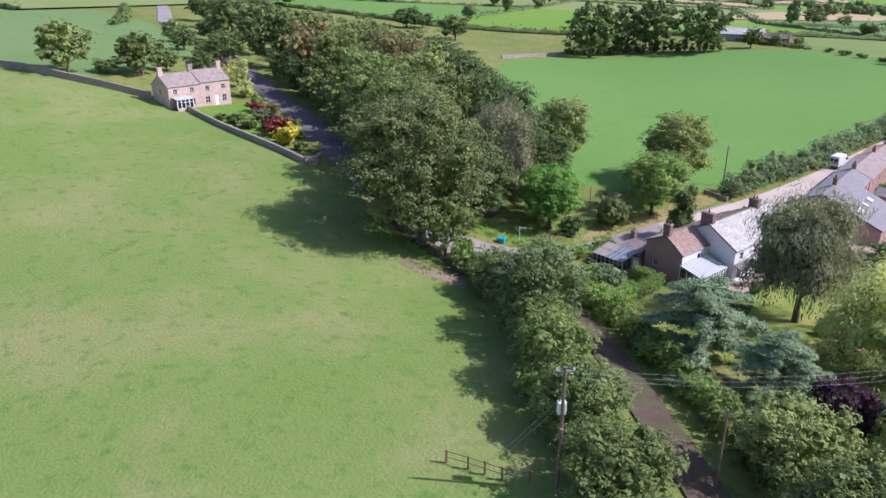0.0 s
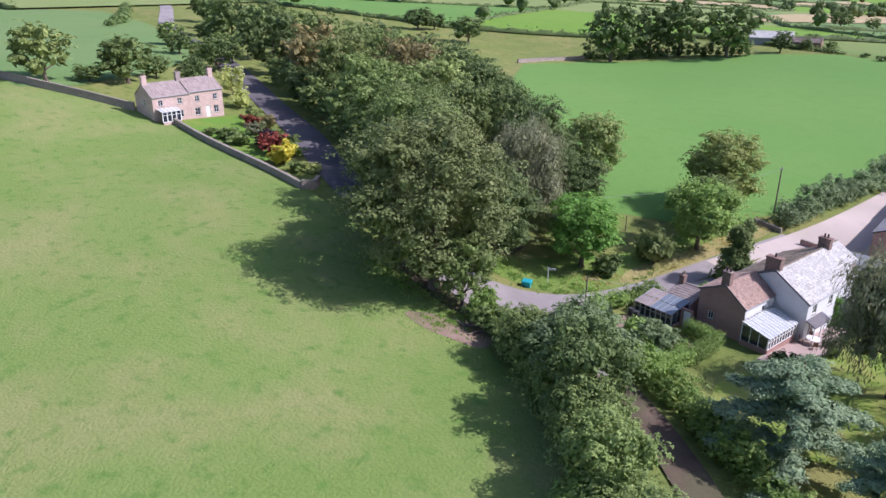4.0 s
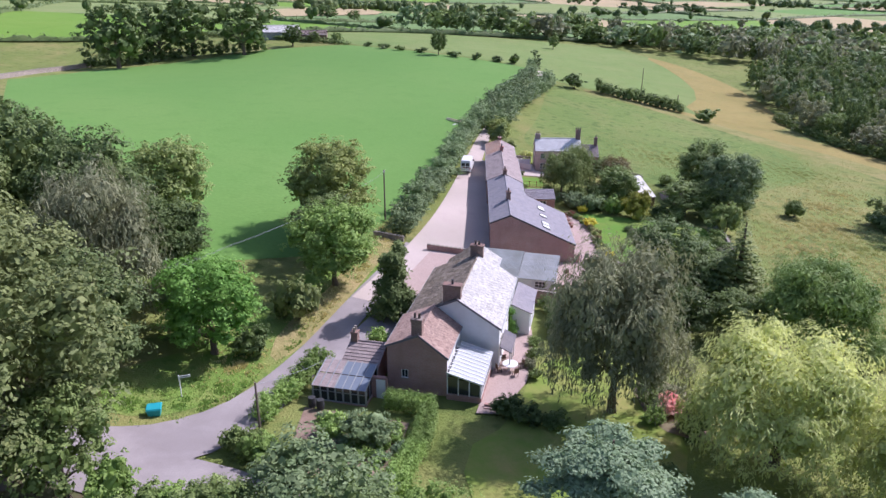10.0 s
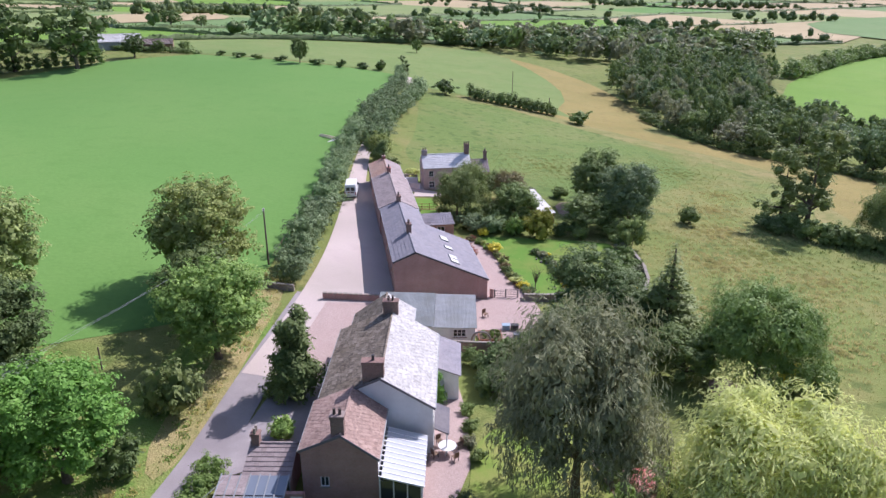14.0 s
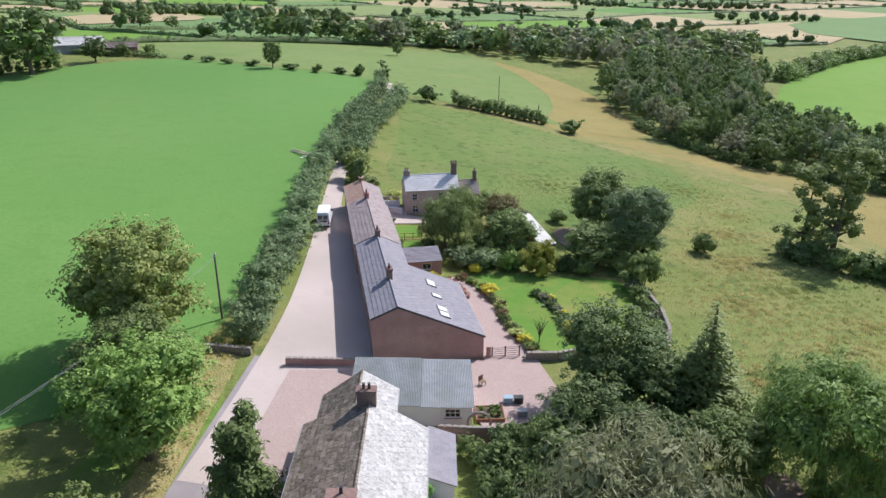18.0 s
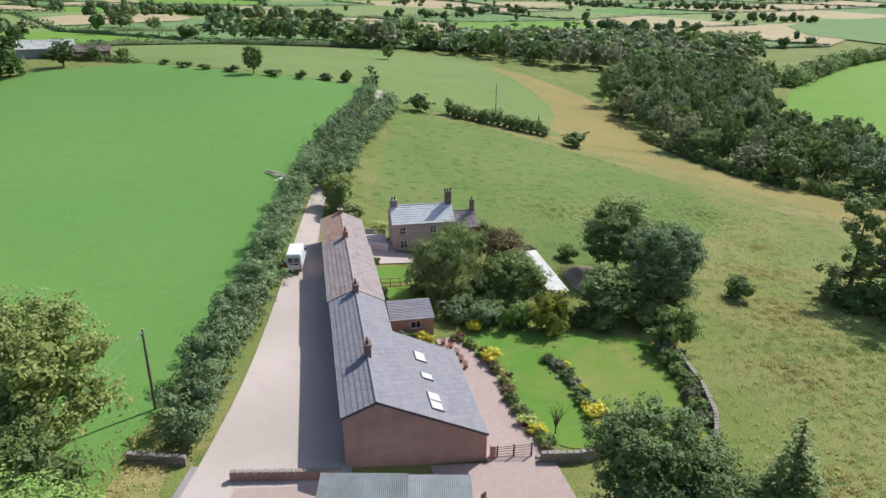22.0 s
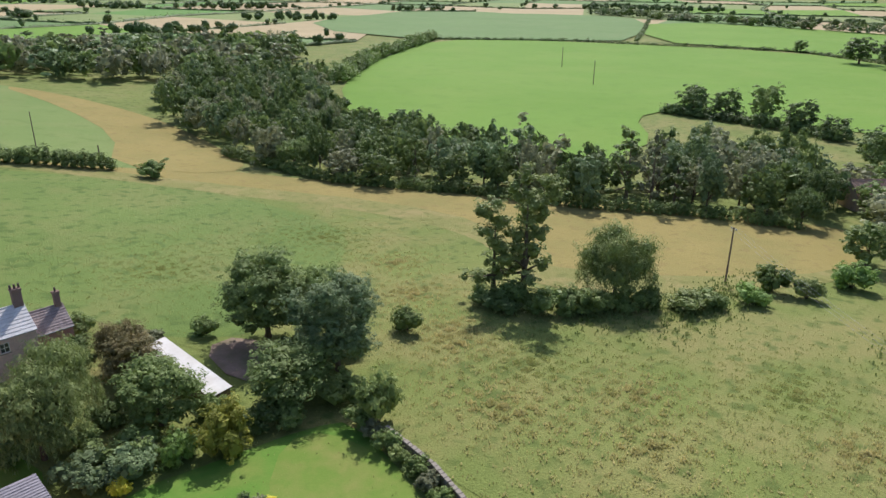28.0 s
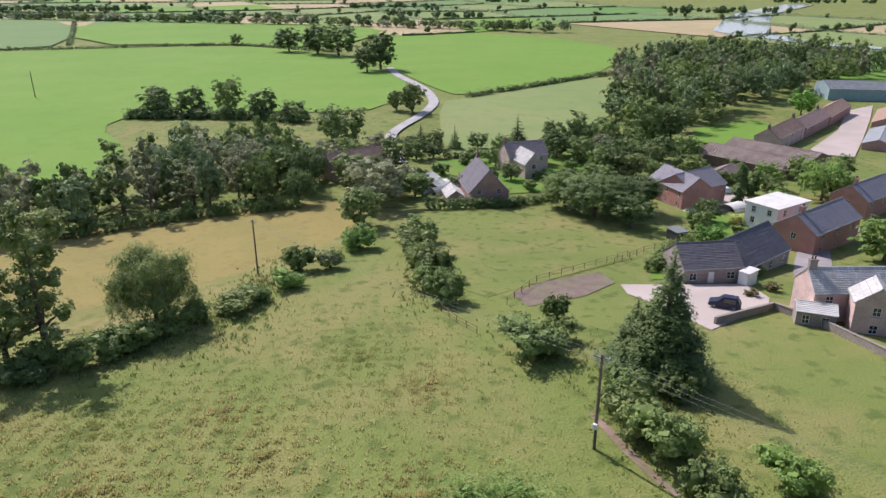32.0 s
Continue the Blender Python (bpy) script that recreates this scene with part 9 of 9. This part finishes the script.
part("body", boxes((-1.6, 1.6, -1.2, 1.2, -0.2, 2.0)), M["paint_dark"], hut)
part("roof", boxes((-1.8, 1.8, -1.4, 1.4, 2.0, 2.15)), M["sheet_roof"], hut)
for x, y, s, lab, mt in ((164, -15, 1.5, "white garden tent by the trees", "white_roof"), (168, -19.5, 1.6, "pale tarpaulin shelter in the hamlet", "white_roof"), (161.5, -18, 1.3, "grey tarpaulin cover in the hamlet", "sheet_roof"), (150, -84, 1.2, "white awning in the village", "white_roof")):
    te = thing("shelter", x, y, gz(x, y), 30, lab, "shelter")
    bm = bmesh.new()
    n = 9
    for i in range(n):
        a0, a1 = math.pi * i / n, math.pi * (i + 1) / n
        q = [(2 * s * math.cos(a0), 1.3 * s * math.sin(a0)), (2 * s * math.cos(a1), 1.3 * s * math.sin(a1))]
        hexa(bm, [(q[0][0], -2 * s, q[0][1]), (q[1][0], -2 * s, q[1][1]), (q[1][0], 2 * s, q[1][1]), (q[0][0], 2 * s, q[0][1]), (q[0][0] * 0.97, -2 * s, q[0][1] * 0.97), (q[1][0] * 0.97, -2 * s, q[1][1] * 0.97), (q[1][0] * 0.97, 2 * s, q[1][1] * 0.97), (q[0][0] * 0.97, 2 * s, q[0][1] * 0.97)])
    bmesh.ops.remove_doubles(bm, verts=bm.verts, dist=1e-4)
    part("cover", bm, M[mt], te)
shrubs([(106, -55, 2.6, 2.2, "mid"), (111, -60, 2.8, 2.4, "dark"), (118, -66, 3.0, 2.4, "fresh"), (123, -69, 2.8, 2.2, "mid"), (104, -70, 1.8, 1.6, "dark"), (96, -69, 1.6, 1.6, "ruddy"), (93, -64.5, 1.4, 1.4, "ruddy"), (129, -77, 2.4, 2.0, "mid"), (138, -80, 2.6, 2.2, "gold"), (146, -88, 3.2, 2.6, "mid"), (176, -92, 3.8, 3.0, "mid"), (182, -80, 4.0, 3.2, "dark"), (178, -62, 4.2, 3.4, "mid"), (172, -56, 4.5, 3.5, "dark"), (196, -86, 4.2, 3.4, "mid"), (192, -100, 4.0, 3.2, "olive"), (186, -112, 4.2, 3.4, "mid"), (176, -122, 5.0, 4.0, "fresh"), (168, -22, 3.6, 3.0, "mid"), (172, -12, 4.0, 3.4, "dark"), (176, -26, 3.4, 2.8, "mid"), (182, -18, 3.6, 3.0, "dark"), (166, -40, 3.0, 2.6, "mid"), (178, -44, 3.2, 2.6, "fresh"), (196, -24, 3.6, 3.0, "mid"), (200, -40, 3.4, 3.0, "dark"), (190, -54, 3.8, 3.2, "mid")], "leafy shrub in a village garden")
trees([("broad", x, y, h, r, lf, 1) for x, y, h, r, lf in ((158, -12, 5.5, 3.6, "mid"), (163, -24, 4.8, 3.2, "grey"), (170, -30, 5.4, 3.4, "mid"), (176, -36, 5.0, 3.2, "olive"), (193, -33, 6.0, 3.6, "mid"), (198, -46, 7.0, 4.0, "dark"), (203, -10, 6.5, 4.0, "mid"), (212, -8, 6.0, 3.6, "dark"), (210, -36, 6.2, 3.6, "mid"), (206, -66, 8.0, 4.6, "grey"), (214, -76, 9.0, 5.0, "mid"),
       (206, -82, 7.5, 4.6, "dark"), (196, -78, 7.0, 4.2, "mid"), (176, -74, 6.0, 3.8, "mid"), (184, -86, 6.4, 4.0, "olive"), (172, -100, 7.0, 4.2, "fresh"), (162, -98, 5.6, 3.4, "mid"), (178, -112, 7.6, 4.6, "mid"), (166, -112, 6.4, 4.0, "dark"), (150, -94, 5.0, 3.2, "fresh"), (228, -88, 8.5, 5.0, "mid"), (240, -88, 9.5, 5.2, "grey"), (132, -70, 4.6, 3.0, "mid"), (139, -74, 5.2, 3.2, "dark"))], "leafy tree between the village plots", "trees between the plots")
trees([("broad", 200, -72, 8, 5, "mid", 1), ("broad", 186, -66, 8, 5, "dark", 1), ("broad", 205, -90, 8, 5, "mid", 1), ("broad", 240, -96, 10, 6, "dark", 1), ("broad", 255, -104, 10, 6, "mid", 1), ("broad", 190, -5, 9, 6, "mid", 1), ("broad", 205, 0, 8, 5, "grey", 1), ("broad", 172, 5, 8, 5.5, "mid", 1), ("broad", 185, -125, 7, 4.5, "mid", 1), ("broad", 270, -120, 7, 5, "olive", 1), ("broad", 168, -2, 8, 5, "dark", 1), ("tall", 230, -62, 11, 4, "mid", 1), ("tall", 236, -74, 13, 4, "dark", 1), ("broad", 205, -58, 7, 4.5, "dark", 1)], "valley garden tree among the houses", "village trees")


# ---------------------------------------------------------------- rough grass, too many blades to count
WAYS = np.array([(-48, -48, 3.4), (-38, -50.5, 3.4), (-31, -50.5, 3.6), (-26, -47.5, 3.6), (-23.2, -41, 2.7), (-20.4, -30, 2.3), (-17.8, -18, 2.2), (-15.2, -9, 2.2), (-12.8, 0, 2.4), (-10, 12, 2.4)])


def off_ways(x, y):
    """True where no road runs."""
    ok = np.ones(len(x), bool)
    for (x1, y1, w1), (x2, y2, w2) in zip(WAYS, WAYS[1:]):
        t = np.clip(((x - x1) * (x2 - x1) + (y - y1) * (y2 - y1)) / ((x2 - x1) ** 2 + (y2 - y1) ** 2), 0, 1)
        ok &= np.hypot(x - x1 - t * (x2 - x1), y - y1 - t * (y2 - y1)) > w1 + t * (w2 - w1)
    return ok


def tufts(name, spots, n, size, mat, label, seed, tall=1.6):
    """Clumps of standing grass scattered over ellipses (x, y, rx, ry)."""
    rng = np.random.default_rng(seed)
    w = np.array([s[2] * s[3] for s in spots], float)
    k = rng.choice(len(spots), n, p=w / w.sum())
    sp = np.array(spots, float)[k]
    a, r = rng.uniform(0, 2 * np.pi, n), np.abs(rng.normal(size=n)) * 0.62
    # draw clumps together
    cx, cy = sp[:, 0] + sp[:, 2] * r * np.cos(a), sp[:, 1] + sp[:, 3] * r * np.sin(a)
    gx, gy = np.round(cx / 2.1) * 2.1 + np.sin(np.round(cx / 2.1) * 12.9 + np.round(cy / 1.7) * 4.1) * 0.9, np.round(cy / 1.7) * 1.7 + np.cos(np.round(cx / 2.1) * 7.7 + np.round(cy / 1.7) * 9.3) * 0.8
    t = rng.uniform(0.35, 1.0, n)
    x, y = cx * t + gx * (1 - t), cy * t + gy * (1 - t)
    free = off_ways(x, y)
    x, y = x[free], y[free]
    n = len(x)
    z = ground_z(x, y)
    th = rng.uniform(0, np.pi, n)
    s = size * rng.uniform(0.5, 1.3, n)
    dx, dy = np.cos(th) * s * 0.35, np.sin(th) * s * 0.35
    lx, ly = rng.normal(size=n) * 0.3 * s, rng.normal(size=n) * 0.3 * s
    h = s * tall * rng.uniform(0.6, 1.2, n)
    v = np.stack([np.c_[x - dx, y - dy, z - 0.05], np.c_[x + dx, y + dy, z - 0.05], np.c_[x + dx * 0.7 + lx, y + dy * 0.7 + ly, z + h], np.c_[x - dx * 0.7 + lx, y - dy * 0.7 + ly, z + h]], 1).reshape(-1, 3)
    tagged(new(name, quad_mesh(name, v, M[mat])), label, "grass", kind="stuff")


tufts("rushes", [(36, -8, 9, 10), (44, -18, 10, 8), (46, 10, 9, 13), (54, 24, 8, 8), (62, 40, 10, 8), (70, 52, 8, 6), (50, -4, 8, 8), (58, 2, 8, 8), (62, -18, 8, 6), (57, 27, 7, 7)], 26000, 0.17, "rush", "clumps of dry brown rushes in the meadow", 1, 1.6)
tufts("rough_grass", [(56, 14, 26, 26), (70, -10, 26, 20), (50, -40, 24, 16), (40, 70, 24, 22), (70, 70, 22, 26)], 48000, 0.16, "meadow_blade", "tussocks of olive meadow grass", 2, 1.0)
tufts("pasture_weeds", [(-20, -90, 46, 30), (-60, -85, 50, 34), (-100, -80, 30, 26)], 7000, 0.17, "leaf_fresh", "low dark green weeds in the pasture", 3, 0.4)
tufts("verge_grass", [(-27, -34, 3, 5), (-21.5, -23, 2.5, 7), (-19.5, -8, 2.5, 8), (-18, 2, 3, 4)], 7000, 0.18, "rush", "dry straw-coloured verge grass", 4, 1.3)
tufts("verge_grass", [(-33, -42.5, 7, 2.4), (-27, -39, 4, 4), (-22, -29, 2, 6), (-30, -60, 4, 3), (-40, -57.5, 8, 2)], 11000, 0.16, "leaf_fresh", "green verge grass and nettles", 5, 1.3)
tufts("hedge_foot", [(90, 8, 16, 5), (76, 18, 8, 6), (99, -16, 12, 3), (60, -39, 12, 4), (72, -31, 8, 4)], 9000, 0.3, "leaf_olive", "long grass at the hedge foot", 6, 1.3)

M["bin_blue"] = surface("bin_blue", (0.3, 0.42, 0.5), (0.36, 0.48, 0.56), 1.0, 9.0, 0.5, bump=0.05)
# kitchen corner behind the garage: raised bed, boxes, chair, stones
rb = thing("raised_bed", 7.0, -10.8, gz(7, -10.8) + 0.1, -8, "timber-edged raised bed filled with dark soil", "planter")
for x0, x1, y0, y1 in ((-1.3, 1.3, -1.1, -1.02), (-1.3, 1.3, 1.02, 1.1), (-1.3, -1.22, -1.02, 1.02), (1.22, 1.3, -1.02, 1.02)):
    part("board", boxes((x0, x1, y0, y1, -0.1, 0.4)), M["timber_red"], rb)
part("soil", boxes((-1.21, 1.21, -1.01, 1.01, 0.0, 0.32)), M["shade_soil"], rb)
for i, (dx, dy) in enumerate(((-0.7, -0.5), (0.1, -0.4), (0.8, -0.5), (-0.6, 0.5), (0.3, 0.5), (0.9, 0.4))):
    plant("bush", "bedding_plant", 7.0 + dx, -10.8 + dy, 0.6, 0.36, "leaf_fresh" if i % 2 else "leaf_mid", "leafy plant growing in the raised bed", "plant", 1, group="raised bed plants", z=gz(7, -10.8) + 0.4)
for i, (x, y, mat, lab, cat) in enumerate(((9.3, -8.8, "bin_blue", "pale blue plastic storage box with a lid", "box"), (10.3, -8.9, "paint_dark", "dark storage box beside the blue one", "box"), (10.0, -11.2, "metal_grey", "low grey metal-lidded store box", "box"))):
    bx = thing("storage_box", x, y, gz(x, y) + 0.16, -8, lab, cat)
    part("body", boxes((-0.42, 0.42, -0.3, 0.3, 0, 0.55), bevel=0.03), M[mat], bx)
    part("lid", boxes((-0.46, 0.46, -0.34, 0.34, 0.555, 0.63), bevel=0.02), M[mat], bx)
wd = thing("wooden_chair", 7.6, -5.4, gz(7.6, -5.4) + 0.17, 30, "small wooden garden chair on the drive", "chair")
part("seat", boxes((-0.28, 0.28, -0.26, 0.26, 0.4, 0.46)), M["timber"], wd)
part("backrest", boxes((-0.28, 0.28, 0.22, 0.28, 0.46, 0.95)), M["timber"], wd)
for x in (-0.24, 0.24):
    for y in (-0.22, 0.22):
        part("leg", boxes((x - 0.03, x + 0.03, y - 0.03, y + 0.03, 0, 0.4)), M["timber"], wd)
_st = random.Random(8)
for i in range(9):
    bm = bmesh.new()
    bmesh.ops.create_icosphere(bm, subdivisions=1, radius=_st.uniform(0.22, 0.42))
    for v in bm.verts:
        v.co = Vector((v.co.x * _st.uniform(0.9, 1.3), v.co.y * _st.uniform(0.8, 1.1), v.co.z * _st.uniform(0.5, 0.75)))
    o = part("stone", bm, M["stone_cope"])
    x, y = 33.4 + i * 0.42, -21.6 + _st.uniform(-0.3, 0.3)
    o.matrix_basis = pose(x, y, gz(x, y) + 0.1, 0, 0, _st.uniform(0, 360))
    tagged(o, "pale rounded edging stone of the garden border", "stone", "border stones")

# fuller planting along the drive border and across the lawn
_bd = random.Random(21)
for i in range(26):
    t = i / 25
    x, y = 14.9 - 3.8 * t * t * t - 1.3 * math.sin(t * math.pi * 1.6) * (1 - t) + _bd.uniform(-0.4, 0.4), 1.0 + 20.2 * t
    lf = ("ruddy", "gold", "olive", "ruddy", "red", "ruddy", "mid")[i % 7]
    plant("bush", "border_plant", x, y, _bd.uniform(0.7, 1.3), _bd.uniform(0.5, 0.8), "leaf_" + lf, {"red": "dark red-leaved border plant beside the drive", "fresh": "fresh green border plant beside the drive"}.get(lf, "brownish green border plant beside the drive"), "plant", 1, group="drive border")
for i in range(14):
    t = i / 13
    x, y = 20.3 + 0.9 * math.sin(t * 3) + _bd.uniform(-0.6, 0.6), 15.6 - 11.5 * t + _bd.uniform(-0.4, 0.4)
    lf = ("fresh", "grey", "yellow", "mid")[i % 4]
    plant("bush", "rockery_plant", x, y, _bd.uniform(0.6, 1.1), _bd.uniform(0.5, 0.8), "leaf_" + lf, {"yellow": "bright yellow plant in the lawn rockery", "grey": "silvery plant in the lawn rockery"}.get(lf, "green plant in the lawn rockery"), "plant", 1, group="lawn rockery")

# pale poles lying on the crop
M["pale_timber"] = surface("pale_timber", (0.66, 0.57, 0.4), (0.78, 0.69, 0.5), 1.2, 10.0, 0.85, bump=0.3)
for x, y, rz, L in ((-10.1, 82.9, -50, 5.6), (-9.3, 81.0, -46, 5.0), (-10.9, 81.9, -52, 4.2)):
    bm = bmesh.new()
    tube(bm, [(-L / 2, 0, 0.14), (0, 0.05, 0.16), (L / 2, 0, 0.13)], [0.18, 0.17, 0.15], 7)
    o = part("timber_pole", bm, M["pale_timber"])
    o.matrix_basis = pose(x, y, gz(x, y) + 0.16, 0, 0, rz)
    tagged(o, "pale stripped timber pole lying on the crop", "timber", "poles on the crop")

lay_slates()
